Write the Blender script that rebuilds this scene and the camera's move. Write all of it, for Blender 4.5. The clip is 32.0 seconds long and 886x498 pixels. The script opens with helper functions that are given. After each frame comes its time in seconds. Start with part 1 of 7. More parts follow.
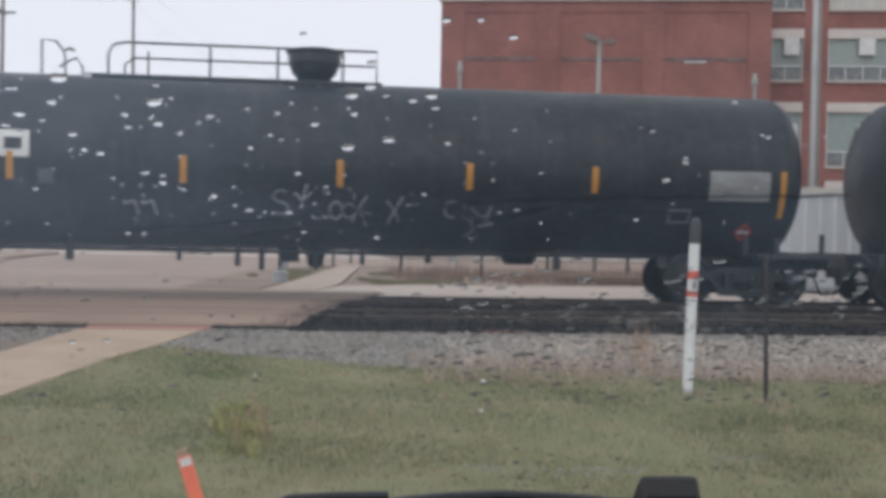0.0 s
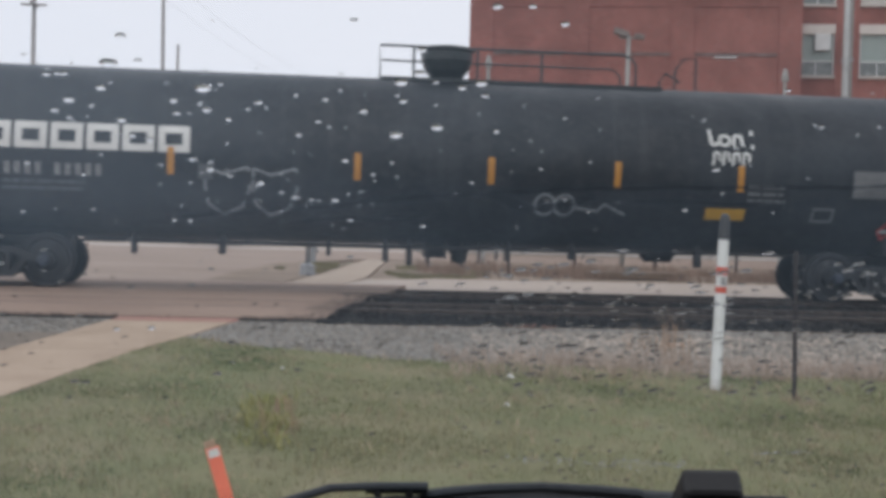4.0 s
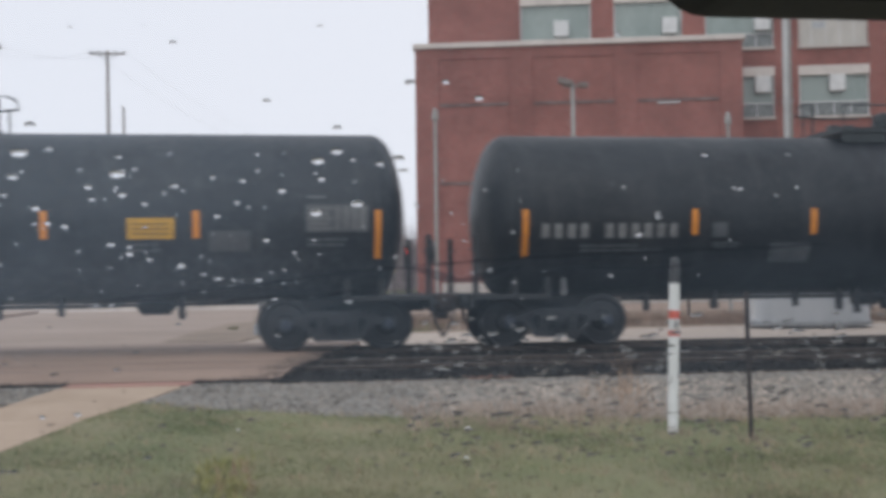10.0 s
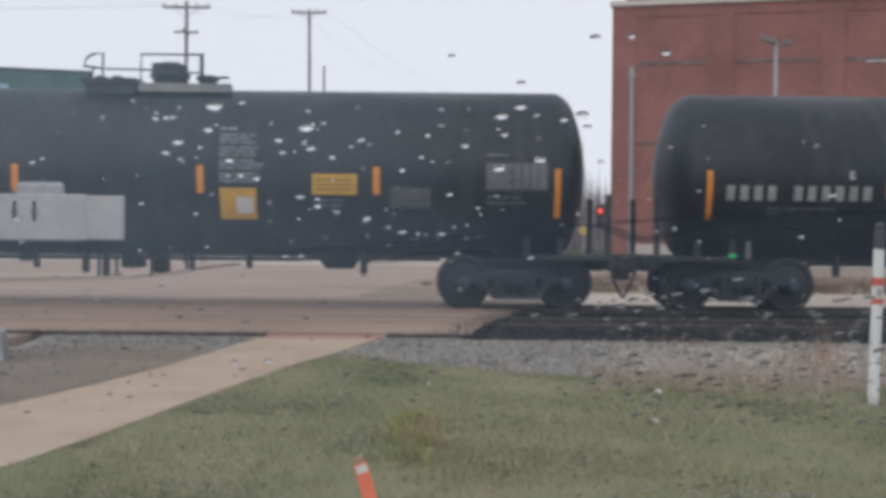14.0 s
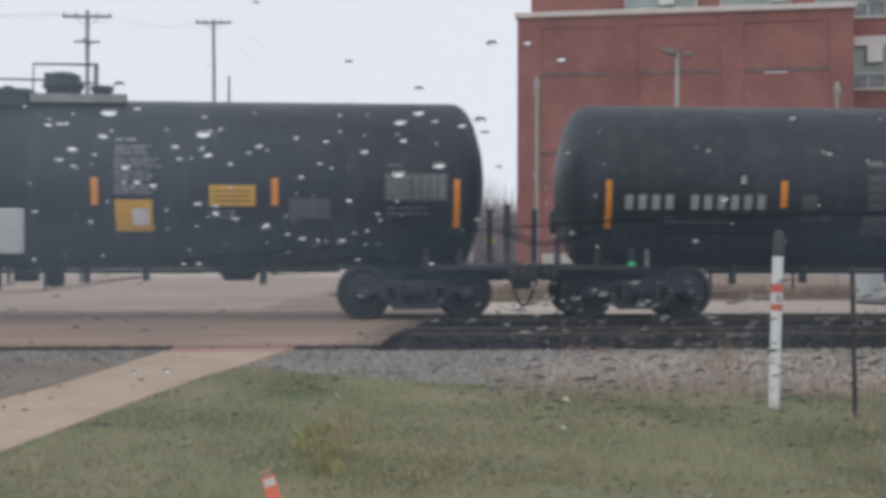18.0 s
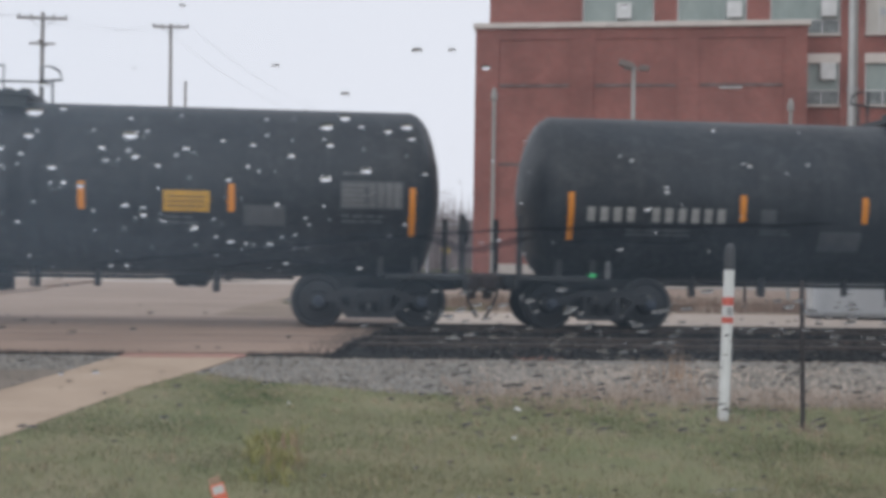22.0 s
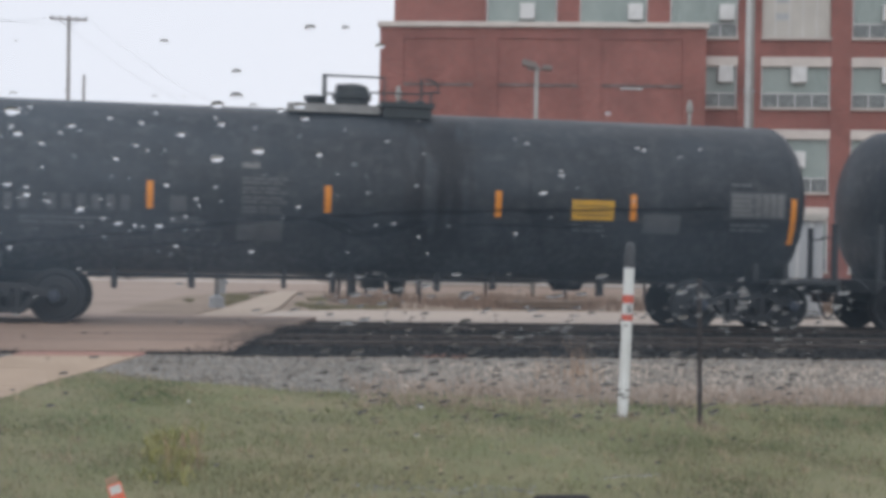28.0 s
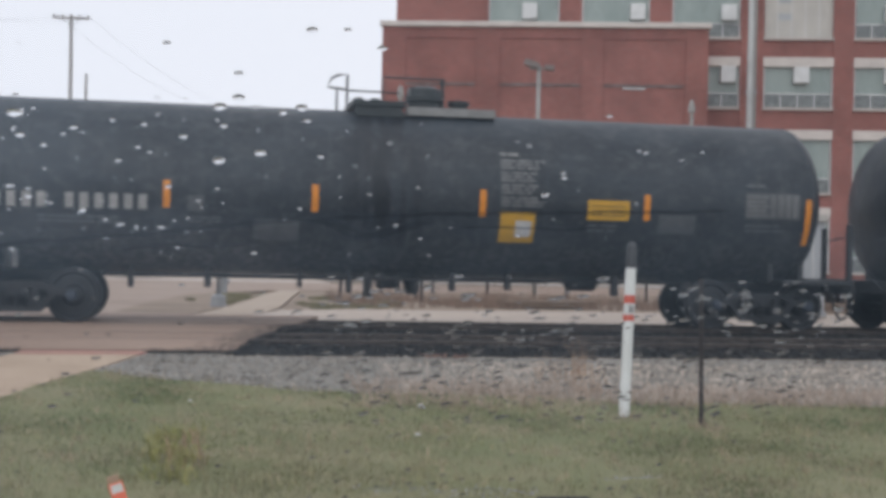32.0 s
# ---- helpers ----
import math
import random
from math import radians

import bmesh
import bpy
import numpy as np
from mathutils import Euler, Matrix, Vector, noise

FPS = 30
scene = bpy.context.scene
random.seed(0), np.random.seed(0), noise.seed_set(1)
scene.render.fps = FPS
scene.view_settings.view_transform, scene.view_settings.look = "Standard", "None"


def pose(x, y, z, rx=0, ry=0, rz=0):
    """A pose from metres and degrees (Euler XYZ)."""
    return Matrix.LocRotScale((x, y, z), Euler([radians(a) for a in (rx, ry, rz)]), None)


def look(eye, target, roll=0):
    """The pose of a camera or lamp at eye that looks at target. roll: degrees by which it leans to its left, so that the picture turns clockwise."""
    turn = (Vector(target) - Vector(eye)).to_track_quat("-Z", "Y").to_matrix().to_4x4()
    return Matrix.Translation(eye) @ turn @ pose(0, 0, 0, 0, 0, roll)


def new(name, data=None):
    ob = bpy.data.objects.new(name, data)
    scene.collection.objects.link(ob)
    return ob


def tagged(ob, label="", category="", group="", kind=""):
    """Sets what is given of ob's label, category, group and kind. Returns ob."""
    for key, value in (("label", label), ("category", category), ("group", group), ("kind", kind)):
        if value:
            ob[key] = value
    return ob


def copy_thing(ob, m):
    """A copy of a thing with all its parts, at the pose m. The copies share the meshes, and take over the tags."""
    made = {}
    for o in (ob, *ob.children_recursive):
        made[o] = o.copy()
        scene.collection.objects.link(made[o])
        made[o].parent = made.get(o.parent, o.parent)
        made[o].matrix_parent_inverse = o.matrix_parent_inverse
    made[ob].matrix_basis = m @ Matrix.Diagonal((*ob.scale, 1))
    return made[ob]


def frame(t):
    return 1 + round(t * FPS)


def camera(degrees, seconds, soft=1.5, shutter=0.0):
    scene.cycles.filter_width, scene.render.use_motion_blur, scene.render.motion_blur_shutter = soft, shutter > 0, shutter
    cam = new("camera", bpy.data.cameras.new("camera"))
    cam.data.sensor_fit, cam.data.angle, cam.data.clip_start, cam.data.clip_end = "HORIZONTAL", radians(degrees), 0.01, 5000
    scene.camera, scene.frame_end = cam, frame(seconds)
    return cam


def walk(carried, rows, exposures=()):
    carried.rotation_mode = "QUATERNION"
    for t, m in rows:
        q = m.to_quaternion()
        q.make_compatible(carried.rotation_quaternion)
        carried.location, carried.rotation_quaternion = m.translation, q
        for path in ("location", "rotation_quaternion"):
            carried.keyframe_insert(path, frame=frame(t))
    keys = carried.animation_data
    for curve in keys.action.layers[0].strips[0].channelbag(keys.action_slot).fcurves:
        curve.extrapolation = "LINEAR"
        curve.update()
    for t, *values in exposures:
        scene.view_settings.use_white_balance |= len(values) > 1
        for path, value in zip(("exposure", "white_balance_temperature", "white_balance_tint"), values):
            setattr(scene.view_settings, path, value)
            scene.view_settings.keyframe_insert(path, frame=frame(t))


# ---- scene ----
cam = camera(38.31, 32.0, soft=4.2, shutter=0.35)
PATH = [
    (0.0, -0.0112, -0.0053, 1.2295, 89.234, -1.157, -7.876),
    (0.5, -0.0120, -0.0019, 1.2324, 89.161, -1.163, -7.904),
    (1.0, -0.0137, 0.0003, 1.2367, 89.033, -1.202, -7.860),
    (1.5, -0.0143, -0.0010, 1.2364, 89.106, -1.223, -7.741),
    (2.0, -0.0136, -0.0020, 1.2333, 89.246, -1.204, -7.591),
    (2.5, -0.0150, -0.0019, 1.2293, 89.355, -1.288, -7.561),
    (3.0, -0.0154, -0.0019, 1.2270, 89.334, -1.340, -7.496),
    (3.5, -0.0178, -0.0014, 1.2261, 89.114, -1.468, -7.061),
    (5.5, -0.0220, 0.0007, 1.2299, 88.823, -1.616, -6.015),
    (6.0, -0.0201, -0.0004, 1.2268, 88.921, -1.575, -5.778),
    (6.5, -0.0202, -0.0010, 1.2264, 88.935, -1.604, -5.697),
    (7.0, -0.0190, -0.0013, 1.2262, 88.928, -1.553, -5.582),
    (7.5, -0.0190, -0.0011, 1.2257, 88.921, -1.596, -5.571),
    (8.0, -0.0196, -0.0017, 1.2284, 88.808, -1.572, -5.609),
    (8.5, -0.0214, -0.0011, 1.2321, 88.666, -1.696, -5.715),
    (9.0, -0.0237, 0.0039, 1.2401, 88.596, -1.782, -5.831),
    (9.2, -0.0204, 0.0038, 1.2475, 89.115, -1.438, -5.685),
    (9.3, -0.0172, 0.0037, 1.2510, 89.823, -1.100, -5.714),
    (9.4, -0.0138, 0.0035, 1.2536, 90.056, -0.722, -6.072),
    (9.5, -0.0108, 0.0033, 1.2546, 90.206, -0.354, -6.516),
    (9.6, -0.0087, 0.0030, 1.2534, 90.489, -0.069, -7.061),
    (9.7, -0.0075, 0.0027, 1.2503, 90.931, 0.132, -7.193),
    (9.8, -0.0069, 0.0024, 1.2459, 91.191, 0.292, -7.327),
    (9.9, -0.0066, 0.0021, 1.2412, 91.309, 0.458, -7.727),
    (10.0, -0.0064, 0.0018, 1.2368, 91.323, 0.679, -8.757),
    (10.2, -0.0058, 0.0015, 1.2308, 91.196, 1.123, -9.649),
    (10.3, -0.0053, 0.0014, 1.2291, 91.095, 1.289, -9.626),
    (10.5, -0.0040, 0.0012, 1.2279, 90.647, 1.529, -9.222),
    (10.7, -0.0023, 0.0010, 1.2285, 90.492, 1.306, -9.213),
    (10.8, -0.0013, 0.0009, 1.2291, 90.580, 0.997, -9.109),
    (11.0, 0.0008, 0.0008, 1.2297, 90.592, 0.311, -6.406),
    (11.2, 0.0031, 0.0009, 1.2296, 90.072, -0.080, -4.515),
    (11.3, 0.0044, 0.0010, 1.2294, 89.930, -0.138, -4.443),
    (11.5, 0.0068, 0.0011, 1.2292, 89.402, 0.019, -3.344),
    (11.7, 0.0091, 0.0009, 1.2291, 89.221, 0.430, -2.671),
    (11.8, 0.0100, 0.0006, 1.2291, 89.001, 0.607, -2.043),
    (12.0, 0.0108, 0.0001, 1.2291, 88.503, 0.600, -1.088),
    (12.5, -0.0023, -0.0007, 1.2340, 89.569, -0.418, -0.186),
    (13.0, -0.0035, -0.0006, 1.2345, 89.808, -0.624, 0.045),
    (13.5, -0.0021, -0.0004, 1.2345, 90.051, -0.698, -0.068),
    (14.0, -0.0017, 0.0015, 1.2355, 89.486, -0.545, -0.133),
    (14.5, -0.0021, 0.0021, 1.2385, 89.169, -0.174, -0.087),
    (16.5, 0.0042, 0.0089, 1.2347, 89.003, 1.021, -0.528),
    (16.7, 0.0031, 0.0072, 1.2348, 88.997, 1.014, -0.773),
    (16.8, 0.0023, 0.0056, 1.2349, 88.997, 0.986, -0.882),
    (17.0, 0.0012, 0.0021, 1.2350, 88.992, 0.841, -1.088),
    (17.3, 0.0013, -0.0007, 1.2350, 89.710, 0.372, -2.817),
    (17.5, 0.0014, -0.0011, 1.2349, 89.820, 0.086, -3.668),
    (18.0, 0.0018, 0.0004, 1.2333, 89.985, -0.091, -4.279),
    (18.5, 0.0015, 0.0016, 1.2311, 90.100, -0.229, -4.374),
    (19.0, 0.0005, 0.0023, 1.2309, 90.150, -0.400, -4.406),
    (19.5, -0.0003, 0.0019, 1.2308, 90.157, -0.534, -4.383),
    (20.0, -0.0003, 0.0032, 1.2305, 90.163, -0.676, -4.330),
    (20.5, -0.0006, 0.0034, 1.2302, 90.168, -0.742, -4.307),
    (21.0, -0.0007, 0.0033, 1.2302, 90.173, -0.850, -4.277),
    (21.5, -0.0015, -0.0000, 1.2309, 90.148, -0.955, -4.305),
    (21.6, -0.0001, -0.0015, 1.2311, 90.172, -1.003, -4.901),
    (21.7, 0.0033, -0.0031, 1.2313, 90.223, -1.054, -5.651),
    (21.8, 0.0077, -0.0045, 1.2315, 90.292, -1.077, -5.951),
    (22.0, 0.0147, -0.0059, 1.2317, 90.415, -0.927, -6.275),
    (22.5, 0.0177, -0.0008, 1.2302, 90.493, -0.579, -6.741),
    (23.0, 0.0168, -0.0016, 1.2285, 90.518, -0.535, -6.753),
    (23.5, 0.0159, -0.0010, 1.2272, 90.472, -0.534, -6.721),
    (24.0, 0.0099, -0.0009, 1.2268, 90.342, -0.596, -6.706),
    (24.2, 0.0068, -0.0009, 1.2274, 90.286, -0.647, -6.156),
    (24.3, 0.0054, -0.0010, 1.2280, 90.264, -0.676, -5.935),
    (24.5, 0.0040, -0.0010, 1.2286, 90.231, -0.775, -5.505),
    (25.0, 0.0037, -0.0004, 1.2281, 90.213, -0.935, -5.078),
    (25.5, 0.0099, -0.0012, 1.2275, 90.241, -0.952, -6.096),
    (25.7, 0.0157, -0.0010, 1.2266, 90.292, -0.951, -7.936),
    (25.8, 0.0183, -0.0007, 1.2262, 90.315, -0.940, -8.786),
    (26.0, 0.0210, -0.0002, 1.2257, 90.332, -0.912, -9.845),
    (26.5, 0.0201, 0.0004, 1.2259, 90.297, -0.887, -10.489),
    (28.5, 0.0195, -0.0015, 1.2238, 90.433, -1.155, -10.618),
    (29.0, 0.0188, -0.0027, 1.2226, 90.443, -1.136, -10.630),
    (29.5, 0.0186, -0.0031, 1.2219, 90.514, -1.189, -10.653),
    (30.0, 0.0191, -0.0016, 1.2224, 90.494, -1.224, -10.625),
    (30.5, 0.0193, 0.0005, 1.2254, 90.394, -1.203, -10.633),
    (31.0, 0.0198, 0.0024, 1.2260, 90.381, -1.234, -10.623),
    (31.5, 0.0196, 0.0009, 1.2264, 90.380, -1.227, -10.598),
    (32.0, 0.0197, -0.0006, 1.2260, 90.386, -1.257, -10.527),
]
EXPOSURES = [(0, 0.0), (1, 0.06), (2, 0.12), (3, -0.06), (6, 0.01), (8, 0.06), (9, 0.02), (12, -0.07), (17, -0.08), (24, -0.07), (26.5, -0.03), (29, 0.05), (32, 0.04)]
walk(cam, [(t, pose(*p)) for t, *p in PATH], EXPOSURES)

# ---------- world, sun ----------
world = bpy.data.worlds.new("overcast")
scene.world = world
world.use_nodes = True
wn, wl = world.node_tree.nodes, world.node_tree.links
wn.clear()
w_out = wn.new("ShaderNodeOutputWorld")
w_bg = wn.new("ShaderNodeBackground")
w_sky = wn.new("ShaderNodeTexSky")
w_sky.sky_type = "NISHITA"
w_sky.sun_disc = False
w_sky.sun_elevation = radians(42)
w_sky.sun_rotation = radians(200)
w_sky.dust_density = 3.0
w_sat = wn.new("ShaderNodeHueSaturation")
w_sat.inputs["Saturation"].default_value = 0.25
w_gain = wn.new("ShaderNodeMixRGB")
w_gain.blend_type = "MULTIPLY"
w_gain.inputs["Fac"].default_value = 1.0
w_gain.inputs["Color2"].default_value = (0.02, 0.02, 0.02, 1)
w_mix = wn.new("ShaderNodeMixRGB")
w_mix.inputs["Fac"].default_value = 0.85
w_mix.inputs["Color2"].default_value = (0.757, 0.768, 0.842, 1)
wl.new(w_sky.outputs[0], w_sat.inputs["Color"])
wl.new(w_sat.outputs[0], w_gain.inputs["Color1"])
wl.new(w_gain.outputs[0], w_mix.inputs["Color1"])
wl.new(w_mix.outputs[0], w_bg.inputs["Color"])
w_bg.inputs["Strength"].default_value = 1.3
wl.new(w_bg.outputs[0], w_out.inputs[0])

sun = new("sun", bpy.data.lights.new("sun", "SUN"))
sun.data.energy = 0.8
sun.data.angle = radians(80)
sun.data.color = (1.0, 0.97, 0.93)
sun.matrix_world = look((-20, -40, 45), (0, 0, 0))


# ---------- materials ----------
def mat(name, c1, c2=None, scale=4.0, rough=0.6, metal=0.0, bump=0.0, bscale=80.0, fine=0.25, stretch=(1, 1, 1),
        island=0.0, third=None, emit=0.0, wobble=0.0):
    """A surface with a coarse and a fine variation, and relief."""
    m = bpy.data.materials.new(name)
    m.use_nodes = True
    n, l = m.node_tree.nodes, m.node_tree.links
    b = n["Principled BSDF"]
    tc = n.new("ShaderNodeTexCoord")
    mp = n.new("ShaderNodeMapping")
    mp.inputs["Scale"].default_value = stretch
    l.new(tc.outputs["Object"], mp.inputs["Vector"])
    n1 = n.new("ShaderNodeTexNoise")
    n1.inputs["Scale"].default_value = scale
    n1.inputs["Detail"].default_value = 5
    n1.inputs["Roughness"].default_value = 0.65
    l.new(mp.outputs[0], n1.inputs["Vector"])
    ramp = n.new("ShaderNodeValToRGB")
    ramp.color_ramp.elements[0].position = 0.32
    ramp.color_ramp.elements[1].position = 0.68
    ramp.color_ramp.elements[0].color = (*c1, 1)
    ramp.color_ramp.elements[1].color = (*(c2 or [v * 1.25 for v in c1]), 1)
    if third:
        e = ramp.color_ramp.elements.new(0.5)
        e.color = (*third, 1)
    l.new(n1.outputs["Fac"], ramp.inputs["Fac"])
    n2 = n.new("ShaderNodeTexNoise")
    n2.inputs["Scale"].default_value = bscale
    n2.inputs["Detail"].default_value = 3
    l.new(mp.outputs[0], n2.inputs["Vector"])
    mx = n.new("ShaderNodeMixRGB")
    mx.blend_type = "OVERLAY"
    mx.inputs["Fac"].default_value = fine
    l.new(ramp.outputs[0], mx.inputs["Color1"])
    l.new(n2.outputs["Fac"], mx.inputs["Color2"])
    col = mx.outputs[0]
    if island:
        g = n.new("ShaderNodeNewGeometry")
        hs = n.new("ShaderNodeHueSaturation")
        mr = n.new("ShaderNodeMapRange")
        mr.inputs["To Min"].default_value = 1 - island
        mr.inputs["To Max"].default_value = 1 + island
        l.new(g.outputs["Random Per Island"], mr.inputs["Value"])
        l.new(mr.outputs[0], hs.inputs["Value"])
        l.new(col, hs.inputs["Color"])
        col = hs.outputs[0]
    l.new(col, b.inputs["Base Color"])
    b.inputs["Roughness"].default_value = rough
    b.inputs["Metallic"].default_value = metal
    if wobble:
        rr = n.new("ShaderNodeMapRange")
        rr.inputs["To Min"].default_value = max(0.05, rough - wobble)
        rr.inputs["To Max"].default_value = min(1, rough + wobble)
        l.new(n1.outputs["Fac"], rr.inputs["Value"])
        l.new(rr.outputs[0], b.inputs["Roughness"])
    if bump:
        bp = n.new("ShaderNodeBump")
        bp.inputs["Strength"].default_value = bump
        bp.inputs["Distance"].default_value = 0.02
        l.new(n2.outputs["Fac"], bp.inputs["Height"])
        l.new(bp.outputs[0], b.inputs["Normal"])
    if emit:
        b.inputs["Emission Color"].default_value = (*c1, 1)
        b.inputs["Emission Strength"].default_value = emit
    return m


def brick_mat(name, c1, c2, mortar):
    """Running-bond brickwork at true brick size, with sooty patches."""
    m = bpy.data.materials.new(name)
    m.use_nodes = True
    n, l = m.node_tree.nodes, m.node_tree.links
    b = n["Principled BSDF"]
    tc = n.new("ShaderNodeTexCoord")
    mp = n.new("ShaderNodeMapping")
    mp.inputs["Rotation"].default_value = (radians(90), 0, 0)
    l.new(tc.outputs["Object"], mp.inputs["Vector"])
    br = n.new("ShaderNodeTexBrick")
    br.inputs["Color1"].default_value = (*c1, 1)
    br.inputs["Color2"].default_value = (*c2, 1)
    br.inputs["Mortar"].default_value = (*mortar, 1)
    br.inputs["Scale"].default_value = 1.0
    br.inputs["Brick Width"].default_value = 0.215
    br.inputs["Row Height"].default_value = 0.075
    br.inputs["Mortar Size"].default_value = 0.006
    l.new(mp.outputs[0], br.inputs["Vector"])
    no = n.new("ShaderNodeTexNoise")
    no.inputs["Scale"].default_value = 0.33
    no.inputs["Detail"].default_value = 8
    l.new(tc.outputs["Object"], no.inputs["Vector"])
    rp = n.new("ShaderNodeValToRGB")
    rp.color_ramp.elements[0].position, rp.color_ramp.elements[1].position = 0.3, 0.7
    rp.color_ramp.elements[0].color, rp.color_ramp.elements[1].color = (0.7, 0.7, 0.7, 1), (1.15, 1.17, 1.18, 1)
    l.new(no.outputs["Fac"], rp.inputs["Fac"])
    mx = n.new("ShaderNodeMixRGB")
    mx.blend_type = "MULTIPLY"
    mx.inputs["Fac"].default_value = 1
    l.new(br.outputs["Color"], mx.inputs["Color1"])
    l.new(rp.outputs[0], mx.inputs["Color2"])
    l.new(mx.outputs[0], b.inputs["Base Color"])
    b.inputs["Roughness"].default_value = 0.85
    return m


def glass_mat(name, tint, rough=0.02, ior=1.45):
    m = bpy.data.materials.new(name)
    m.use_nodes = True
    b = m.node_tree.nodes["Principled BSDF"]
    b.inputs["Base Color"].default_value = (*tint, 1)
    b.inputs["Roughness"].default_value = rough
    b.inputs["IOR"].default_value = ior
    b.inputs["Transmission Weight"].default_value = 1.0
    return m


def tank_mat(name, low_pale, film, spill=None, tone=1.0):
    """Black tank paint: glossy but dented, with soot blotches, drip streaks, a dusty film and a paler lower flank."""
    m = bpy.data.materials.new(name)
    m.use_nodes = True
    n, l = m.node_tree.nodes, m.node_tree.links
    b = n["Principled BSDF"]
    tc = n.new("ShaderNodeTexCoord")
    info = n.new("ShaderNodeObjectInfo")
    sh = n.new("ShaderNodeVectorMath")
    sh.operation = "SCALE"
    one = n.new("ShaderNodeCombineXYZ")
    for k in range(3):
        one.inputs[k].default_value = 37.0
    l.new(one.outputs[0], sh.inputs[0])
    l.new(info.outputs["Random"], sh.inputs["Scale"])
    ad = n.new("ShaderNodeVectorMath")
    l.new(tc.outputs["Object"], ad.inputs[0])
    l.new(sh.outputs[0], ad.inputs[1])

    def nz(scale, stretch, detail=5):
        mp = n.new("ShaderNodeMapping")
        mp.inputs["Scale"].default_value = stretch
        l.new(ad.outputs[0], mp.inputs["Vector"])
        t = n.new("ShaderNodeTexNoise")
        t.inputs["Scale"].default_value = scale
        t.inputs["Detail"].default_value = detail
        l.new(mp.outputs[0], t.inputs["Vector"])
        return t.outputs["Fac"]

    def span(src, a, c, lo, hi):
        r = n.new("ShaderNodeMapRange")
        r.interpolation_type = "SMOOTHSTEP"
        for k, v in (("From Min", a), ("From Max", c), ("To Min", lo), ("To Max", hi)):
            r.inputs[k].default_value = v
        l.new(src, r.inputs["Value"])
        return r.outputs[0]

    def times(u, v):
        t = n.new("ShaderNodeMath")
        t.operation = "MULTIPLY"
        l.new(u, t.inputs[0])
        l.new(v, t.inputs[1])
        return t.outputs[0]

    def blend(fac, u, colour):
        t = n.new("ShaderNodeMixRGB")
        l.new(fac, t.inputs["Fac"])
        l.new(u, t.inputs["Color1"])
        t.inputs["Color2"].default_value = (*colour, 1)
        return t.outputs[0]

    blotch = nz(0.8, (0.55, 1, 1.1))
    drip = nz(2.2, (1.6, 0.5, 0.12), 4)
    patchy = nz(5.5, (0.7, 1, 1), 6)
    ramp = n.new("ShaderNodeValToRGB")
    ramp.color_ramp.elements[0].position, ramp.color_ramp.elements[1].position = 0.36, 0.66
    ramp.color_ramp.elements[0].color, ramp.color_ramp.elements[1].color = (0.008 * tone, 0.0105 * tone, 0.014 * tone, 1), (0.020 * tone, 0.0255 * tone, 0.032 * tone, 1)
    l.new(blotch, ramp.inputs["Fac"])
    col = blend(span(drip, 0.5, 0.75, 0.0, 0.16), ramp.outputs[0], (0.09, 0.092, 0.094))
    col = blend(span(patchy, 0.48, 0.74, 0.0, film), col, (0.115, 0.118, 0.118))
    col = blend(span(nz(14, (0.8, 1, 1), 5), 0.5, 0.72, 0.0, 0.08 + film * 0.5), col, (0.1, 0.1, 0.098))
    # paler spots and runs, growing stronger towards the lower flank
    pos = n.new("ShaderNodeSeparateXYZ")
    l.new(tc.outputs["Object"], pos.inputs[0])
    low = span(pos.outputs["Z"], 0.95, 2.0, low_pale, 0.0)
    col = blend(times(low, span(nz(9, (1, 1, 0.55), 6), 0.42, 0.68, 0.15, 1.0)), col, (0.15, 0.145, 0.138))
    if spill is not None:
        off = n.new("ShaderNodeMath")
        off.operation = "SUBTRACT"
        off.inputs[1].default_value = spill
        l.new(pos.outputs["X"], off.inputs[0])
        wide = n.new("ShaderNodeMath")
        wide.operation = "ABSOLUTE"
        l.new(off.outputs[0], wide.inputs[0])
        run = times(span(wide.outputs[0], 0.2, 0.95, 1.0, 0.0), span(nz(3.0, (1.5, 0.6, 0.22), 5), 0.36, 0.56, 0.0, 0.9))
        col = blend(times(run, span(pos.outputs["Z"], 1.2, 1.8, 0.0, 1.0)), col, (0.005, 0.006, 0.009))
    fleck = span(nz(34, (1, 1, 1), 2), 0.66, 0.74, 0.0, 0.22)
    col = blend(fleck, col, (0.2, 0.19, 0.18))
    l.new(col, b.inputs["Base Color"])
    l.new(span(blotch, 0.3, 0.7, 0.42, 0.6), b.inputs["Roughness"])
    l.new(span(nz(1.3, (0.6, 1, 0.8)), 0.3, 0.7, 0.4, 0.28), b.inputs["Specular IOR Level"])
    b.inputs["Coat Weight"].default_value = 0.06
    b.inputs["Coat Roughness"].default_value = 0.05
    b.inputs["Specular Tint"].default_value = (0.96, 0.985, 1.0, 1)
    bp = n.new("ShaderNodeBump")
    bp.inputs["Strength"].default_value = 0.9
    bp.inputs["Distance"].default_value = 0.075
    l.new(nz(0.75, (0.45, 1, 1), 3), bp.inputs["Height"])
    l.new(bp.outputs[0], b.inputs["Normal"])
    l.new(bp.outputs[0], b.inputs["Coat Normal"])
    return m


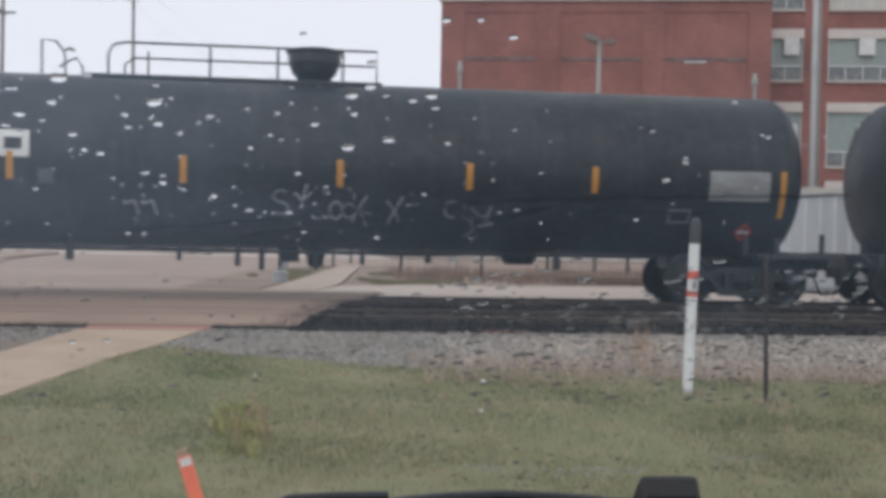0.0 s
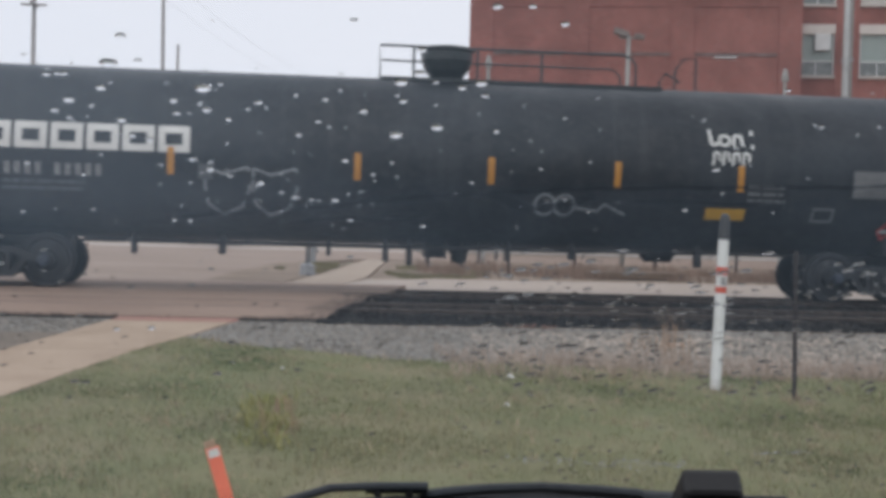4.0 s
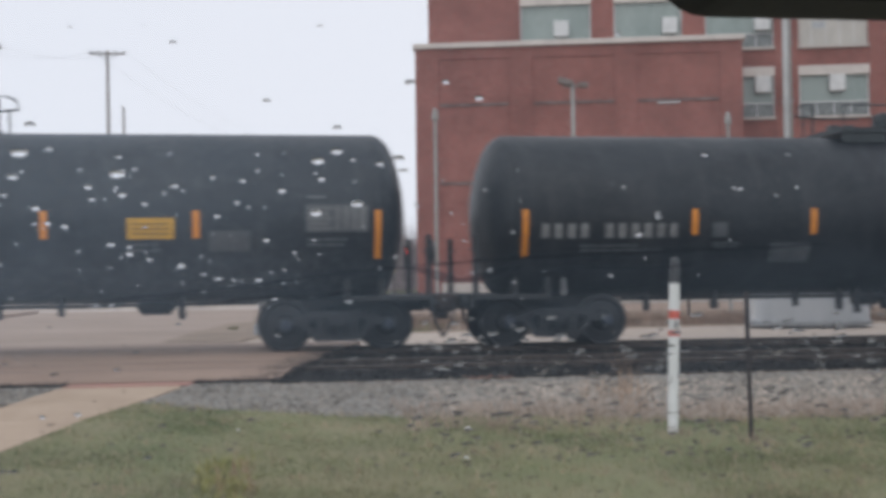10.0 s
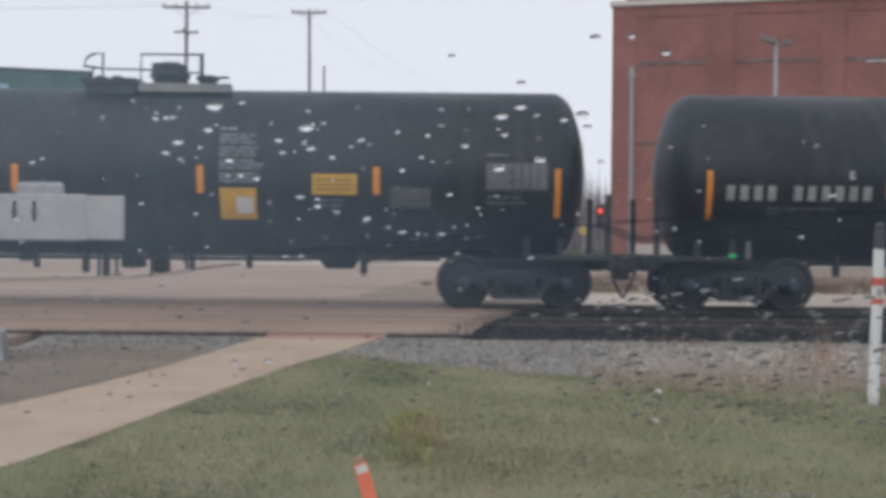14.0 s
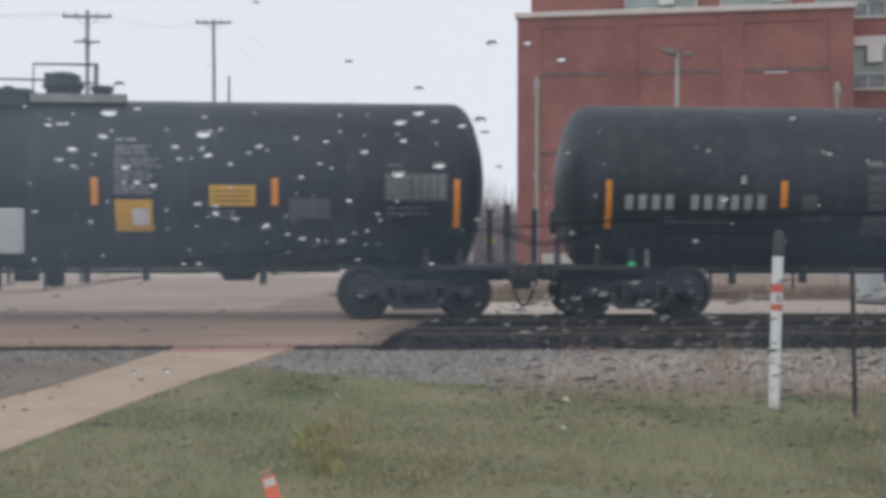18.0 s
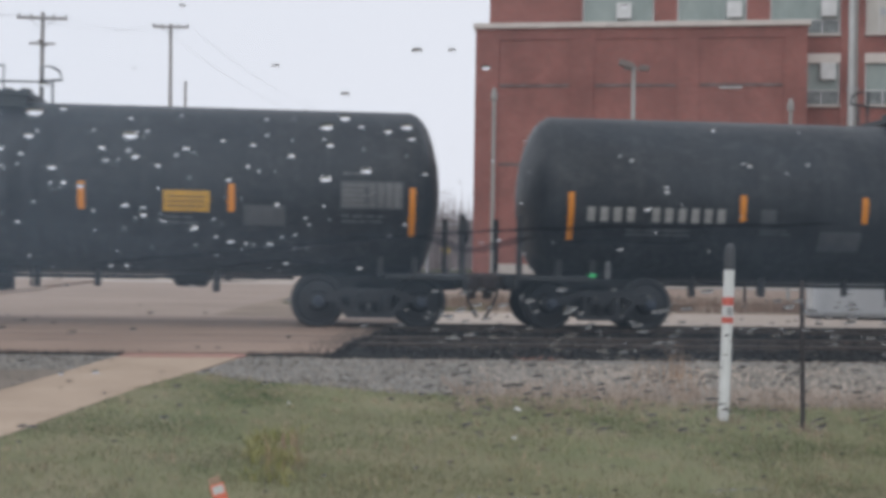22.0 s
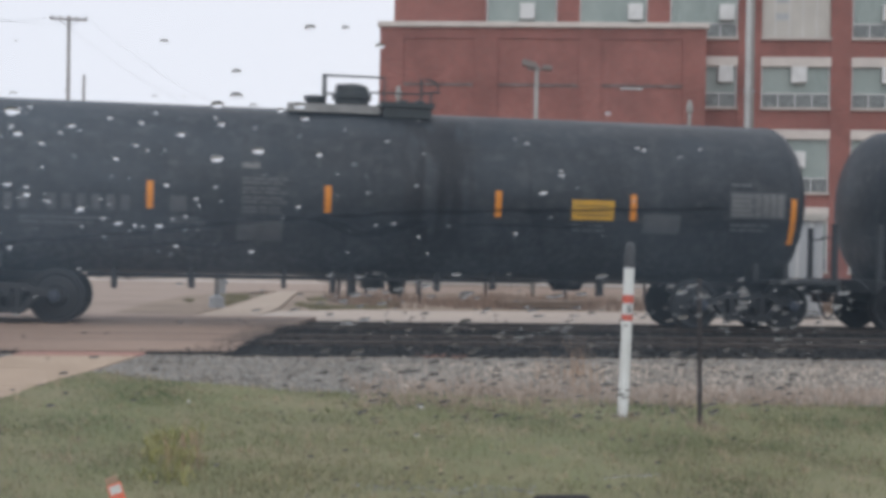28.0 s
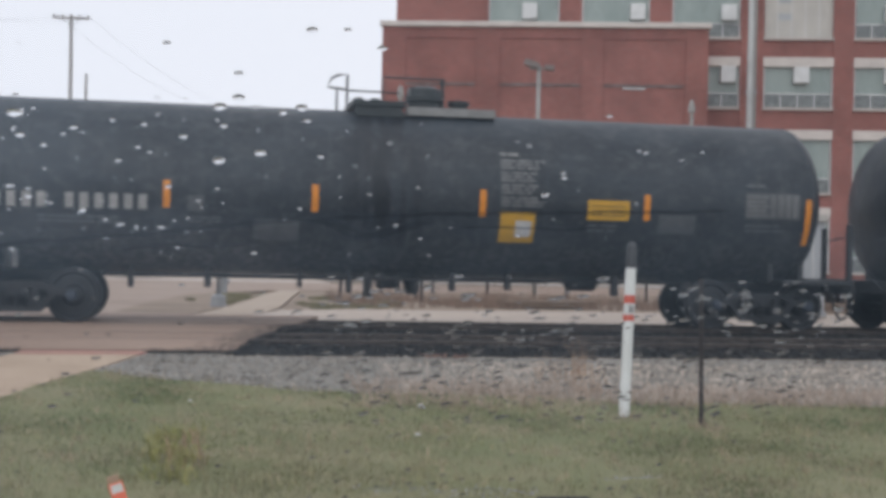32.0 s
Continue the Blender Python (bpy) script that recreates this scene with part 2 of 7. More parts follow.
M = {}
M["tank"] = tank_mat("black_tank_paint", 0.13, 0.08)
M["tank_grime"] = mat("grimy_black_paint", (0.009, 0.011, 0.013), (0.018, 0.02, 0.022), 2.0, 0.6, 0, 0.06, 40, 0.4)
M["steel"] = mat("grimy_cast_steel", (0.011, 0.013, 0.016), (0.022, 0.0245, 0.0285), 5, 0.6, 0.05, 0.12, 60, 0.4)
M["orange"] = mat("orange_reflector", (0.75, 0.27, 0.02), (0.62, 0.22, 0.02), 6, 0.35, 0, 0, 90, 0.15)
M["amber"] = mat("faded_amber_reflector", (0.5, 0.23, 0.03), (0.4, 0.18, 0.03), 6, 0.4, 0, 0, 90, 0.2)
M["yellow"] = mat("yellow_decal", (0.62, 0.34, 0.02), (0.47, 0.27, 0.03), 5, 0.5, 0, 0, 60, 0.3)
M["white_decal"] = mat("white_decal", (0.62, 0.62, 0.61), (0.45, 0.45, 0.45), 3, 0.55, 0, 0, 60, 0.3)
M["grey_decal"] = mat("weathered_grey_decal", (0.09, 0.095, 0.1), (0.055, 0.06, 0.066), 3, 0.55, 0, 0, 60, 0.4)
M["pale_decal"] = mat("pale_weathered_lettering", (0.24, 0.24, 0.235), (0.12, 0.12, 0.122), 2.5, 0.6, 0, 0, 60, 0.5)
M["bright_mark"] = mat("bright_stencil_paint", (0.36, 0.355, 0.34), (0.22, 0.22, 0.215), 2.5, 0.6, 0, 0, 60, 0.4)
M["chalk"] = mat("chalky_spray_paint", (0.25, 0.26, 0.27), (0.14, 0.147, 0.155), 4, 0.8, 0, 0, 60, 0.4)
M["silver"] = mat("silver_plate", (0.36, 0.37, 0.37), (0.2, 0.2, 0.21), 2, 0.4, 0.4, 0.03, 60, 0.4, (1, 1, 4))
M["red_placard"] = mat("red_placard", (0.55, 0.07, 0.07), (0.45, 0.06, 0.06), 4, 0.5)
M["green_tag"] = mat("green_reflector", (0.05, 0.62, 0.2), (0.04, 0.5, 0.16), 4, 0.4)
M["dome"] = mat("dark_green_black_paint", (0.012, 0.018, 0.02), (0.024, 0.032, 0.035), 4, 0.45, 0, 0.03)
M["asphalt"] = mat("worn_brown_asphalt", (0.2361, 0.1627, 0.1231), (0.3385, 0.2414, 0.1866), 0.6, 0.8, 0, 0.3, 70, 0.35, (0.4, 1, 1), third=(0.285, 0.2004, 0.1528))
M["road"] = mat("faded_road_surface", (0.2611, 0.1973, 0.1545), (0.3511, 0.2682, 0.2129), 0.25, 0.85, 0, 0.2, 50, 0.3, (0.5, 1, 1))
M["concrete"] = mat("tan_concrete", (0.36, 0.268, 0.192), (0.44, 0.337, 0.248), 1.2, 0.85, 0, 0.15, 60, 0.3)
M["pale_concrete"] = mat("pale_concrete", (0.40, 0.332, 0.278), (0.49, 0.412, 0.348), 0.5, 0.85, 0, 0.15, 40, 0.3, (0.3, 1, 1))
M["tactile"] = mat("faded_red_tactile_strip", (0.42, 0.21, 0.17), (0.35, 0.19, 0.16), 3, 0.85, 0, 0.2, 60)
M["ballast"] = mat("grey_ballast", (0.14, 0.132, 0.117), (0.262, 0.246, 0.218), 4.0, 0.9, 0, 0.6, 25, 0.5)
M["stone"] = mat("crushed_stone", (0.148, 0.132, 0.113), (0.25, 0.226, 0.195), 5.0, 0.85, 0, 0.1, 40, 0.3, island=0.4)
M["stone_rust"] = mat("rusty_stone", (0.13, 0.085, 0.062), (0.22, 0.15, 0.115), 2.0, 0.9, 0, 0.1, 40, 0.3, island=0.4)
M["stone_pale"] = mat("pale_crushed_stone", (0.46, 0.375, 0.305), (0.58, 0.485, 0.405), 1.0, 0.85, 0, 0.1, 40, 0.3, island=0.22)
M["oily"] = mat("oily_dark_trackbed", (0.011, 0.0105, 0.0105), (0.025, 0.024, 0.0235), 1.2, 0.8, 0, 0.6, 30, 0.5, (0.4, 1, 1))
M["stone_dark"] = mat("oily_dark_stone", (0.013, 0.013, 0.0135), (0.032, 0.031, 0.03), 2, 0.75, 0, 0.1, 40, 0.3, island=0.5)
M["tie"] = mat("creosoted_timber", (0.025, 0.021, 0.018), (0.05, 0.042, 0.036), 5, 0.8, 0, 0.2, 40, 0.4, (0.3, 4, 1))
for _k in ("oily", "stone_dark", "tie"):
    M[_k].node_tree.nodes["Principled BSDF"].inputs["Specular IOR Level"].default_value = 0.12
M["soil"] = mat("dry_soil", (0.152, 0.1228, 0.0936), (0.2128, 0.1748, 0.1368), 0.8, 0.95, 0, 0.4, 20, 0.4)
M["island_soil"] = mat("dusty_tan_soil", (0.20, 0.15, 0.11), (0.28, 0.213, 0.16), 0.6, 0.95, 0, 0.4, 20, 0.4)
M["ground"] = mat("bare_winter_ground", (0.2, 0.17, 0.13), (0.22, 0.22, 0.14), 0.03, 0.95, 0, 0.3, 2, 0.3)
M["turf"] = mat("thin_turf", (0.15, 0.163, 0.069), (0.23, 0.2, 0.115), 0.9, 0.95, 0, 0.3, 30, 0.3, third=(0.182, 0.175, 0.086))
M["brick"] = brick_mat("red_brick", (0.292, 0.105, 0.086), (0.232, 0.082, 0.068), (0.25, 0.155, 0.13))
M["stonework"] = mat("pale_stone_trim", (0.5, 0.45, 0.41), (0.4, 0.36, 0.33), 1.2, 0.85, 0, 0.1, 30)
M["pane"] = mat("pale_green_panel_glass", (0.22, 0.27, 0.255), (0.3, 0.35, 0.33), 0.5, 0.25, 0, 0, 5, 0.2, (1, 1, 0.4))
M["louvre"] = mat("dusty_dark_glazing", (0.1, 0.115, 0.118), (0.2, 0.215, 0.215), 2.5, 0.4, 0, 0, 5, 0.4)
M["white_paint"] = mat("weathered_white_paint", (0.66, 0.67, 0.67), (0.5, 0.51, 0.51), 2.5, 0.5, 0, 0.03, 40, 0.25)
M["cream_panel"] = mat("cream_boarding", (0.5, 0.48, 0.44), (0.42, 0.4, 0.37), 1.5, 0.6, 0, 0.05, 30)
M["galv"] = mat("galvanised_steel", (0.3, 0.31, 0.32), (0.4, 0.41, 0.42), 5, 0.45, 0.6, 0.03)
M["pole_wood"] = mat("weathered_pole_timber", (0.24, 0.22, 0.21), (0.33, 0.31, 0.295), 3, 0.9, 0, 0.15, 30, 0.4, (6, 6, 0.4))
M["pole_pale"] = mat("pale_weathered_pole", (0.34, 0.335, 0.32), (0.26, 0.255, 0.24), 3, 0.85, 0, 0.15, 30, 0.4, (6, 6, 0.4))
M["dark_post"] = mat("rusty_dark_post", (0.035, 0.028, 0.027), (0.06, 0.047, 0.043), 8, 0.75, 0.2, 0.1)
M["post_white"] = mat("white_plastic_post", (0.74, 0.75, 0.75), (0.6, 0.61, 0.6), 3, 0.5, 0, 0.02)
M["post_red"] = mat("red_band", (0.6, 0.1, 0.06), (0.5, 0.09, 0.06), 5, 0.5)
M["flag_orange"] = mat("fluorescent_orange_stake", (0.95, 0.22, 0.12), (0.8, 0.18, 0.1), 6, 0.6, 0, 0.05)
M["teal"] = mat("teal_billboard_face", (0.04, 0.105, 0.1), (0.07, 0.15, 0.145), 0.5, 0.5, 0, 0, 20, 0.2)
M["blue_print"] = mat("pale_blue_print", (0.2, 0.36, 0.45), (0.28, 0.45, 0.5), 1, 0.5)
M["white_print"] = mat("white_print", (0.55, 0.6, 0.6), (0.4, 0.48, 0.48), 1, 0.5)
M["dark_metal"] = mat("dark_painted_metal", (0.03, 0.03, 0.033), (0.05, 0.05, 0.053), 5, 0.5, 0.2, 0.03)
M["red_lamp"] = mat("lit_red_lamp", (0.9, 0.06, 0.05), (0.9, 0.06, 0.05), 4, 0.4, emit=1.1)
M["head_lamp"] = mat("lit_warm_headlamp", (1.0, 0.62, 0.32), (1.0, 0.62, 0.32), 4, 0.3, emit=1.4)
M["sign_yellow"] = mat("yellow_sign", (0.6, 0.42, 0.1), (0.5, 0.36, 0.1), 4, 0.5)
M["car_white"] = mat("white_car_paint", (0.68, 0.69, 0.7), (0.6, 0.61, 0.62), 3, 0.25)
M["car_glass"] = mat("tinted_car_glass", (0.1, 0.14, 0.14), (0.15, 0.19, 0.19), 3, 0.1)
M["rubber"] = mat("black_rubber", (0.012, 0.012, 0.013), (0.022, 0.022, 0.023), 30, 0.55, 0, 0.1, 300)
M["black_plastic"] = mat("black_textured_plastic", (0.010, 0.010, 0.012), (0.017, 0.017, 0.019), 30, 0.5, 0, 0.08, 500)
M["grey_plastic"] = mat("grey_plastic", (0.2, 0.19, 0.19), (0.26, 0.25, 0.25), 30, 0.45)
M["bark"] = mat("grey_bark", (0.13, 0.115, 0.105), (0.19, 0.17, 0.155), 2, 0.9, 0, 0.2, 20)
M["twigs"] = mat("bare_grey_twigs", (0.22, 0.195, 0.2), (0.3, 0.27, 0.275), 0.3, 0.95, 0, 0, 20, 0.2, island=0.25)
M["scrub"] = mat("brown_scrub", (0.2, 0.175, 0.178), (0.28, 0.25, 0.252), 0.5, 0.95, 0, 0, 20, 0.2, island=0.35)
M["pale_blade"] = mat("pale_olive_grass", (0.19, 0.215, 0.095), (0.31, 0.285, 0.15), 1.1, 0.85, 0, 0, 20, 0.3, island=0.35)
M["straw"] = mat("dry_straw", (0.31, 0.245, 0.155), (0.42, 0.34, 0.23), 2, 0.9, 0, 0, 20, 0.2, island=0.3)
M["olive_stalk"] = mat("olive_brown_stalk", (0.175, 0.175, 0.08), (0.28, 0.235, 0.135), 2, 0.9, 0, 0, 20, 0.2, island=0.35)
M["brown_straw"] = mat("brown_dead_grass", (0.24, 0.185, 0.135), (0.34, 0.26, 0.195), 2, 0.9, 0, 0, 20, 0.2, island=0.3)
M["pink_straw"] = mat("bleached_straw", (0.36, 0.28, 0.225), (0.46, 0.375, 0.31), 2, 0.9, 0, 0, 20, 0.2, island=0.25)
M["weed"] = mat("yellow_green_weed", (0.19, 0.21, 0.055), (0.32, 0.29, 0.10), 1.5, 0.8, 0, 0, 20, 0.2, island=0.2)
M["rust_weed"] = mat("rusty_dead_weed", (0.3, 0.19, 0.12), (0.38, 0.26, 0.175), 2, 0.9, 0, 0, 20, 0.2, island=0.3)
M["paper"] = mat("white_litter", (0.7, 0.69, 0.66), (0.6, 0.6, 0.58), 4, 0.8)
M["wire"] = mat("black_wire", (0.02, 0.02, 0.02), (0.03, 0.03, 0.03), 4, 0.6)
# two tinted waters: the tint stands in for light that dashes refract away
M["dim_water"] = glass_mat("hazy_rain_water", (0.5, 0.495, 0.48), 0.02, 1.33)
M["dark_water"] = glass_mat("dusty_rain_water", (0.34, 0.315, 0.28), 0.02, 1.33)
M["water"] = glass_mat("rain_water", (1, 1, 1), 0.0, 1.33)


def blade_mat():
    """Grass blades, each its own mix of green, olive and straw."""
    m = bpy.data.materials.new("grass_blades")
    m.use_nodes = True
    n, l = m.node_tree.nodes, m.node_tree.links
    b = n["Principled BSDF"]
    g = n.new("ShaderNodeNewGeometry")
    tc = n.new("ShaderNodeTexCoord")
    no = n.new("ShaderNodeTexNoise")
    no.inputs["Scale"].default_value = 0.8
    no.inputs["Detail"].default_value = 6
    l.new(tc.outputs["Object"], no.inputs["Vector"])
    mth = n.new("ShaderNodeMath")
    mth.operation = "MULTIPLY_ADD"
    mth.inputs[1].default_value = 0.2
    l.new(g.outputs["Random Per Island"], mth.inputs[0])
    sx = n.new("ShaderNodeSeparateXYZ")
    l.new(tc.outputs["Object"], sx.inputs[0])
    lush = n.new("ShaderNodeMapRange")
    lush.interpolation_type = "SMOOTHSTEP"
    lush.inputs["From Min"].default_value = 10.2
    lush.inputs["From Max"].default_value = 12.6
    lush.inputs["To Min"].default_value = 0.02
    lush.inputs["To Max"].default_value = -0.19
    l.new(sx.outputs["Y"], lush.inputs["Value"])
    green = n.new("ShaderNodeMapRange")
    green.interpolation_type = "SMOOTHSTEP"
    for k, v in (("From Min", -1.6), ("From Max", 1.6), ("To Min", -0.13), ("To Max", 0.01)):
        green.inputs[k].default_value = v
    l.new(sx.outputs["X"], green.inputs["Value"])
    both = n.new("ShaderNodeMath")
    l.new(no.outputs["Fac"], both.inputs[0])
    l.new(green.outputs[0], both.inputs[1])
    sm = n.new("ShaderNodeMath")
    l.new(both.outputs[0], sm.inputs[0])
    l.new(lush.outputs[0], sm.inputs[1])
    l.new(sm.outputs[0], mth.inputs[2])
    rp = n.new("ShaderNodeValToRGB")
    cr = rp.color_ramp
    cr.elements[0].position, cr.elements[0].color = 0.3, (0.075, 0.12, 0.045, 1)
    cr.elements[1].position, cr.elements[1].color = 1.0, (0.32, 0.268, 0.158, 1)
    e = cr.elements.new(0.62)
    e.color = (0.142, 0.156, 0.068, 1)
    e = cr.elements.new(0.82)
    e.color = (0.204, 0.184, 0.096, 1)
    l.new(mth.outputs[0], rp.inputs["Fac"])
    l.new(rp.outputs[0], b.inputs["Base Color"])
    b.inputs["Roughness"].default_value = 0.8
    b.inputs["Specular IOR Level"].default_value = 0.2
    thin = n.new("ShaderNodeBsdfTranslucent")
    l.new(rp.outputs[0], thin.inputs["Color"])
    mix = n.new("ShaderNodeMixShader")
    mix.inputs["Fac"].default_value = 0.45
    l.new(b.outputs[0], mix.inputs[1])
    l.new(thin.outputs[0], mix.inputs[2])
    l.new(mix.outputs[0], n["Material Output"].inputs["Surface"])
    return m


M["blade"] = blade_mat()


def screen_mat():
    """Laminated windscreen: clear, with a thin veil of damp film."""
    m = bpy.data.materials.new("damp_windscreen")
    m.use_nodes = True
    n, l = m.node_tree.nodes, m.node_tree.links
    n.clear()
    out = n.new("ShaderNodeOutputMaterial")
    tr = n.new("ShaderNodeBsdfTransparent")
    tr.inputs["Color"].default_value = (0.97, 0.985, 0.985, 1)
    df = n.new("ShaderNodeBsdfTranslucent")
    df.inputs["Color"].default_value = (0.64, 0.83, 1.0, 1)
    mix = n.new("ShaderNodeMixShader")
    tc = n.new("ShaderNodeTexCoord")
    no = n.new("ShaderNodeTexNoise")
    no.inputs["Scale"].default_value = 7
    no.inputs["Detail"].default_value = 3
    mr = n.new("ShaderNodeMapRange")
    mr.inputs["From Min"].default_value = 0.3
    mr.inputs["From Max"].default_value = 0.7
    mr.inputs["To Min"].default_value = 0.021
    mr.inputs["To Max"].default_value = 0.037
    l.new(tc.outputs["Object"], no.inputs["Vector"])
    l.new(no.outputs["Fac"], mr.inputs["Value"])
    sp = n.new("ShaderNodeSeparateXYZ")
    l.new(tc.outputs["Object"], sp.inputs[0])
    side = n.new("ShaderNodeMapRange")
    side.interpolation_type = "SMOOTHSTEP"
    side.inputs["From Min"].default_value = -0.22
    side.inputs["From Max"].default_value = 0.12
    side.inputs["To Min"].default_value = 0.066
    side.inputs["To Max"].default_value = 0.0
    l.new(sp.outputs["X"], side.inputs["Value"])
    rise = n.new("ShaderNodeMapRange")
    rise.interpolation_type = "SMOOTHSTEP"
    rise.inputs["From Min"].default_value = -0.09
    rise.inputs["From Max"].default_value = 0.03
    rise.inputs["To Min"].default_value = 0.12
    rise.inputs["To Max"].default_value = 1.0
    l.new(sp.outputs["Y"], rise.inputs["Value"])
    film = n.new("ShaderNodeMath")
    film.operation = "MULTIPLY"
    l.new(side.outputs[0], film.inputs[0])
    l.new(rise.outputs[0], film.inputs[1])
    add = n.new("ShaderNodeMath")
    l.new(mr.outputs[0], add.inputs[0])
    l.new(film.outputs[0], add.inputs[1])
    damp = n.new("ShaderNodeTexNoise")
    damp.inputs["Scale"].default_value = 26
    damp.inputs["Detail"].default_value = 4
    l.new(tc.outputs["Object"], damp.inputs["Vector"])
    low, high = n.new("ShaderNodeMapRange"), n.new("ShaderNodeMapRange")
    for node, a, b, c, d in ((low, -0.045, -0.012, 0.0, 0.027), (high, 0.012, 0.034, 1.0, 0.0)):
        node.interpolation_type = "SMOOTHSTEP"
        for k, v in (("From Min", a), ("From Max", b), ("To Min", c), ("To Max", d)):
            node.inputs[k].default_value = v
        l.new(sp.outputs["Y"], node.inputs["Value"])
    smear, band, total = (n.new("ShaderNodeMath") for k in range(3))
    smear.operation = band.operation = "MULTIPLY"
    l.new(low.outputs[0], smear.inputs[0])
    l.new(high.outputs[0], smear.inputs[1])
    l.new(smear.outputs[0], band.inputs[0])
    l.new(damp.outputs["Fac"], band.inputs[1])
    l.new(add.outputs[0], total.inputs[0])
    l.new(band.outputs[0], total.inputs[1])
    l.new(total.outputs[0], mix.inputs["Fac"])
    l.new(tr.outputs[0], mix.inputs[1])
    l.new(df.outputs[0], mix.inputs[2])
    l.new(mix.outputs[0], out.inputs["Surface"])
    return m


M["screen"] = screen_mat()


# ---------- mesh helpers ----------
def mesh_of(bm, material, smooth=False):
    me = bpy.data.meshes.new("mesh")
    bm.normal_update()
    if smooth:
        for f in bm.faces:
            f.smooth = True
    bm.to_mesh(me)
    bm.free()
    me.materials.append(material)
    return me


def part(name, bm, material, parent=None, label="", smooth=False):
    ob = new(name, mesh_of(bm, material, smooth))
    if parent is not None:
        ob.parent = parent
    if label:
        ob["label"] = label
    return ob


def share(ob, name=None, parent=None, at=(0, 0, 0)):
    """Another object on the same mesh."""
    o = new(name or ob.name.split(".")[0], ob.data)
    o.parent = parent if parent is not None else ob.parent
    o.location = at
    return o


def empty(name, m=None):
    ob = new(name)
    ob.empty_display_size = 0.2
    if m is not None:
        ob.matrix_world = m
    return ob


def box(bm, x0, x1, y0, y1, z0, z1, bev=0.0):
    vs = [bm.verts.new(p) for p in ((x0, y0, z0), (x1, y0, z0), (x1, y1, z0), (x0, y1, z0), (x0, y0, z1), (x1, y0, z1), (x1, y1, z1), (x0, y1, z1))]
    fs = [bm.faces.new([vs[i] for i in q]) for q in ((0, 3, 2, 1), (4, 5, 6, 7), (0, 1, 5, 4), (1, 2, 6, 5), (2, 3, 7, 6), (3, 0, 4, 7))]
    if bev:
        edges = {e for f in fs for e in f.edges}
        bmesh.ops.bevel(bm, geom=list(edges), offset=bev, segments=2, affect="EDGES", profile=0.5)
    return bm


def tube(bm, pts, r, n=8, caps=True, r2=None):
    """A round bar along a line of points; r2: its radius at the end."""
    pts = [Vector(p) for p in pts]
    rings = []
    for i, p in enumerate(pts):
        a = pts[max(i - 1, 0)]
        b = pts[min(i + 1, len(pts) - 1)]
        d = (b - a).normalized()
        u = d.orthogonal().normalized() if i == 0 else (rings_u - d * rings_u.dot(d)).normalized()
        rings_u = u
        v = d.cross(u)
        rr = r if r2 is None else r + (r2 - r) * i / (len(pts) - 1)
        rings.append([bm.verts.new(p + (u * math.cos(k * math.tau / n) + v * math.sin(k * math.tau / n)) * rr) for k in range(n)])
    for a, b in zip(rings, rings[1:]):
        for k in range(n):
            bm.faces.new((a[k], a[(k + 1) % n], b[(k + 1) % n], b[k]))
    if caps:
        bm.faces.new(rings[0][::-1])
        bm.faces.new(rings[-1])
    return bm


def lathe(bm, profile, axis="x", n=32, centre=(0, 0, 0)):
    """A solid of revolution: profile is a list of (along, radius)."""
    rings = []
    c = Vector(centre)
    for a, r in profile:
        ring = []
        for k in range(n):
            s, co = math.sin(k * math.tau / n), math.cos(k * math.tau / n)
            p = {"x": (a, r * co, r * s), "y": (r * s, a, r * co), "z": (r * co, r * s, a)}[axis]
            ring.append(bm.verts.new(c + Vector(p)))
        rings.append(ring)
    for a, b in zip(rings, rings[1:]):
        for k in range(n):
            bm.faces.new((a[k], a[(k + 1) % n], b[(k + 1) % n], b[k]))
    bm.faces.new(rings[0][::-1])
    bm.faces.new(rings[-1])
    bmesh.ops.recalc_face_normals(bm, faces=bm.faces)
    return bm


def prism(bm, outline, y0, y1):
    """An outline in x and z, made thick from y0 to y1."""
    a = [bm.verts.new((x, y0, z)) for x, z in outline]
    b = [bm.verts.new((x, y1, z)) for x, z in outline]
    bm.faces.new(a)
    bm.faces.new(b[::-1])
    for i in range(len(a)):
        j = (i + 1) % len(a)
        bm.faces.new((a[j], a[i], b[i], b[j]))
    bmesh.ops.recalc_face_normals(bm, faces=bm.faces)
    return bm


def slab(bm, outline, z0, z1):
    """An outline in x and y, made thick from z0 to z1."""
    a = [bm.verts.new((x, y, z0)) for x, y in outline]
    b = [bm.verts.new((x, y, z1)) for x, y in outline]
    bm.faces.new(a[::-1])
    bm.faces.new(b)
    for i in range(len(a)):
        j = (i + 1) % len(a)
        bm.faces.new((a[i], a[j], b[j], b[i]))
    bmesh.ops.recalc_face_normals(bm, faces=bm.faces)
    return bm


def B():
    return bmesh.new()


def from_arrays(name, verts, faces, material):
    me = bpy.data.meshes.new("mesh")
    me.from_pydata(verts, [], faces)
    me.materials.append(material)
    return new(name, me)


# ---------- ground ----------
def ground_z(x, y):
    """Height of the bare ground near the track."""
    return float(np.interp(y, [4, 8, 12, 16.8, 18], [-0.62, -0.5, -0.32, -0.12, -0.1]))


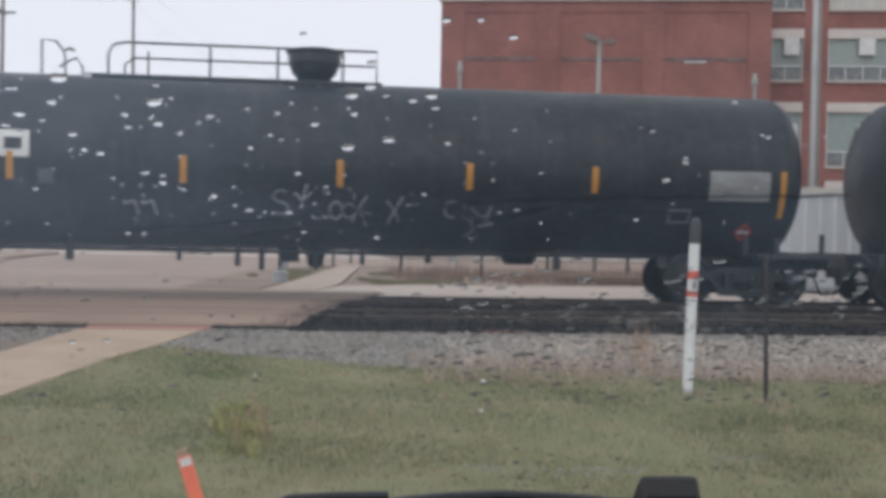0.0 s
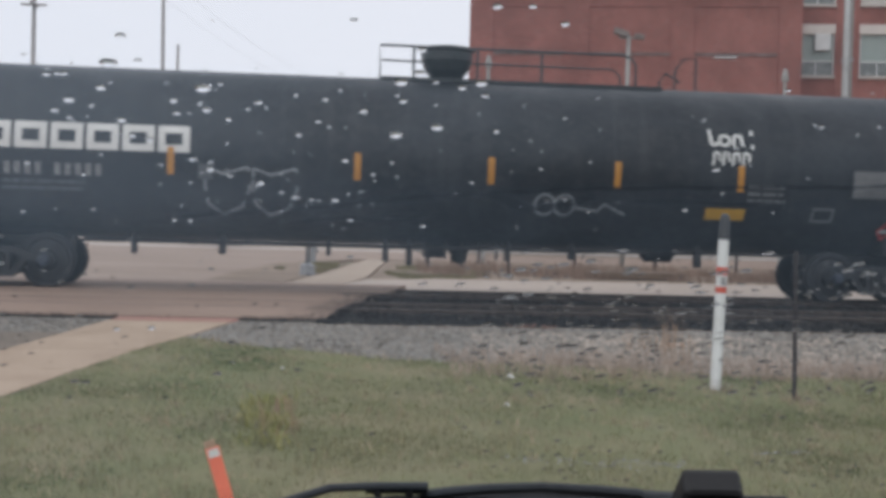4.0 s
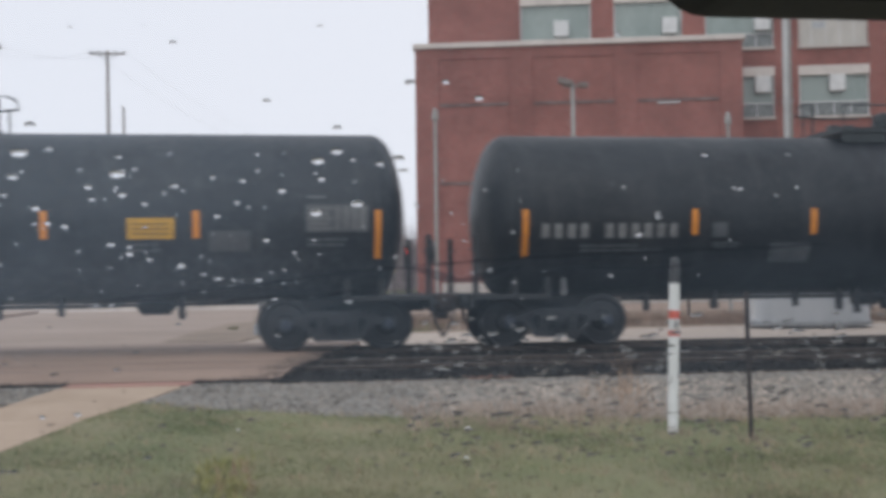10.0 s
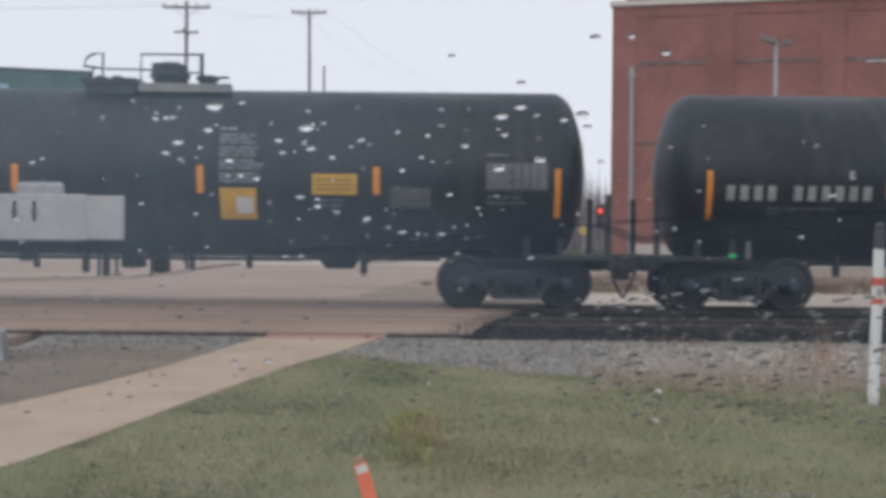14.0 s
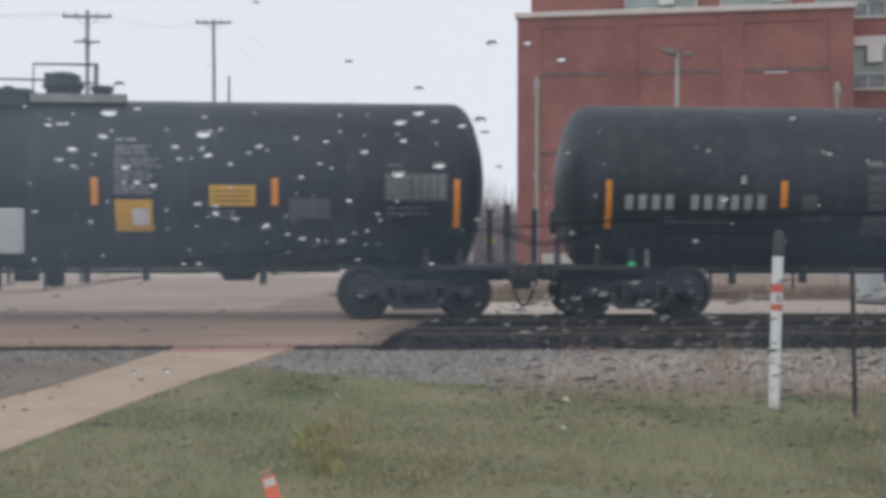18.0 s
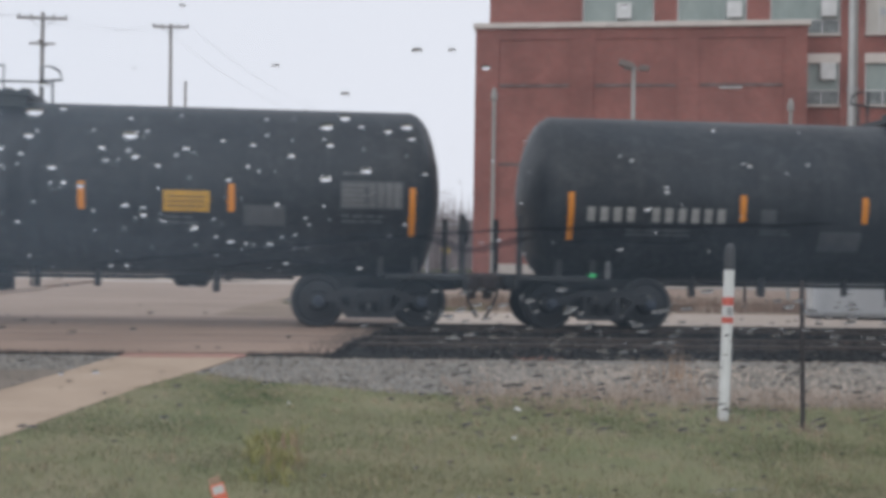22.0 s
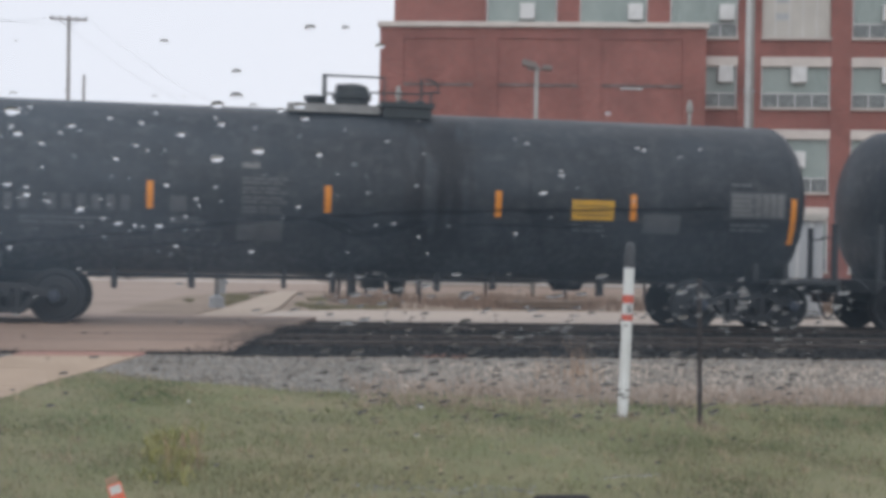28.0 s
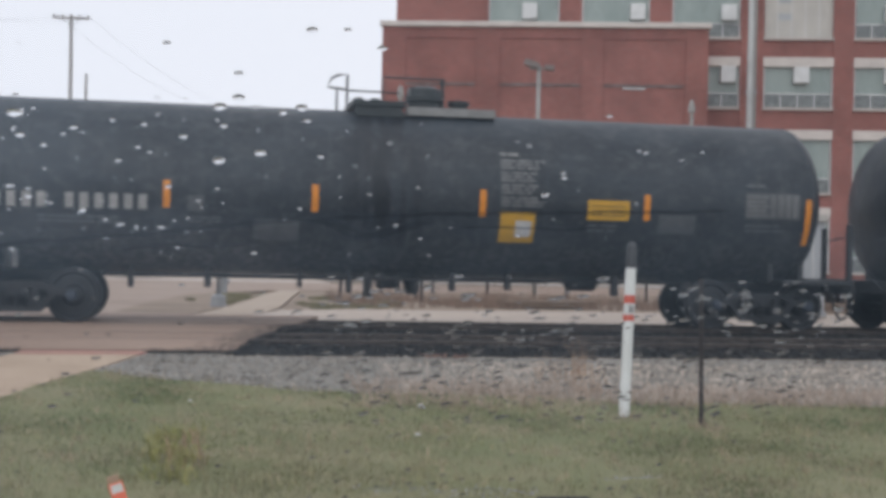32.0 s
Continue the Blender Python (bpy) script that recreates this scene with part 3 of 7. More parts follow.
def make_ground():
    xs = [-2500, -600, -150, -60, -30] + list(np.arange(-20, 30.1, 2.5)) + [45, 80, 150, 600, 2500]
    ys = [-2500, -300, -60, -20, 0, 4] + list(np.arange(6, 26.1, 1.0)) + [30, 36, 45, 60, 90, 150, 400, 1200, 4500]
    bm = B()
    g = [[bm.verts.new((x, y, ground_z(x, y) - (0.03 if y < 16.5 else 0.14))) for x in xs] for y in ys]
    for j in range(len(ys) - 1):
        for i in range(len(xs) - 1):
            bm.faces.new((g[j][i], g[j][i + 1], g[j + 1][i + 1], g[j + 1][i]))
    tagged(part("ground", bm, M["ground"]), "bare winter earth reaching out to the horizon", "ground", kind="structure")


make_ground()


def sheet(name, outline, z, material, label, category, thick=0.06, kind="structure"):
    ob = part(name, slab(B(), outline, z - thick, z), material)
    return tagged(ob, label, category, kind=kind)


# far edge of the lawn, as distance at a place along the track
def lawn_edge(x):
    return float(np.interp(x, [-4, -1.25, -0.4, 0.3, 0.8, 2.0, 3.2, 4.3, 6.1, 12, 30], [15.0, 15.2, 14.45, 14.1, 13.7, 13.45, 13.3, 12.9, 12.6, 12.5, 12.6]))


def path_right(y):
    return float(np.interp(y, [5, 9.1, 10.2, 11.3, 12.4, 14.1, 15.3, 17.1], [-4.5, -3.08, -2.73, -2.43, -2.14, -1.67, -1.23, -0.68]))


def path_left(y):
    return float(np.interp(y, [5, 10.4, 11.4, 12.6, 14.0, 15.2, 17.1], [-6.4, -4.35, -3.97, -3.5, -3.02, -2.72, -2.25]))


def make_lawn():
    rng = np.random.default_rng(5)
    bm = B()
    xs, ys = np.arange(-4.0, 30.01, 0.5), np.linspace(0, 1, 22)
    grid = []
    for v in ys:
        row = []
        for x in xs:
            y = 4.0 + v * (lawn_edge(x) - 4.0)
            xx = max(x, path_right(y) + 0.02)
            z = ground_z(xx, y) + 0.03 + 0.02 * noise.noise((xx * 0.9, y * 0.9, 0))
            row.append(bm.verts.new((xx, y, z)))
        grid.append(row)
    for j in range(len(ys) - 1):
        for i in range(len(xs) - 1):
            bm.faces.new((grid[j][i], grid[j][i + 1], grid[j + 1][i + 1], grid[j + 1][i]))
    bmesh.ops.remove_doubles(bm, verts=bm.verts, dist=0.001)
    tagged(part("lawn", bm, M["turf"], smooth=True), "patchy green and straw lawn sloping up to the tracks", "lawn", kind="structure")

    def blades(count, x0, x1, y0, fn_y1, hmin, hmax, width, material, name, label, clump=0.0, lean=0.5, tuft=60):
        x = rng.uniform(x0, x1, count)
        u = rng.uniform(0, 1, count)
        y1 = np.array([fn_y1(a) for a in x])
        y = y0 + u * (y1 - y0)
        if clump:
            k = max(4, count // tuft)
            cx = rng.choice(x, k)
            pick = rng.integers(0, k, count)
            cu = rng.uniform(0, 1, k)
            x = cx[pick] + rng.normal(0, clump, count)
            y1 = np.array([fn_y1(a) for a in x])
            y = y0 + cu[pick] * (y1 - y0) + rng.normal(0, clump, count)
        keep = x > np.array([path_right(a) for a in y]) + 0.03
        x, y = x[keep], y[keep]
        c = len(x)
        h = rng.uniform(hmin, hmax, c) * rng.uniform(0.6, 1.0, c)
        a = rng.uniform(0, math.tau, c)
        w = width * rng.uniform(0.6, 1.3, c)
        lx, ly = rng.normal(0, lean, c) * h, rng.normal(0, lean, c) * h
        z = np.array([ground_z(p, q) for p, q in zip(x, y)]) + 0.02
        ca, sa = np.cos(a), np.sin(a)
        v = np.zeros((c, 5, 3))
        v[:, 0] = np.stack([x - ca * w, y - sa * w, z], 1)
        v[:, 1] = np.stack([x + ca * w, y + sa * w, z], 1)
        v[:, 2] = np.stack([x - ca * w * 0.7 + lx * 0.35, y - sa * w * 0.7 + ly * 0.35, z + h * 0.6], 1)
        v[:, 3] = np.stack([x + ca * w * 0.7 + lx * 0.35, y + sa * w * 0.7 + ly * 0.35, z + h * 0.6], 1)
        v[:, 4] = np.stack([x + lx, y + ly, z + h], 1)
        i = np.arange(c)[:, None] * 5
        faces = [tuple(q) for q in np.concatenate([i + [0, 1, 3], i + [0, 3, 2], i + [2, 3, 4]], 0)]
        ob = from_arrays(name, v.reshape(-1, 3).tolist(), faces, material)
        tagged(ob, label, "grass", kind="stuff")

    blades(260000, -4.0, 9.5, 6.2, lawn_edge, 0.012, 0.036, 0.0034, M["blade"], "grass", "short green and olive grass blades with dry tips", lean=1.2)
    blades(34000, -4.0, 9.5, 5.8, lambda x: lawn_edge(x) + 0.05, 0.03, 0.085, 0.0034, M["pale_blade"], "grass_tufts", "soft upright tufts of pale olive grass", clump=0.05, lean=0.5, tuft=8)
    blades(11000, -4.0, 9.5, 5.8, lambda x: lawn_edge(x) + 0.1, 0.05, 0.12, 0.0032, M["straw"], "dry_grass", "thin dry straw stalks standing in the lawn", clump=0.045, lean=0.4, tuft=7)
    blades(11000, -2.5, 7.5, 5.6, lambda x: 9.8, 0.05, 0.12, 0.0028, M["olive_stalk"], "olive_stalks", "olive-brown grass stalks standing in the near lawn", clump=0.04, lean=0.38, tuft=6)
    for x, y in ((4.07, 11.93), (4.655, 11.4)):
        blades(70, x - 0.16, x + 0.16, y - 0.3, lambda x: y + 0.08, 0.06, 0.17, 0.004, M["brown_straw"], "post_grass", "brown grass grown up round the foot of a post", lean=0.5)
    blades(3600, 1.6, 12, 12.4, lambda x: lawn_edge(x) + 0.4, 0.05, 0.13, 0.004, M["brown_straw"], "dead_grass", "brown dead grass where the lawn meets the gravel", clump=0.08, lean=0.6, tuft=12)
    blades(5200, 1.6, 12, 12.5, lambda x: lawn_edge(x) + 1.0, 0.06, 0.22, 0.005, M["pink_straw"], "dry_verge", "tall dry straw along the edge of the ballast", lean=0.4)
    blades(620, -0.34, -0.06, 9.3, lambda x: 11.1, 0.05, 0.16, 0.006, M["weed"], "weed_patch", "yellow-green weeds in the lawn beside the stake", clump=0.09, lean=0.7, tuft=22)
    blades(80, -0.25, 0.05, 9.6, lambda x: 10.8, 0.12, 0.24, 0.004, M["rust_weed"], "seed_heads", "rusty seed heads standing among the yellow-green weeds", lean=0.3)
    blades(12, 3.95, 4.2, 12.95, lambda x: 13.5, 0.5, 1.0, 0.0045, M["rust_weed"], "tall_stalks", "tall rusty dead stalks leaning beside the white marker post", lean=0.14)
    blades(60, 3.9, 4.6, 14.0, lambda x: 15.2, 0.2, 0.55, 0.005, M["rust_weed"], "dead_weed", "rusty dead weed stalks standing beside the white marker post", lean=0.22)


make_lawn()


def stones(name, count, x0, x1, y0, y1, size, material, label, seed, edge=None, base=None):
    """Loose stones lying in a bed."""
    rng = np.random.default_rng(seed)
    oct_v = np.array([(1, 0, 0), (-1, 0, 0), (0, 1, 0), (0, -1, 0), (0, 0, 1), (0, 0, -1)], float)
    oct_f = np.array([(0, 2, 4), (2, 1, 4), (1, 3, 4), (3, 0, 4), (2, 0, 5), (1, 2, 5), (3, 1, 5), (0, 3, 5)])
    x, y = rng.uniform(x0, x1, count), rng.uniform(y0, y1, count)
    if edge:
        k = np.array([edge(a, b) for a, b in zip(x, y)])
        x, y = x[k], y[k]
    c = len(x)
    s = size * rng.uniform(0.5, 1.25, (c, 1, 1)) * rng.uniform(0.6, 1.2, (c, 1, 3))
    v = oct_v[None] * s + rng.normal(0, size * 0.18, (c, 6, 3))
    a = rng.uniform(0, math.tau, c)
    ca, sa = np.cos(a)[:, None], np.sin(a)[:, None]
    vx, vy = v[..., 0] * ca - v[..., 1] * sa, v[..., 0] * sa + v[..., 1] * ca
    z = np.array([(base or ground_z)(p, q) for p, q in zip(x, y)])
    v = np.stack([vx + x[:, None], vy + y[:, None], v[..., 2] * 0.7 + z[:, None] + size * 0.35], -1)
    f = (oct_f[None] + np.arange(c)[:, None, None] * 6).reshape(-1, 3)
    tagged(from_arrays(name, v.reshape(-1, 3).tolist(), [tuple(q) for q in f], material), label, "gravel", kind="stuff")


# ballast shoulder between lawn and tracks, and its loose stones
def make_ballast():
    bm = B()
    xs, vs = list(np.arange(-5.2, 14, 0.6)) + [20, 40], np.linspace(0, 1, 10)
    grid = []
    for v in vs:
        row = []
        for x in xs:
            y0 = min(lawn_edge(x), 15.4) - 0.5
            y = y0 + v * (17.9 - y0)
            row.append(bm.verts.new((x, y, ground_z(x, y) + 0.012 + 0.01 * noise.noise((x, y, 5)))))
        grid.append(row)
    for j in range(len(vs) - 1):
        for i in range(len(xs) - 1):
            bm.faces.new((grid[j][i], grid[j][i + 1], grid[j + 1][i + 1], grid[j + 1][i]))
    tagged(part("ballast_bed", bm, M["ballast"], smooth=True), "grey crushed stone ballast along the tracks", "gravel bed", kind="structure")


make_ballast()
bed = lambda x, y: (y > 15.2 or x > path_right(y)) and y > lawn_edge(x) - 0.15 and not (path_left(y) - 0.05 < x < path_right(y) + 0.05)
stones("ballast_stones", 13000, -5.0, 12.0, 13.4, 17.1, 0.034, M["stone"], "loose grey ballast stones", 11, bed)
stones("pale_stones", 17000, 2.2, 13.0, 12.9, 16.3, 0.022, M["stone_pale"], "loose pale limestone chips beside the tracks", 12, lambda x, y: y > lawn_edge(x) and y < 16.2 - 0.6 * noise.noise((x, y, 3)))
stones("rusty_grit", 3200, 1.2, 14.0, 16.45, 17.2, 0.02, M["stone_rust"], "rust-stained grit along the edge of the tracks", 19, lambda x, y: noise.noise((x * 0.9, y, 7)) > -0.12)


def dirt_verge():
    """Worn earth beside the footpath, following the slope."""
    bm = B()
    ys, us = np.linspace(8.0, 15.35, 20), np.linspace(0, 1, 9)
    grid = []
    for y in ys:
        x1 = path_left(y) - 0.01
        edge = 0.25 * noise.noise((0, y * 0.8, 3))
        grid.append([bm.verts.new((-8.5 + (x1 + 8.5) * u, y + (edge + 0.3 * noise.noise((u * 7, 0, 9))) * (y > 15), ground_z(0, y) + 0.034 + 0.012 * noise.noise((u * 6, y, 2)))) for u in us])
    for a, b in zip(grid, grid[1:]):
        for i in range(len(us) - 1):
            bm.faces.new((a[i], a[i + 1], b[i + 1], b[i]))
    tagged(part("dirt_verge", bm, M["soil"], smooth=True), "worn brown dirt verge beside the footpath", "verge", kind="structure")


dirt_verge()
stones("verge_grit", 1600, -7, -3, 10, 15.4, 0.014, M["stone"], "grit scattered on the dirt verge", 13, lambda x, y: x < path_left(y) - 0.05, lambda x, y: ground_z(x, y) + 0.034)

# footpath in cast slabs up to the crossing
def make_path():
    joints = [5.0, 6.6, 8.2, 9.8, 11.3, 12.7, 14.05, 15.5, 16.72]
    top = lambda y: ground_z(0, y) + 0.03
    path = empty("footpath")
    tagged(path, "tan concrete footpath leading up to the tracks", "footpath", kind="structure")
    for a, b in zip(joints, joints[1:]):
        bm = B()
        b -= 0.015
        n = 3
        pts = [(path_left(a + (b - a) * i / n), a + (b - a) * i / n) for i in range(n + 1)]
        pts += [(path_right(a + (b - a) * i / n), a + (b - a) * i / n) for i in range(n, -1, -1)]
        lo = [bm.verts.new((x, y, top(y) - 0.15)) for x, y in pts]
        hi = [bm.verts.new((x, y, top(y))) for x, y in pts]
        bm.faces.new(hi[::-1])
        for i in range(len(pts)):
            j = (i + 1) % len(pts)
            bm.faces.new((lo[j], lo[i], hi[i], hi[j]))
        bmesh.ops.recalc_face_normals(bm, faces=bm.faces)
        part("slab", bm, M["concrete"], path)
    bm = B()
    slab(bm, [(-2.32, 16.74), (-0.8, 16.74), (-0.68, 17.08), (-2.25, 17.08)], -0.25, -0.085)
    part("tactile_strip", bm, M["tactile"], path, "faded red tactile strip")


make_path()

M["rust_stone"] = mat("rust_stained_stone", (0.16, 0.085, 0.065), (0.24, 0.14, 0.11), 2, 0.9, 0, 0, 30, 0.3, island=0.3)
# trackbed, crossing surface, roads behind
sheet("trackbed", [(0.25, 16.8), (60, 16.75), (60, 25.0), (1.7, 25.0), (0.9, 20.0)], -0.075, M["oily"], "oily black trackbed under both tracks", "trackbed", 0.3)
stones("trackbed_stones", 6500, 0.9, 13.0, 16.8, 24.6, 0.035, M["stone_dark"], "oily dark stones of the trackbed", 14, None, lambda x, y: -0.07)


def make_crossing():
    """Asphalt round the rails, in strips between them."""
    rails = (18.48, 19.92, 22.48, 23.92)
    edges = [17.1, *rails, 25.6]
    c = empty("crossing")
    tagged(c, "worn brown asphalt level crossing around the rails", "level crossing", kind="structure")
    right = lambda y: float(np.interp(y, [17.0, 17.5, 19.0, 20.7, 22.0, 24.0, 25.6], [0.3, 0.5, 0.82, 1.15, 1.4, 1.9, 2.2]))
    rng = random.Random(4)
    for a, b in zip(edges, edges[1:]):
        a, b = a + (0.038 if a in rails else 0), b - (0.038 if b in rails else 0)
        n = 7
        pts = [(-60, a), (-60, b)] + [(right(b + (a - b) * i / n) + rng.uniform(-0.06, 0.06), b + (a - b) * i / n) for i in range(n + 1)]
        bm = slab(B(), pts, -0.3, -0.003)
        for v in bm.verts:
            if v.co.z > -0.1:
                v.co.z = float(np.interp(v.co.y, [17.1, 18.3], [-0.06, -0.003]))
        part("asphalt_strip", bm, M["asphalt"], c)


make_crossing()
_sp = random.Random(6)
stones("spilled_stones", 20000, -1.4, 1.6, 17.0, 22.4, 0.013, M["stone_dark"], "dark stones and grit spilled over the edge of the crossing", 15, lambda x, y: _sp.random() < 0.95 * max(0.0, 1 - (float(np.interp(y, [17.0, 17.5, 19.0, 20.7, 22.4], [0.3, 0.5, 0.82, 1.15, 1.45])) - x) / (0.9 + 0.6 * noise.noise((x * 2, y, 8)))) ** 2.2 and x < float(np.interp(y, [17.0, 19.0, 22.4], [0.6, 1.0, 1.6])) and not any(abs(y - r) < 0.06 for r in (18.48, 19.92, 22.48)), lambda x, y: float(np.interp(y, [17.1, 18.3], [-0.066, -0.009])))
# dark stones laid along the front edge to draw its shadow line
stones("edge_grit", 3600, -6.0, 0.9, 16.86, 17.2, 0.016, M["stone_dark"], "dark grit put in for the shadowed edge of the crossing", 18, lambda x, y: not (-2.3 < x < -0.7) and noise.noise((x * 0.8, y * 2, 4)) > -0.35, lambda x, y: -0.085 if y < 17.1 else -0.066)
stones("rusty_stones", 900, 0.6, 12.0, 16.45, 16.95, 0.03, M["rust_stone"], "rust-stained stones along the edge of the trackbed", 16, lambda x, y: noise.noise((x * 0.5, 3, 7)) > 0.12, lambda x, y: -0.09)
sheet("approach_road", [(-60, -60), (-8.0, -60), (-6.2, 12), (-5.4, 17.08), (-60, 17.08)], -0.1, M["road"], "faded asphalt road running up to the crossing", "road", 0.3)
sheet("cross_road", [(-80, 25.6), (2.2, 25.6), (0.4, 26.4), (-0.2, 27.7), (-0.1, 29.2), (-1.2, 33.2), (-0.6, 40.5), (2.2, 47.5), (70, 47.5), (70, 60), (-80, 60)], -0.11, M["road"], "faded pinkish road beyond the crossing", "road", 0.2)
sheet("concrete_apron", [(2.3, 24.7), (60, 24.7), (60, 32.0), (12.5, 32.0), (3.4, 31.0), (1.75, 30.4), (0.9, 27.0), (0.5, 26.4), (2.2, 25.6)], -0.095, M["pale_concrete"], "pale concrete apron behind the tracks", "apron", 0.25)
sheet("far_pavement", [(-80, 60), (80, 60), (120, 110), (-120, 110)], -0.12, M["pale_concrete"], "pale concrete yard around the far street", "yard", 0.2)
sheet("back_lot", [(3.4, 31.02), (12.5, 32.02), (70, 32.02), (70, 47.4), (3.5, 47.4), (1.82, 31.0), (1.8, 30.5)], -0.13, M["island_soil"], "brown dirt lot in front of the factory", "lot", 0.2)
sheet("factory_yard", [(70, 60.1), (6, 60.1), (6, 90), (70, 90)], -0.1, M["soil"], "brown dirt strip at the foot of the factory", "lot", 0.1)
sheet("far_field", [(-90, 108), (60, 108), (60, 170), (-90, 170)], -0.05, mat("far_winter_grass", (0.16, 0.16, 0.08), (0.22, 0.2, 0.12), 0.1, 0.95), "dull winter grass beyond the street", "field", 0.2)


def far_footpath():
    """Pale slabs leading away from the crossing to the far street."""
    path = empty("far_footpath")
    tagged(path, "pale concrete footpath leading away from the crossing", "footpath", kind="structure")
    left = lambda y: float(np.interp(y, [27.0, 31.2, 44.6, 47.4], [-0.3, 0.42, 2.33, 2.75]))
    right = lambda y: float(np.interp(y, [27.0, 31.4, 46.6, 47.4], [0.88, 1.78, 3.38, 3.48]))
    ys = [27.05, 28.8, 30.6, 32.4, 34.2, 36.0, 37.8, 39.6, 41.4, 43.2, 45.2, 47.35]
    for a, b in zip(ys, ys[1:]):
        b -= 0.02
        part("slab", slab(B(), [(left(a), a), (right(a), a), (right(b), b), (left(b), b)], -0.25, -0.1), M["far_slab"], path)


M["far_slab"] = mat("sunless_tan_concrete", (0.35, 0.278, 0.215), (0.43, 0.348, 0.275), 0.8, 0.85, 0, 0.15, 40, 0.3)
far_footpath()
sheet("corner_island", [(-1.9, 28.8), (-0.22, 28.3), (0.35, 31.4), (1.75, 41.2), (0.5, 43.0), (-0.4, 41.6), (-1.4, 34.4)], -0.103, M["island_soil"], "worn dirt island at the street corner", "verge", 0.1)


M["sparse_grass"] = mat("sparse_olive_grass", (0.17, 0.165, 0.09), (0.25, 0.215, 0.13), 0.5, 0.9, 0, 0, 20, 0.2, island=0.25)


def island_grass():
    """Sparse grass on the worn islands beyond the tracks."""
    rng = np.random.default_rng(41)
    v, f = [], []
    for k in range(26000):
        if k % 3:
            y = rng.uniform(32.5, 41)
            x = rng.uniform(-0.9, float(np.interp(y, [31.4, 41.2], [0.35, 1.75])))
            thick = float(np.interp(x, [-0.6, 0.3, 0.8, 1.4], [-0.75, -0.5, 0.05, 0.4]))
        else:
            y = rng.uniform(31.6, 41)
            x = rng.uniform(float(np.interp(y, [31.4, 46.6], [1.85, 3.45])), 5.5)
            thick = -0.25
        if noise.noise((x * 0.9, y * 0.35, 6)) > thick:
            continue
        h, w, i = rng.uniform(0.04, 0.13), 0.012, len(v)
        v += [(x - w, y, -0.13), (x + w, y, -0.13), (x + rng.normal(0, 0.05), y + rng.normal(0, 0.05), h - 0.12)]
        f.append((i, i + 1, i + 2))
    tagged(from_arrays("island_grass", v, f, M["sparse_grass"]), "sparse green grass on the worn corner island", "grass", kind="stuff")


island_grass()


def kerb_line(pts, name="kerb"):
    """Concrete kerb stones laid end to end."""
    k = empty(name)
    tagged(k, "pale concrete kerb beside the far road", "kerb", kind="structure")
    for (x0, y0), (x1, y1) in zip(pts, pts[1:]):
        d = math.hypot(x1 - x0, y1 - y0)
        n = max(1, round(d / 1.8))
        a = math.atan2(y1 - y0, x1 - x0)
        for i in range(n):
            o = part("kerb_stone", box(B(), 0.006, d / n - 0.006, -0.08, 0.08, -0.1, 0.13, 0.02), M["pale_concrete"], k)
            o.matrix_basis = Matrix.Translation((x0 + (x1 - x0) * i / n, y0 + (y1 - y0) * i / n, -0.11)) @ Matrix.Rotation(a, 4, "Z")


kerb_line([(-30, 33.5), (-13, 34.6), (-9.5, 39), (-9.0, 46)])
sheet("corner_pavement", [(-30, 33.6), (-13, 34.8), (-9.6, 39.2), (-9.2, 59), (-30, 59)], 0.0, M["road"], "faded concrete corner pavement behind the kerb", "pavement", 0.2)


# ---------- tracks ----------
def make_track(yc, name, label, ties):
    t = empty(name)
    tagged(t, label, "railway track", kind="structure")
    prof = [(-0.07, -0.172), (0.07, -0.172), (0.07, -0.16), (0.012, -0.145), (0.012, -0.045), (0.035, -0.035), (0.035, -0.004), (0.028, 0.0), (-0.028, 0.0), (-0.035, -0.004), (-0.035, -0.035), (-0.012, -0.045), (-0.012, -0.145), (-0.07, -0.16)]
    for y in (yc - 0.72, yc + 0.72):
        bm = B()
        a = [bm.verts.new((-300, y + p, z)) for p, z in prof]
        b = [bm.verts.new((300, y + p, z)) for p, z in prof]
        for i in range(len(a)):
            j = (i + 1) % len(a)
            bm.faces.new((a[i], a[j], b[j], b[i]))
        bmesh.ops.recalc_face_normals(bm, faces=bm.faces)
        part("rail", bm, M["rail"], t, "worn steel rail")
    if ties:
        rng = random.Random(int(yc))
        first = part("sleeper", box(B(), -0.115, 0.115, -1.3, 1.3, -0.25, -0.05, 0.012), M["tie"], t)
        first.location = (1.6, yc, 0)
        for i in range(1, 40):
            o = share(first, "sleeper", t, (1.6 + i * 0.53 + rng.uniform(-0.03, 0.03), yc + rng.uniform(-0.05, 0.05), rng.uniform(-0.008, 0.008)))
            o.rotation_euler[2] = rng.uniform(-0.02, 0.02)


M["rail"] = mat("worn_rail_steel", (0.055, 0.043, 0.037), (0.095, 0.075, 0.063), 4, 0.5, 0.25, 0.05, 60)
make_track(19.2, "near_track", "empty near railway track on oily sleepers", True)
make_track(23.2, "far_track", "railway track that carries the train", True)


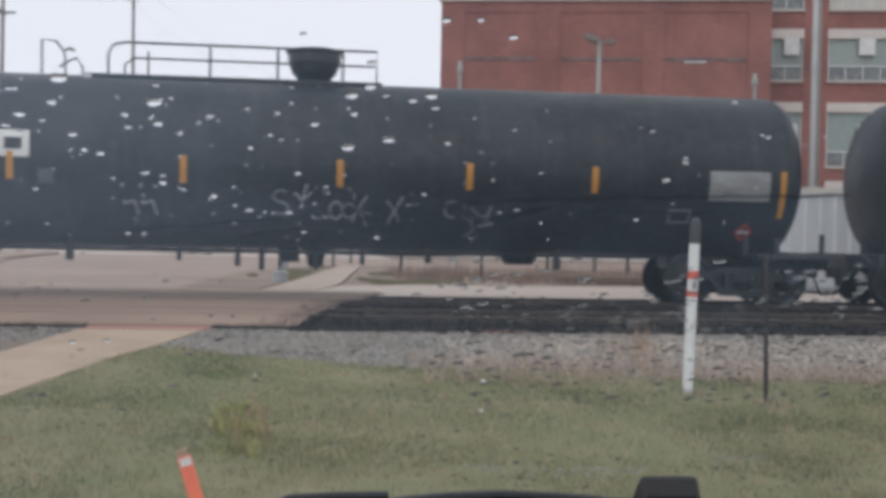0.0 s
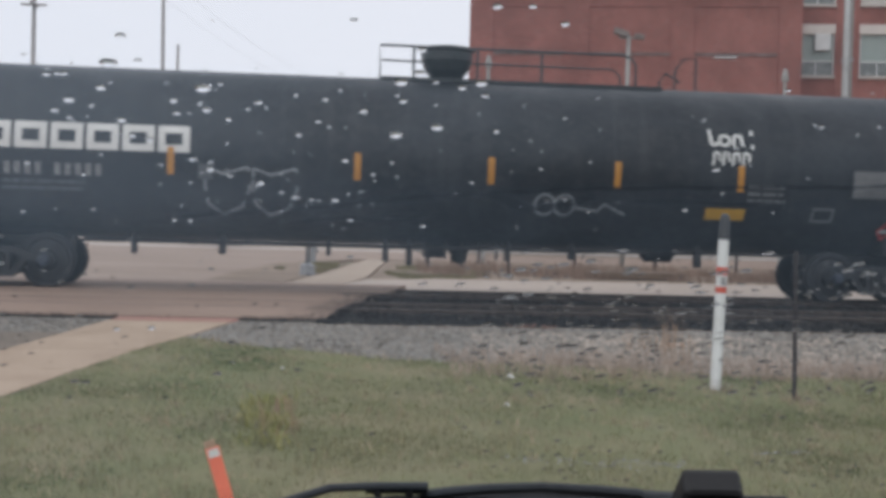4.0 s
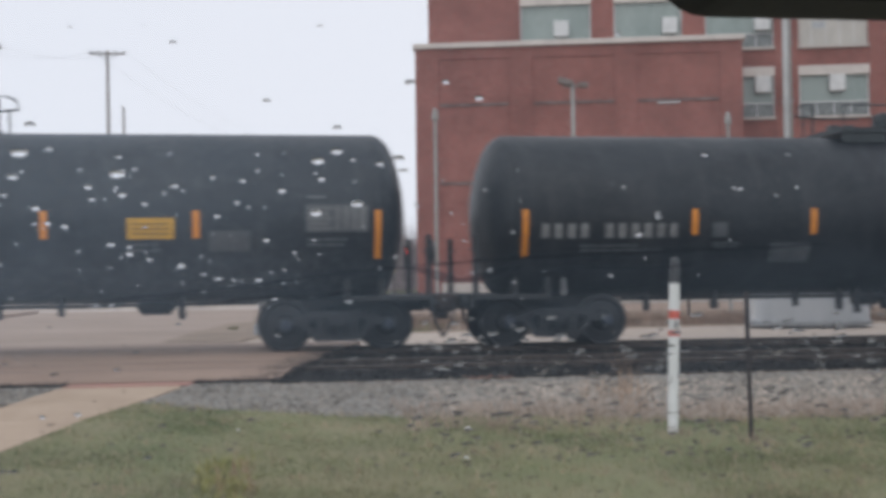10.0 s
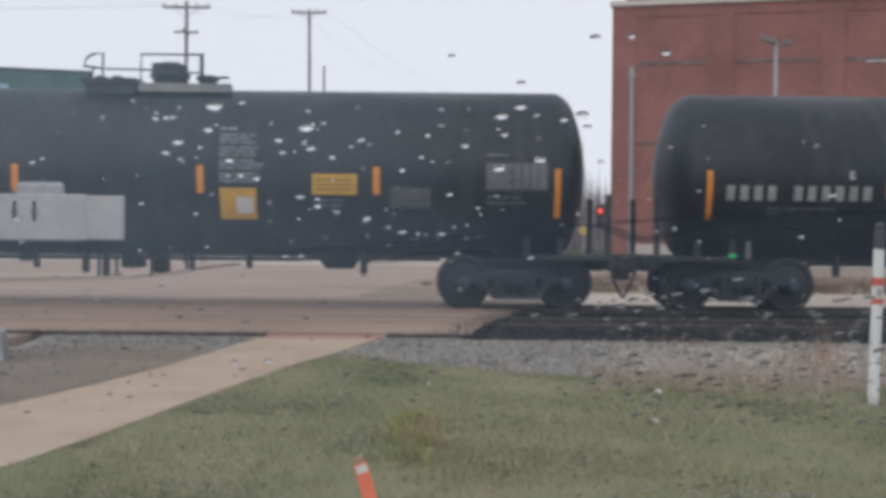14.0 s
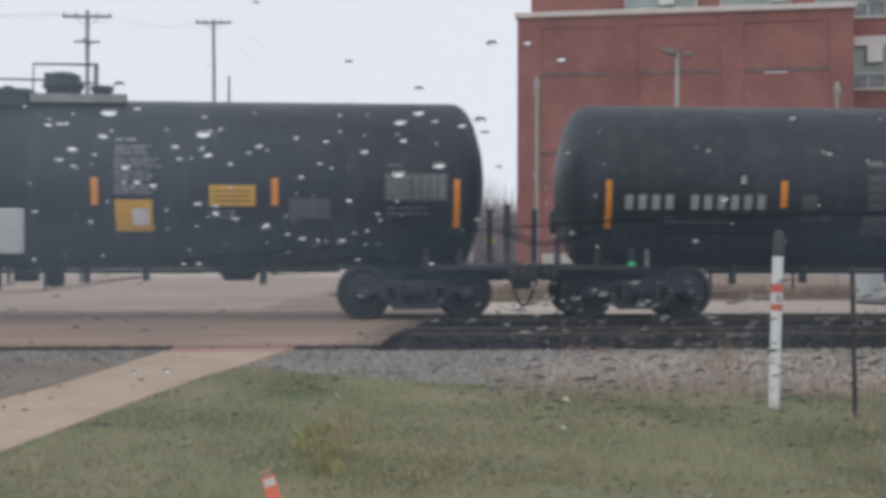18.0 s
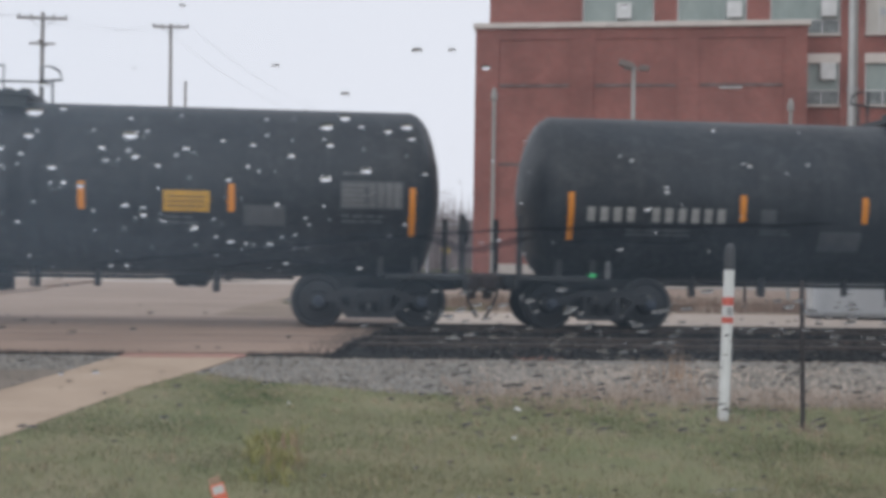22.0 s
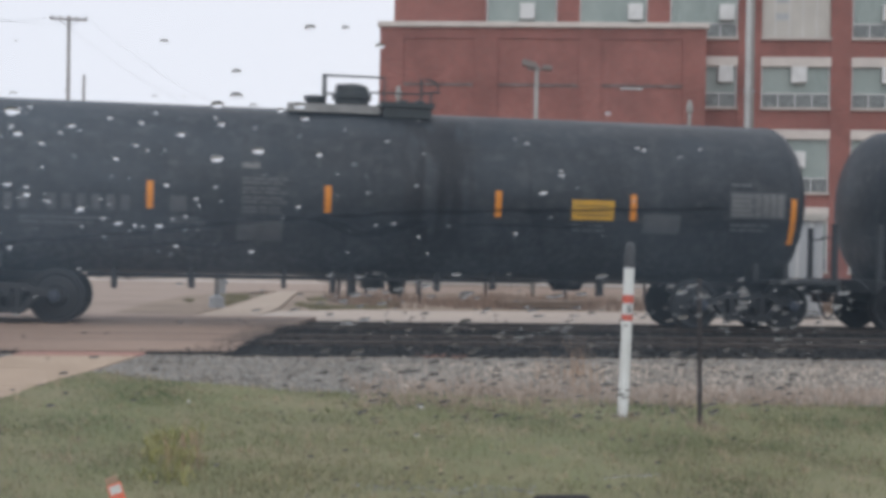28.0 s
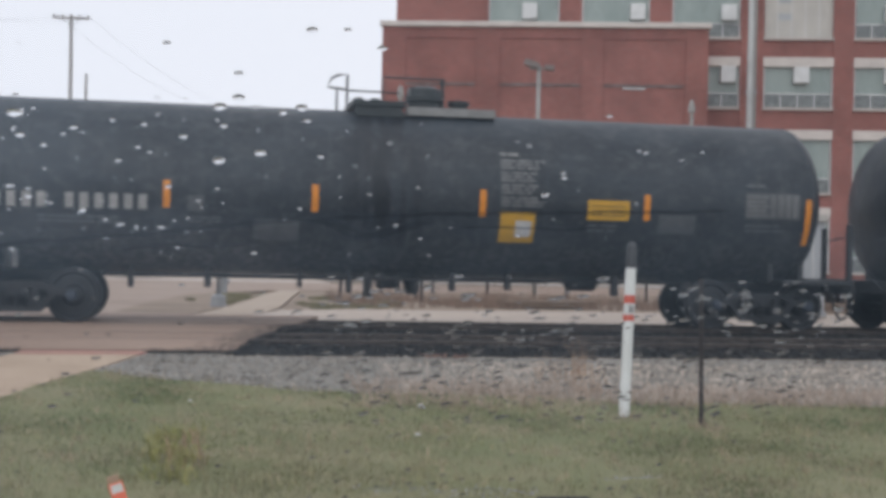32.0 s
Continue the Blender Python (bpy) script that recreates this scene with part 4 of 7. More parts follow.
# ---------- factory ----------
def make_factory():
    f = empty("factory", pose(8.6, 64.4, -0.1, 0, 0, -14.85))
    tagged(f, "red brick factory with a windowless annexe and tall gridded windows", "factory building")

    def wall(name, x0, x1, y0, y1, z0, z1, m="brick", label="", bev=0.0):
        return part(name, box(B(), x0, x1, y0, y1, z0, z1, bev), M[m], f, label)

    # annexe: core, piers, ledges, parapet
    wall("annexe_wall", 0.2, 16.3, 0.07, 9.0, 0, 13.0)
    for x0, x1 in ((0.0, 1.2), (4.8, 6.0), (10.1, 11.2), (15.3, 16.42)):
        wall("pier", x0, x1, 0.0, 0.3, 0, 12.55)
    wall("frieze", 0.0, 16.42, 0.02, 0.32, 12.5, 13.05)
    wall("coping", -0.12, 16.55, -0.14, 9.1, 13.05, 13.32, "pale_lintel", "pale stone coping", 0.03)
    for x0, x1 in ((1.25, 4.75), (6.05, 10.05), (11.25, 15.25)):
        for z in (10.15, 6.15):
            wall("ledge", x0, x1, 0.03, 0.1, z - 0.07, z + 0.07, "ledge", "dark weathered ledge")
        wall("plinth", x0, x1, 0.03, 0.1, 0, 1.1, "stonework", "pale stone plinth")
    wall("base_course", -0.05, 16.5, -0.06, 0.1, 0, 0.55, "stonework", "pale stone base course")
    wall("base_course", 16.55, 60, 2.9, 3.1, 0, 0.55, "stonework", "pale stone base course")
    wall("pipe_run", 12.2, 13.3, 0.0, 0.08, 9.98, 10.05, "white_paint", "white conduit")
    # main block, behind and beside the annexe
    y = 3.0
    wall("main_wall", 0.35, 60, y + 0.35, 22, 0, 19.5)
    cols = [(5.26, 8.99), (10.18, 13.72), (14.9, 18.42), (19.65, 23.2), (24.27, 27.8), (28.95, 32.5), (33.6, 37.1), (38.3, 41.8)]
    rows = [(0.9, 4.3), (5.0, 8.33), (9.4, 12.1), (13.05, 16.2)]
    ends = [0.35] + [v for c in cols for v in c] + [60]
    for i in range(0, len(ends), 2):
        wall("pier", ends[i], ends[i + 1], y, y + 0.36, 0, 19.5)
    zs = [0] + [v for r in rows for v in r] + [19.5]
    for c0, c1 in cols:
        for i in range(0, len(zs), 2):
            wall("spandrel", c0, c1, y + 0.05, y + 0.34, zs[i], zs[i + 1])
    for ci, (c0, c1) in enumerate(cols):
        for ri, (r0, r1) in enumerate(rows):
            if c1 < 16 and ri < 3:
                continue
            a0 = max(c0, 16.6) if ri < 3 else c0
            boarded = ci == 3 and ri == 3
            w = part("window", box(B(), a0, c1, y + 0.2, y + 0.26, r0, r1), M["cream_panel" if boarded else "pane"], f, "boarded window" if boarded else "")
            part("lintel", box(B(), a0 - 0.02, c1 + 0.02, y - 0.02, y + 0.3, r1 - 0.46, r1 + 0.04, 0.01), M["pale_lintel"], w, "pale stone lintel")
            part("sill", box(B(), a0 - 0.04, c1 + 0.04, y - 0.08, y + 0.28, r0 - 0.02, r0 + 0.12, 0.01), M["stonework"], w, "pale stone sill")
            if boarded:
                for k in range(1, 5):
                    x = a0 + (c1 - a0) * k / 5
                    part("batten", box(B(), x - 0.02, x + 0.02, y + 0.18, y + 0.21, r0 + 0.12, r1 - 0.46), M["white_paint"], w)
                for zz in (1.05, 1.95):
                    part("notice", box(B(), a0 + 0.75, a0 + 1.45, y + 0.185, y + 0.205, r0 + zz, r0 + zz + 0.36), M["galv"], w, "faded grey notice")
                continue
            part("lower_panes", box(B(), a0 + 0.04, c1 - 0.04, y + 0.16, y + 0.21, r0 + 0.13, r0 + 0.82), M["louvre"], w, "dusty lower glazing")
            n = 4 if c1 - a0 > 3 else 2
            for k in range(n + 1):
                x = a0 + 0.03 + (c1 - a0 - 0.06) * k / n
                part("mullion", box(B(), x - 0.025, x + 0.025, y + 0.13, y + 0.2, r0 + 0.12, r0 + 0.84), M["white_paint"], w)
            part("transom", box(B(), a0, c1, y + 0.13, y + 0.2, r0 + 0.82, r0 + 0.88), M["white_paint"], w)
            for x in (a0 + 0.03, c1 - 0.03):
                part("frame_stile", box(B(), x - 0.04, x + 0.04, y + 0.1, y + 0.19, r0 + 0.12, r1 - 0.46), M["white_paint"], w)
            x = a0 + (c1 - a0) * ((0.58, 0.82, 0.83)[ci] if ri == 3 and ci < 3 else 0.66 if c1 - a0 < 3 else 0.54)
            z = r0 + (0.98 if ri == 3 else 1.38)
            part("air_conditioner", box(B(), x - 0.39, x + 0.39, y - 0.2, y + 0.18, z, z + 0.84, 0.03), M["white_paint"], w, "boxed white window air conditioner")
    wall("roof_coping", 0.2, 60.1, y - 0.1, 22.1, 19.5, 19.75, "stonework", "pale stone coping")


M["pale_lintel"] = mat("cream_stone_lintel", (0.62, 0.57, 0.53), (0.5, 0.46, 0.43), 1.2, 0.85, 0, 0.1, 30)
M["ledge"] = mat("dark_weathered_ledge", (0.09, 0.06, 0.055), (0.2, 0.16, 0.15), 1.2, 0.85)
make_factory()


# ---------- poles, lamps, signals ----------
def at_bearing(az, dist):
    return dist * math.sin(radians(az)), dist * math.cos(radians(az))


def utility_pole(az, dist, height, arms, r=0.135, material="pole_wood", label="", turn=0.0, lean=0.0):
    x, y = at_bearing(az, dist)
    p = empty("utility_pole", pose(x, y, -0.3, 0, lean, turn))
    tagged(p, label or "weathered timber utility pole with crossarms", "utility pole", "utility poles")
    part("shaft", tube(B(), [(0, 0, 0), (0, 0, height * 0.5), (0, 0, height)], r, 10, True, r * 0.65), M[material], p, smooth=True)
    for z, half in arms:
        part("crossarm", box(B(), -half, half, -r * 0.6 - 0.1, -r * 0.6, z - 0.06, z + 0.06, 0.01), M["pole_wood"], p)
        for k in (-0.92, -0.45, 0.45, 0.92):
            part("insulator", lathe(B(), [(0, 0.02), (0.05, 0.05), (0.1, 0.045), (0.16, 0.02)], "z", 8, (half * k, -r * 0.6 - 0.05, z + 0.06)), M["galv"], p)
        part("brace", tube(B(), [(-half * 0.5, -r * 0.7, z - 0.05), (0, -r * 0.7, z - half * 0.45), (half * 0.5, -r * 0.7, z - 0.05)], 0.018, 5), M["galv"], p)
    return p


pa = utility_pole(-11.31, 60, 12.3, [(12.0, 1.1)], label="dark timber utility pole with two crossed arms")
part("lower_arm", box(B(), -0.05, 0.05, -0.7, 0.7, 10.85, 10.97, 0.01), M["pole_wood"], pa)
part("side_arm", box(B(), -0.55, 0.6, -0.25, -0.15, 10.8, 10.9, 0.01), M["pole_wood"], pa)
utility_pole(-5.82, 70, 13.9, [(13.7, 0.95)], label="slender timber utility pole with one crossarm", lean=-0.6)
utility_pole(-5.26, 72, 11.1, [], r=0.11, label="bare timber stub pole")
utility_pole(0.03, 75, 10.1, [(9.8, 0.8)], r=0.11, label="distant utility pole behind the crossing")
pb = utility_pole(24.0, 38, 22, [], r=0.16, material="pole_pale", label="tall pale utility pole before the factory", turn=20)

part("conduit", tube(B(), [(-0.15, -0.1, 0.0), (-0.14, -0.09, 11), (-0.1, -0.06, 21)], 0.075, 8), M["white_paint"], pb, "white conduit strapped to the pole", smooth=True)
for _z in (3.0, 6.5, 10.0, 13.5):
    part("strap", lathe(B(), [(_z, 0.175), (_z + 0.05, 0.175)], "z", 12), M["galv"], pb)


def wires(pts, sag, name="overhead_wire"):
    bm = B()
    for (a, b) in pts:
        a, b = Vector(a), Vector(b)
        line = []
        for i in range(13):
            t = i / 12
            q = a.lerp(b, t)
            q.z -= sag * 4 * t * (1 - t)
            line.append(q)
        tube(bm, line, 0.0055, 4)
    tagged(part(name, bm, M["wire"]), "thin black overhead wires sagging between poles", "wire")


_a, _b = at_bearing(-11.31, 60), at_bearing(-5.82, 70)
_c = at_bearing(0.03, 75)
for k in (-0.9, 0.9):
    wires([((_a[0] + k, _a[1], 11.85), (_b[0] + k * 0.9, _b[1], 13.55))], 0.5)
    wires([((_a[0] + k, _a[1], 11.85), (-60, 48 + k, 11.0))], 0.8)
    wires([((_b[0] + k * 0.9, _b[1], 13.55), (_c[0] + k * 0.9, _c[1], 9.7))], 0.4)


def street_lamp():
    x, y = at_bearing(14.67, 46)
    p = empty("street_lamp", pose(x, y, -0.1, 0, 0, -14))
    tagged(p, "pale street lamp post with two floodlight heads", "street lamp")
    part("post", tube(B(), [(0, 0, 0), (0, 0, 8.3)], 0.09, 10, True, 0.075), M["pole_pale"], p, smooth=True)
    part("bracket", box(B(), -0.34, 0.42, -0.04, 0.04, 8.16, 8.24), M["lamp_brown"], p)
    for dx, z, w, h, tilt in ((-0.27, 8.36, 0.26, 0.09, 18), (0.38, 8.22, 0.17, 0.07, 8)):
        o = part("lamp_head", box(B(), -w, w, -0.2, 0.2, -h, h, 0.03), M["lamp_brown"], p, "drooping brown-grey lamp head")
        o.matrix_basis = pose(dx, 0, z, 0, tilt, 0)
        part("visor", box(B(), -w * 1.05, w * 1.05, -0.23, 0.2, h - 0.02, h + 0.015), M["lamp_brown"], o)


M["lamp_brown"] = mat("weathered_brown_grey_metal", (0.17, 0.145, 0.135), (0.27, 0.235, 0.22), 3, 0.6, 0.2, 0.04, 30)
street_lamp()


def capped_post(az, dist, top, label):
    x, y = at_bearing(az, dist)
    p = empty("lamp_post", pose(x, y, -0.1))
    tagged(p, label, "lamp post", "small yard lights")
    part("post", tube(B(), [(0, 0, 0), (0, 0, top - 0.45)], 0.07, 8), M["pole_pale"], p)
    part("lamp_head", lathe(B(), [(top - 0.46, 0.07), (top - 0.43, 0.12), (top - 0.22, 0.12), (top - 0.16, 0.09), (top - 0.05, 0.08), (top, 0.04)], "z", 12), M["pole_pale"], p, "pale capped head")


capped_post(8.48, 46, 7.5, "pale post with a pale capped light by the brick wall")
capped_post(21.45, 46, 7.1, "pale post with a pale capped light near the pole")


def billboard():
    x, y = at_bearing(-17.9, 62)
    b = empty("billboard", pose(x, y, -0.1, 0, 0, 17))
    tagged(b, "teal roadside billboard on a dark steel column", "billboard")
    part("column", tube(B(), [(0, 0.3, 0), (0, 0.3, 5.2)], 0.4, 14), M["dark_metal"], b, smooth=True)
    part("face", box(B(), -4.6, 2.7, -0.12, 0.12, 5.35, 8.85), M["teal"], b)
    for x0, x1, z0, z1 in ((-4.7, 2.8, 5.22, 5.36), (-4.7, 2.8, 8.84, 8.96), (2.69, 2.82, 5.3, 8.9), (-4.72, -4.6, 5.3, 8.9)):
        part("frame", box(B(), x0, x1, -0.16, 0.16, z0, z1), M["dark_metal"], b)
    part("catwalk", box(B(), -4.4, 2.5, -0.8, -0.1, 5.05, 5.12), M["dark_metal"], b)
    part("print_block", box(B(), -1.6, -0.9, -0.13, -0.121, 6.9, 8.2), M["blue_print"], b, "pale blue figure block")
    rng = random.Random(3)
    for row, (z, h, x0, x1) in enumerate(((7.55, 0.32, -0.6, 2.0), (6.95, 0.3, -2.8, 2.1), (6.1, 0.5, -1.8, 0.2))):
        x = x0
        while x < x1:
            w = rng.uniform(0.35, 0.8)
            part("print_bar", box(B(), x, min(x + w, x1), -0.13, -0.121, z, z + h), M["white_print"], b)
            x += w + 0.16


billboard()


M["sign_back"] = mat("dull_sign_back", (0.26, 0.265, 0.27), (0.36, 0.365, 0.37), 3, 0.6, 0.2, 0.02, 40)


def lamp_head(parent, m, lit=False):
    """A flasher: round backboard, hood and lens, facing -y."""
    d = part("backboard", lathe(B(), [(0.0, 0.19), (0.015, 0.19)], "y", 24), M["dark_metal"], parent, "round black backboard")
    d.matrix_basis = m
    part("housing", lathe(B(), [(0.02, 0.14), (0.2, 0.12), (0.24, 0.06)], "y", 16), M["dark_metal"], d)
    part("hood", lathe(B(), [(-0.2, 0.135), (-0.19, 0.14), (0.0, 0.14)], "y", 16), M["dark_metal"], d)
    part("lens", lathe(B(), [(-0.205, 0.1), (-0.2, 0.125)], "y", 16), M["red_lamp"] if lit else M["post_red"], d, "red lens")


M["blue_plate"] = mat("dull_blue_plate", (0.06, 0.09, 0.2), (0.08, 0.11, 0.23), 5, 0.5)


def crossing_signal(x, y, turn, name_label, lit, lampz, buckz, top):
    s = empty("crossing_signal", pose(x, y, -0.1, 0, 0, turn))
    tagged(s, name_label, "crossing signal", "crossing signals")
    part("mast", tube(B(), [(0, 0, 0), (0, 0, top)], 0.065, 12), M["galv"], s, smooth=True)
    part("base", lathe(B(), [(0, 0.2), (0.25, 0.18), (0.3, 0.1)], "z", 14), M["galv"], s)
    for a in (45, -45):
        c = part("crossbuck", box(B(), -0.44, 0.44, -0.02, 0.0, -0.06, 0.06), M["sign_back"], s, "grey back of a crossbuck blade")
        c.matrix_basis = pose(0, -0.09 - (0.012 if a > 0 else 0.036), buckz, 0, a, 0)
    part("lamp_bar", tube(B(), [(-0.42, -0.02, lampz), (0.42, -0.02, lampz)], 0.03, 8), M["galv"], s)
    for k in (-0.32, 0.32):
        lamp_head(s, pose(k, -0.12, lampz), lit)
    return s


_x = at_bearing(0.62, 32)
_s = crossing_signal(_x[0], _x[1], 180, "railway crossing mast with a crossbuck seen from behind", False, 2.29, 3.2, 4.25)
part("junction_box", box(B(), -0.2, 0.2, -0.06, 0.16, 1.5, 1.88, 0.02), M["pole_pale"], _s, "pale junction box")
part("number_plate", box(B(), -0.09, 0.09, 0.1, 0.12, 1.25, 1.42), M["blue_plate"], _s, "small blue plate")
part("mast_collar", lathe(B(), [(1.0, 0.068), (1.02, 0.11), (1.12, 0.11), (1.14, 0.068)], "z", 12), M["galv"], _s)


M["gate_grey"] = mat("dull_white_gate_paint", (0.4, 0.4, 0.395), (0.3, 0.3, 0.295), 2.5, 0.6, 0, 0.05, 30, 0.3)


def near_gate():
    g = empty("crossing_gate", pose(-4.94, 14.4, -0.22))
    tagged(g, "grey crossing gate mast with white counterweight plates", "crossing gate")
    part("mast", tube(B(), [(-0.17, 0, 0), (-0.17, 0, 5.4)], 0.085, 14), M["galv"], g, smooth=True)
    part("base", lathe(B(), [(0, 0.26), (0.35, 0.22), (0.42, 0.11)], "z", 14, (-0.17, 0, 0)), M["galv"], g)
    part("mechanism", box(B(), -0.49, -0.15, -0.34, -0.1, 0.75, 1.3, 0.03), M["galv"], g, "grey gate mechanism case")
    part("clamp", box(B(), -0.29, -0.05, -0.12, 0.12, 2.6, 2.75, 0.02), M["dark_metal"], g)
    part("hose", tube(B(), [(-0.08, -0.05, 1.0), (-0.05, -0.1, 0.8), (-0.07, -0.1, 0.55), (-0.13, -0.06, 0.45)], 0.03, 8), M["rubber"], g, "black cable hose")
    # plates on the short ends of the gate arm
    w = part("counterweight", box(B(), -0.1, 0.98, -0.19, -0.09, 1.38, 1.9, 0.02), M["gate_grey"], g, "thick white counterweight plate")
    part("end_plate", box(B(), 0.985, 1.41, -0.2, -0.1, 1.39, 1.885, 0.02), M["gate_grey"], w, "lower white end plate")
    part("seam", box(B(), 0.96, 1.0, -0.205, -0.17, 1.4, 1.88), M["galv"], w)
    for x in (0.2, 0.42):
        part("slot", box(B(), x - 0.02, x + 0.02, -0.198, -0.188, 1.6, 1.82), M["dark_metal"], w, "dark bolt slot")
        part("bolt", lathe(B(), [(-0.22, 0.03), (-0.185, 0.03)], "y", 6, (x, 0, 1.7)), M["dark_metal"], w)
    part("rear_counterweight", box(B(), 0.05, 0.6, 0.25, 0.38, 1.5, 2.05, 0.05), M["gate_grey"], g, "rear white counterweight with rounded corners")
    part("arm_support", box(B(), -0.5, 1.3, -0.09, -0.04, 1.52, 1.66, 0.01), M["galv"], g, "galvanised arm support")
    part("rear_support", box(B(), -0.5, 0.55, 0.2, 0.25, 1.6, 1.74, 0.01), M["galv"], g)


near_gate()


def traffic_signal():
    x, y = at_bearing(5.58, 66)
    s = empty("traffic_signal", pose(x, y, -0.1))
    tagged(s, "distant street signal with lit red lamps", "traffic signal")
    part("post", tube(B(), [(0, 0, 0), (0, 0, 3.4)], 0.09, 10), M["galv"], s)
    for dx in (-0.58, 1.8):
        h = part("signal_head", box(B(), dx - 0.2, dx + 0.2, -0.2, 0.1, 1.9, 3.1, 0.03), M["dark_metal"], s)
        part("lamp", lathe(B(), [(-0.25, 0.08), (-0.2, 0.13)], "y", 14, (dx, 0, 2.78)), M["red_lamp"], h, "lit red lamp")
    part("arm", box(B(), -0.7, 1.9, -0.05, 0.05, 3.05, 3.13), M["galv"], s)
    d = part("warning_sign", box(B(), -0.2, 0.2, -0.02, 0.02, -0.2, 0.2, 0.01), M["sign_yellow"], s, "yellow diamond sign")
    d.matrix_basis = pose(0.95, -0.1, 1.75, 0, 45, 0)
    part("sign_post", tube(B(), [(0.95, 0, 0), (0.95, 0, 2.1)], 0.03, 8), M["galv"], s)


traffic_signal()
_x = at_bearing(2.62, 80)


def far_light():
    p = empty("street_lamp", pose(_x[0], _x[1], -0.1))
    tagged(p, "distant slim street lamp with a flat twin head", "street lamp")
    part("post", tube(B(), [(0, 0, 0), (0, 0, 7.35)], 0.085, 8), M["pole_pale"], p)
    for k in (-1, 1):
        part("lamp_head", box(B(), min(k * 0.08, k * 0.52), max(k * 0.08, k * 0.52), -0.16, 0.16, 7.3, 7.42, 0.03), M["sign_back"], p)


far_light()


def twin_lamp():
    x, y = at_bearing(-10.5, 60)
    p = empty("street_lamp", pose(x, y, -0.12, 0, 0, 10))
    tagged(p, "dark street lamp with two flat heads on a slim mast", "street lamp")
    part("mast", tube(B(), [(0, 0, 0), (0, 0, 6.3)], 0.09, 10, True, 0.07), M["dark_metal"], p, smooth=True)
    part("base", lathe(B(), [(0, 0.2), (0.5, 0.18), (0.56, 0.1)], "z", 12), M["pale_concrete"], p, "pale concrete footing")
    for k in (-1, 1):
        part("lamp_head", box(B(), min(k * 0.1, k * 0.62), max(k * 0.1, k * 0.62), -0.18, 0.18, 6.28, 6.42, 0.03), M["dark_metal"], p)


twin_lamp()


# ---------- things behind the tracks ----------
def white_enclosure():
    """Round-cornered white steel enclosure with ribs, near the tall pole."""
    x, y = at_bearing(24.7, 33.5)
    e = empty("equipment_enclosure", pose(x, y, -0.03, 0, 0, -18))
    tagged(e, "white ribbed steel equipment enclosure with a pale rim", "equipment enclosure")

    def oval(hw, hd, r, n=6):
        pts = []
        for cx, cy, a0 in ((hw - r, hd - r, 0), (-hw + r, hd - r, 90), (-hw + r, -hd + r, 180), (hw - r, -hd + r, 270)):
            pts += [(cx + r * math.cos(radians(a0 + 90 * i / n)), cy + r * math.sin(radians(a0 + 90 * i / n))) for i in range(n + 1)]
        return pts

    part("body", slab(B(), oval(1.42, 1.1, 0.7), 0, 2.35), M["enclosure"], e)
    part("rim", slab(B(), oval(1.5, 1.18, 0.72), 2.35, 2.52), M["cream_panel"], e, "pale overhanging rim")
    for i in range(7):
        xx = -1.05 + i * 0.35
        part("rib", box(B(), xx - 0.03, xx + 0.03, -1.16 + (0.12 if abs(xx) > 0.8 else 0), -1.05 + (0.12 if abs(xx) > 0.8 else 0), 0.75, 2.34), M["white_paint"], e)
    part("skirt", slab(B(), oval(1.48, 1.15, 0.7), 0, 0.1), M["galv"], e)
    part("pipe", tube(B(), [(-1.2, -1.0, 2.5), (-1.35, -1.2, 2.45), (-1.45, -1.3, 2.3), (-1.45, -1.3, 0.2)], 0.06, 8), M["white_paint"], e)


M["enclosure"] = mat("white_enclosure_paint", (0.5, 0.52, 0.54), (0.4, 0.42, 0.44), 0.8, 0.5, 0, 0.02, 30, 0.25, (3, 3, 0.5))
white_enclosure()


def low_rail_fence():
    """Low pipe fence along the lot behind the apron."""
    f = empty("guard_rail")
    tagged(f, "low rusty pipe fence along the dirt lot", "guard rail")
    rng = random.Random(12)
    for i in range(11):
        x = 3.9 + i * 2.3 + rng.uniform(-0.25, 0.25)
        part("post", tube(B(), [(x, 37.0, -0.15), (x + rng.uniform(-0.02, 0.02), 37.0, 0.8)], 0.045, 8), M["dark_post"], f)
    part("rail", tube(B(), [(3.0, 36.95, 0.66), (15.0, 36.95, 0.64), (27.2, 36.95, 0.67)], 0.035, 8), M["dark_post"], f)


low_rail_fence()


def lot_brush():
    """Dead brown weeds along the edge of the lot."""
    rng = np.random.default_rng(31)
    v, f = [], []
    for k in range(9000):
        x, y = rng.uniform(3.6, 26), rng.uniform(33.2, 39)
        n = noise.noise((x * 0.45, y * 0.5, 4))
        if n < -0.12:
            continue
        h, w = rng.uniform(0.08, 0.42) * (0.6 + n), 0.012
        i = len(v)
        lx = rng.normal(0, 0.08)
        v += [(x - w, y, -0.12), (x + w, y, -0.12), (x + lx, y + rng.normal(0, 0.06), h)]
        f.append((i, i + 1, i + 2))
    tagged(from_arrays("dead_brush", v, f, M["lot_weed"]), "dead brown weeds along the edge of the dirt lot", "weeds", kind="stuff")


M["lot_weed"] = mat("dead_brown_weed", (0.2, 0.135, 0.1), (0.3, 0.215, 0.165), 0.6, 0.95, 0, 0, 20, 0.2, island=0.3)
lot_brush()


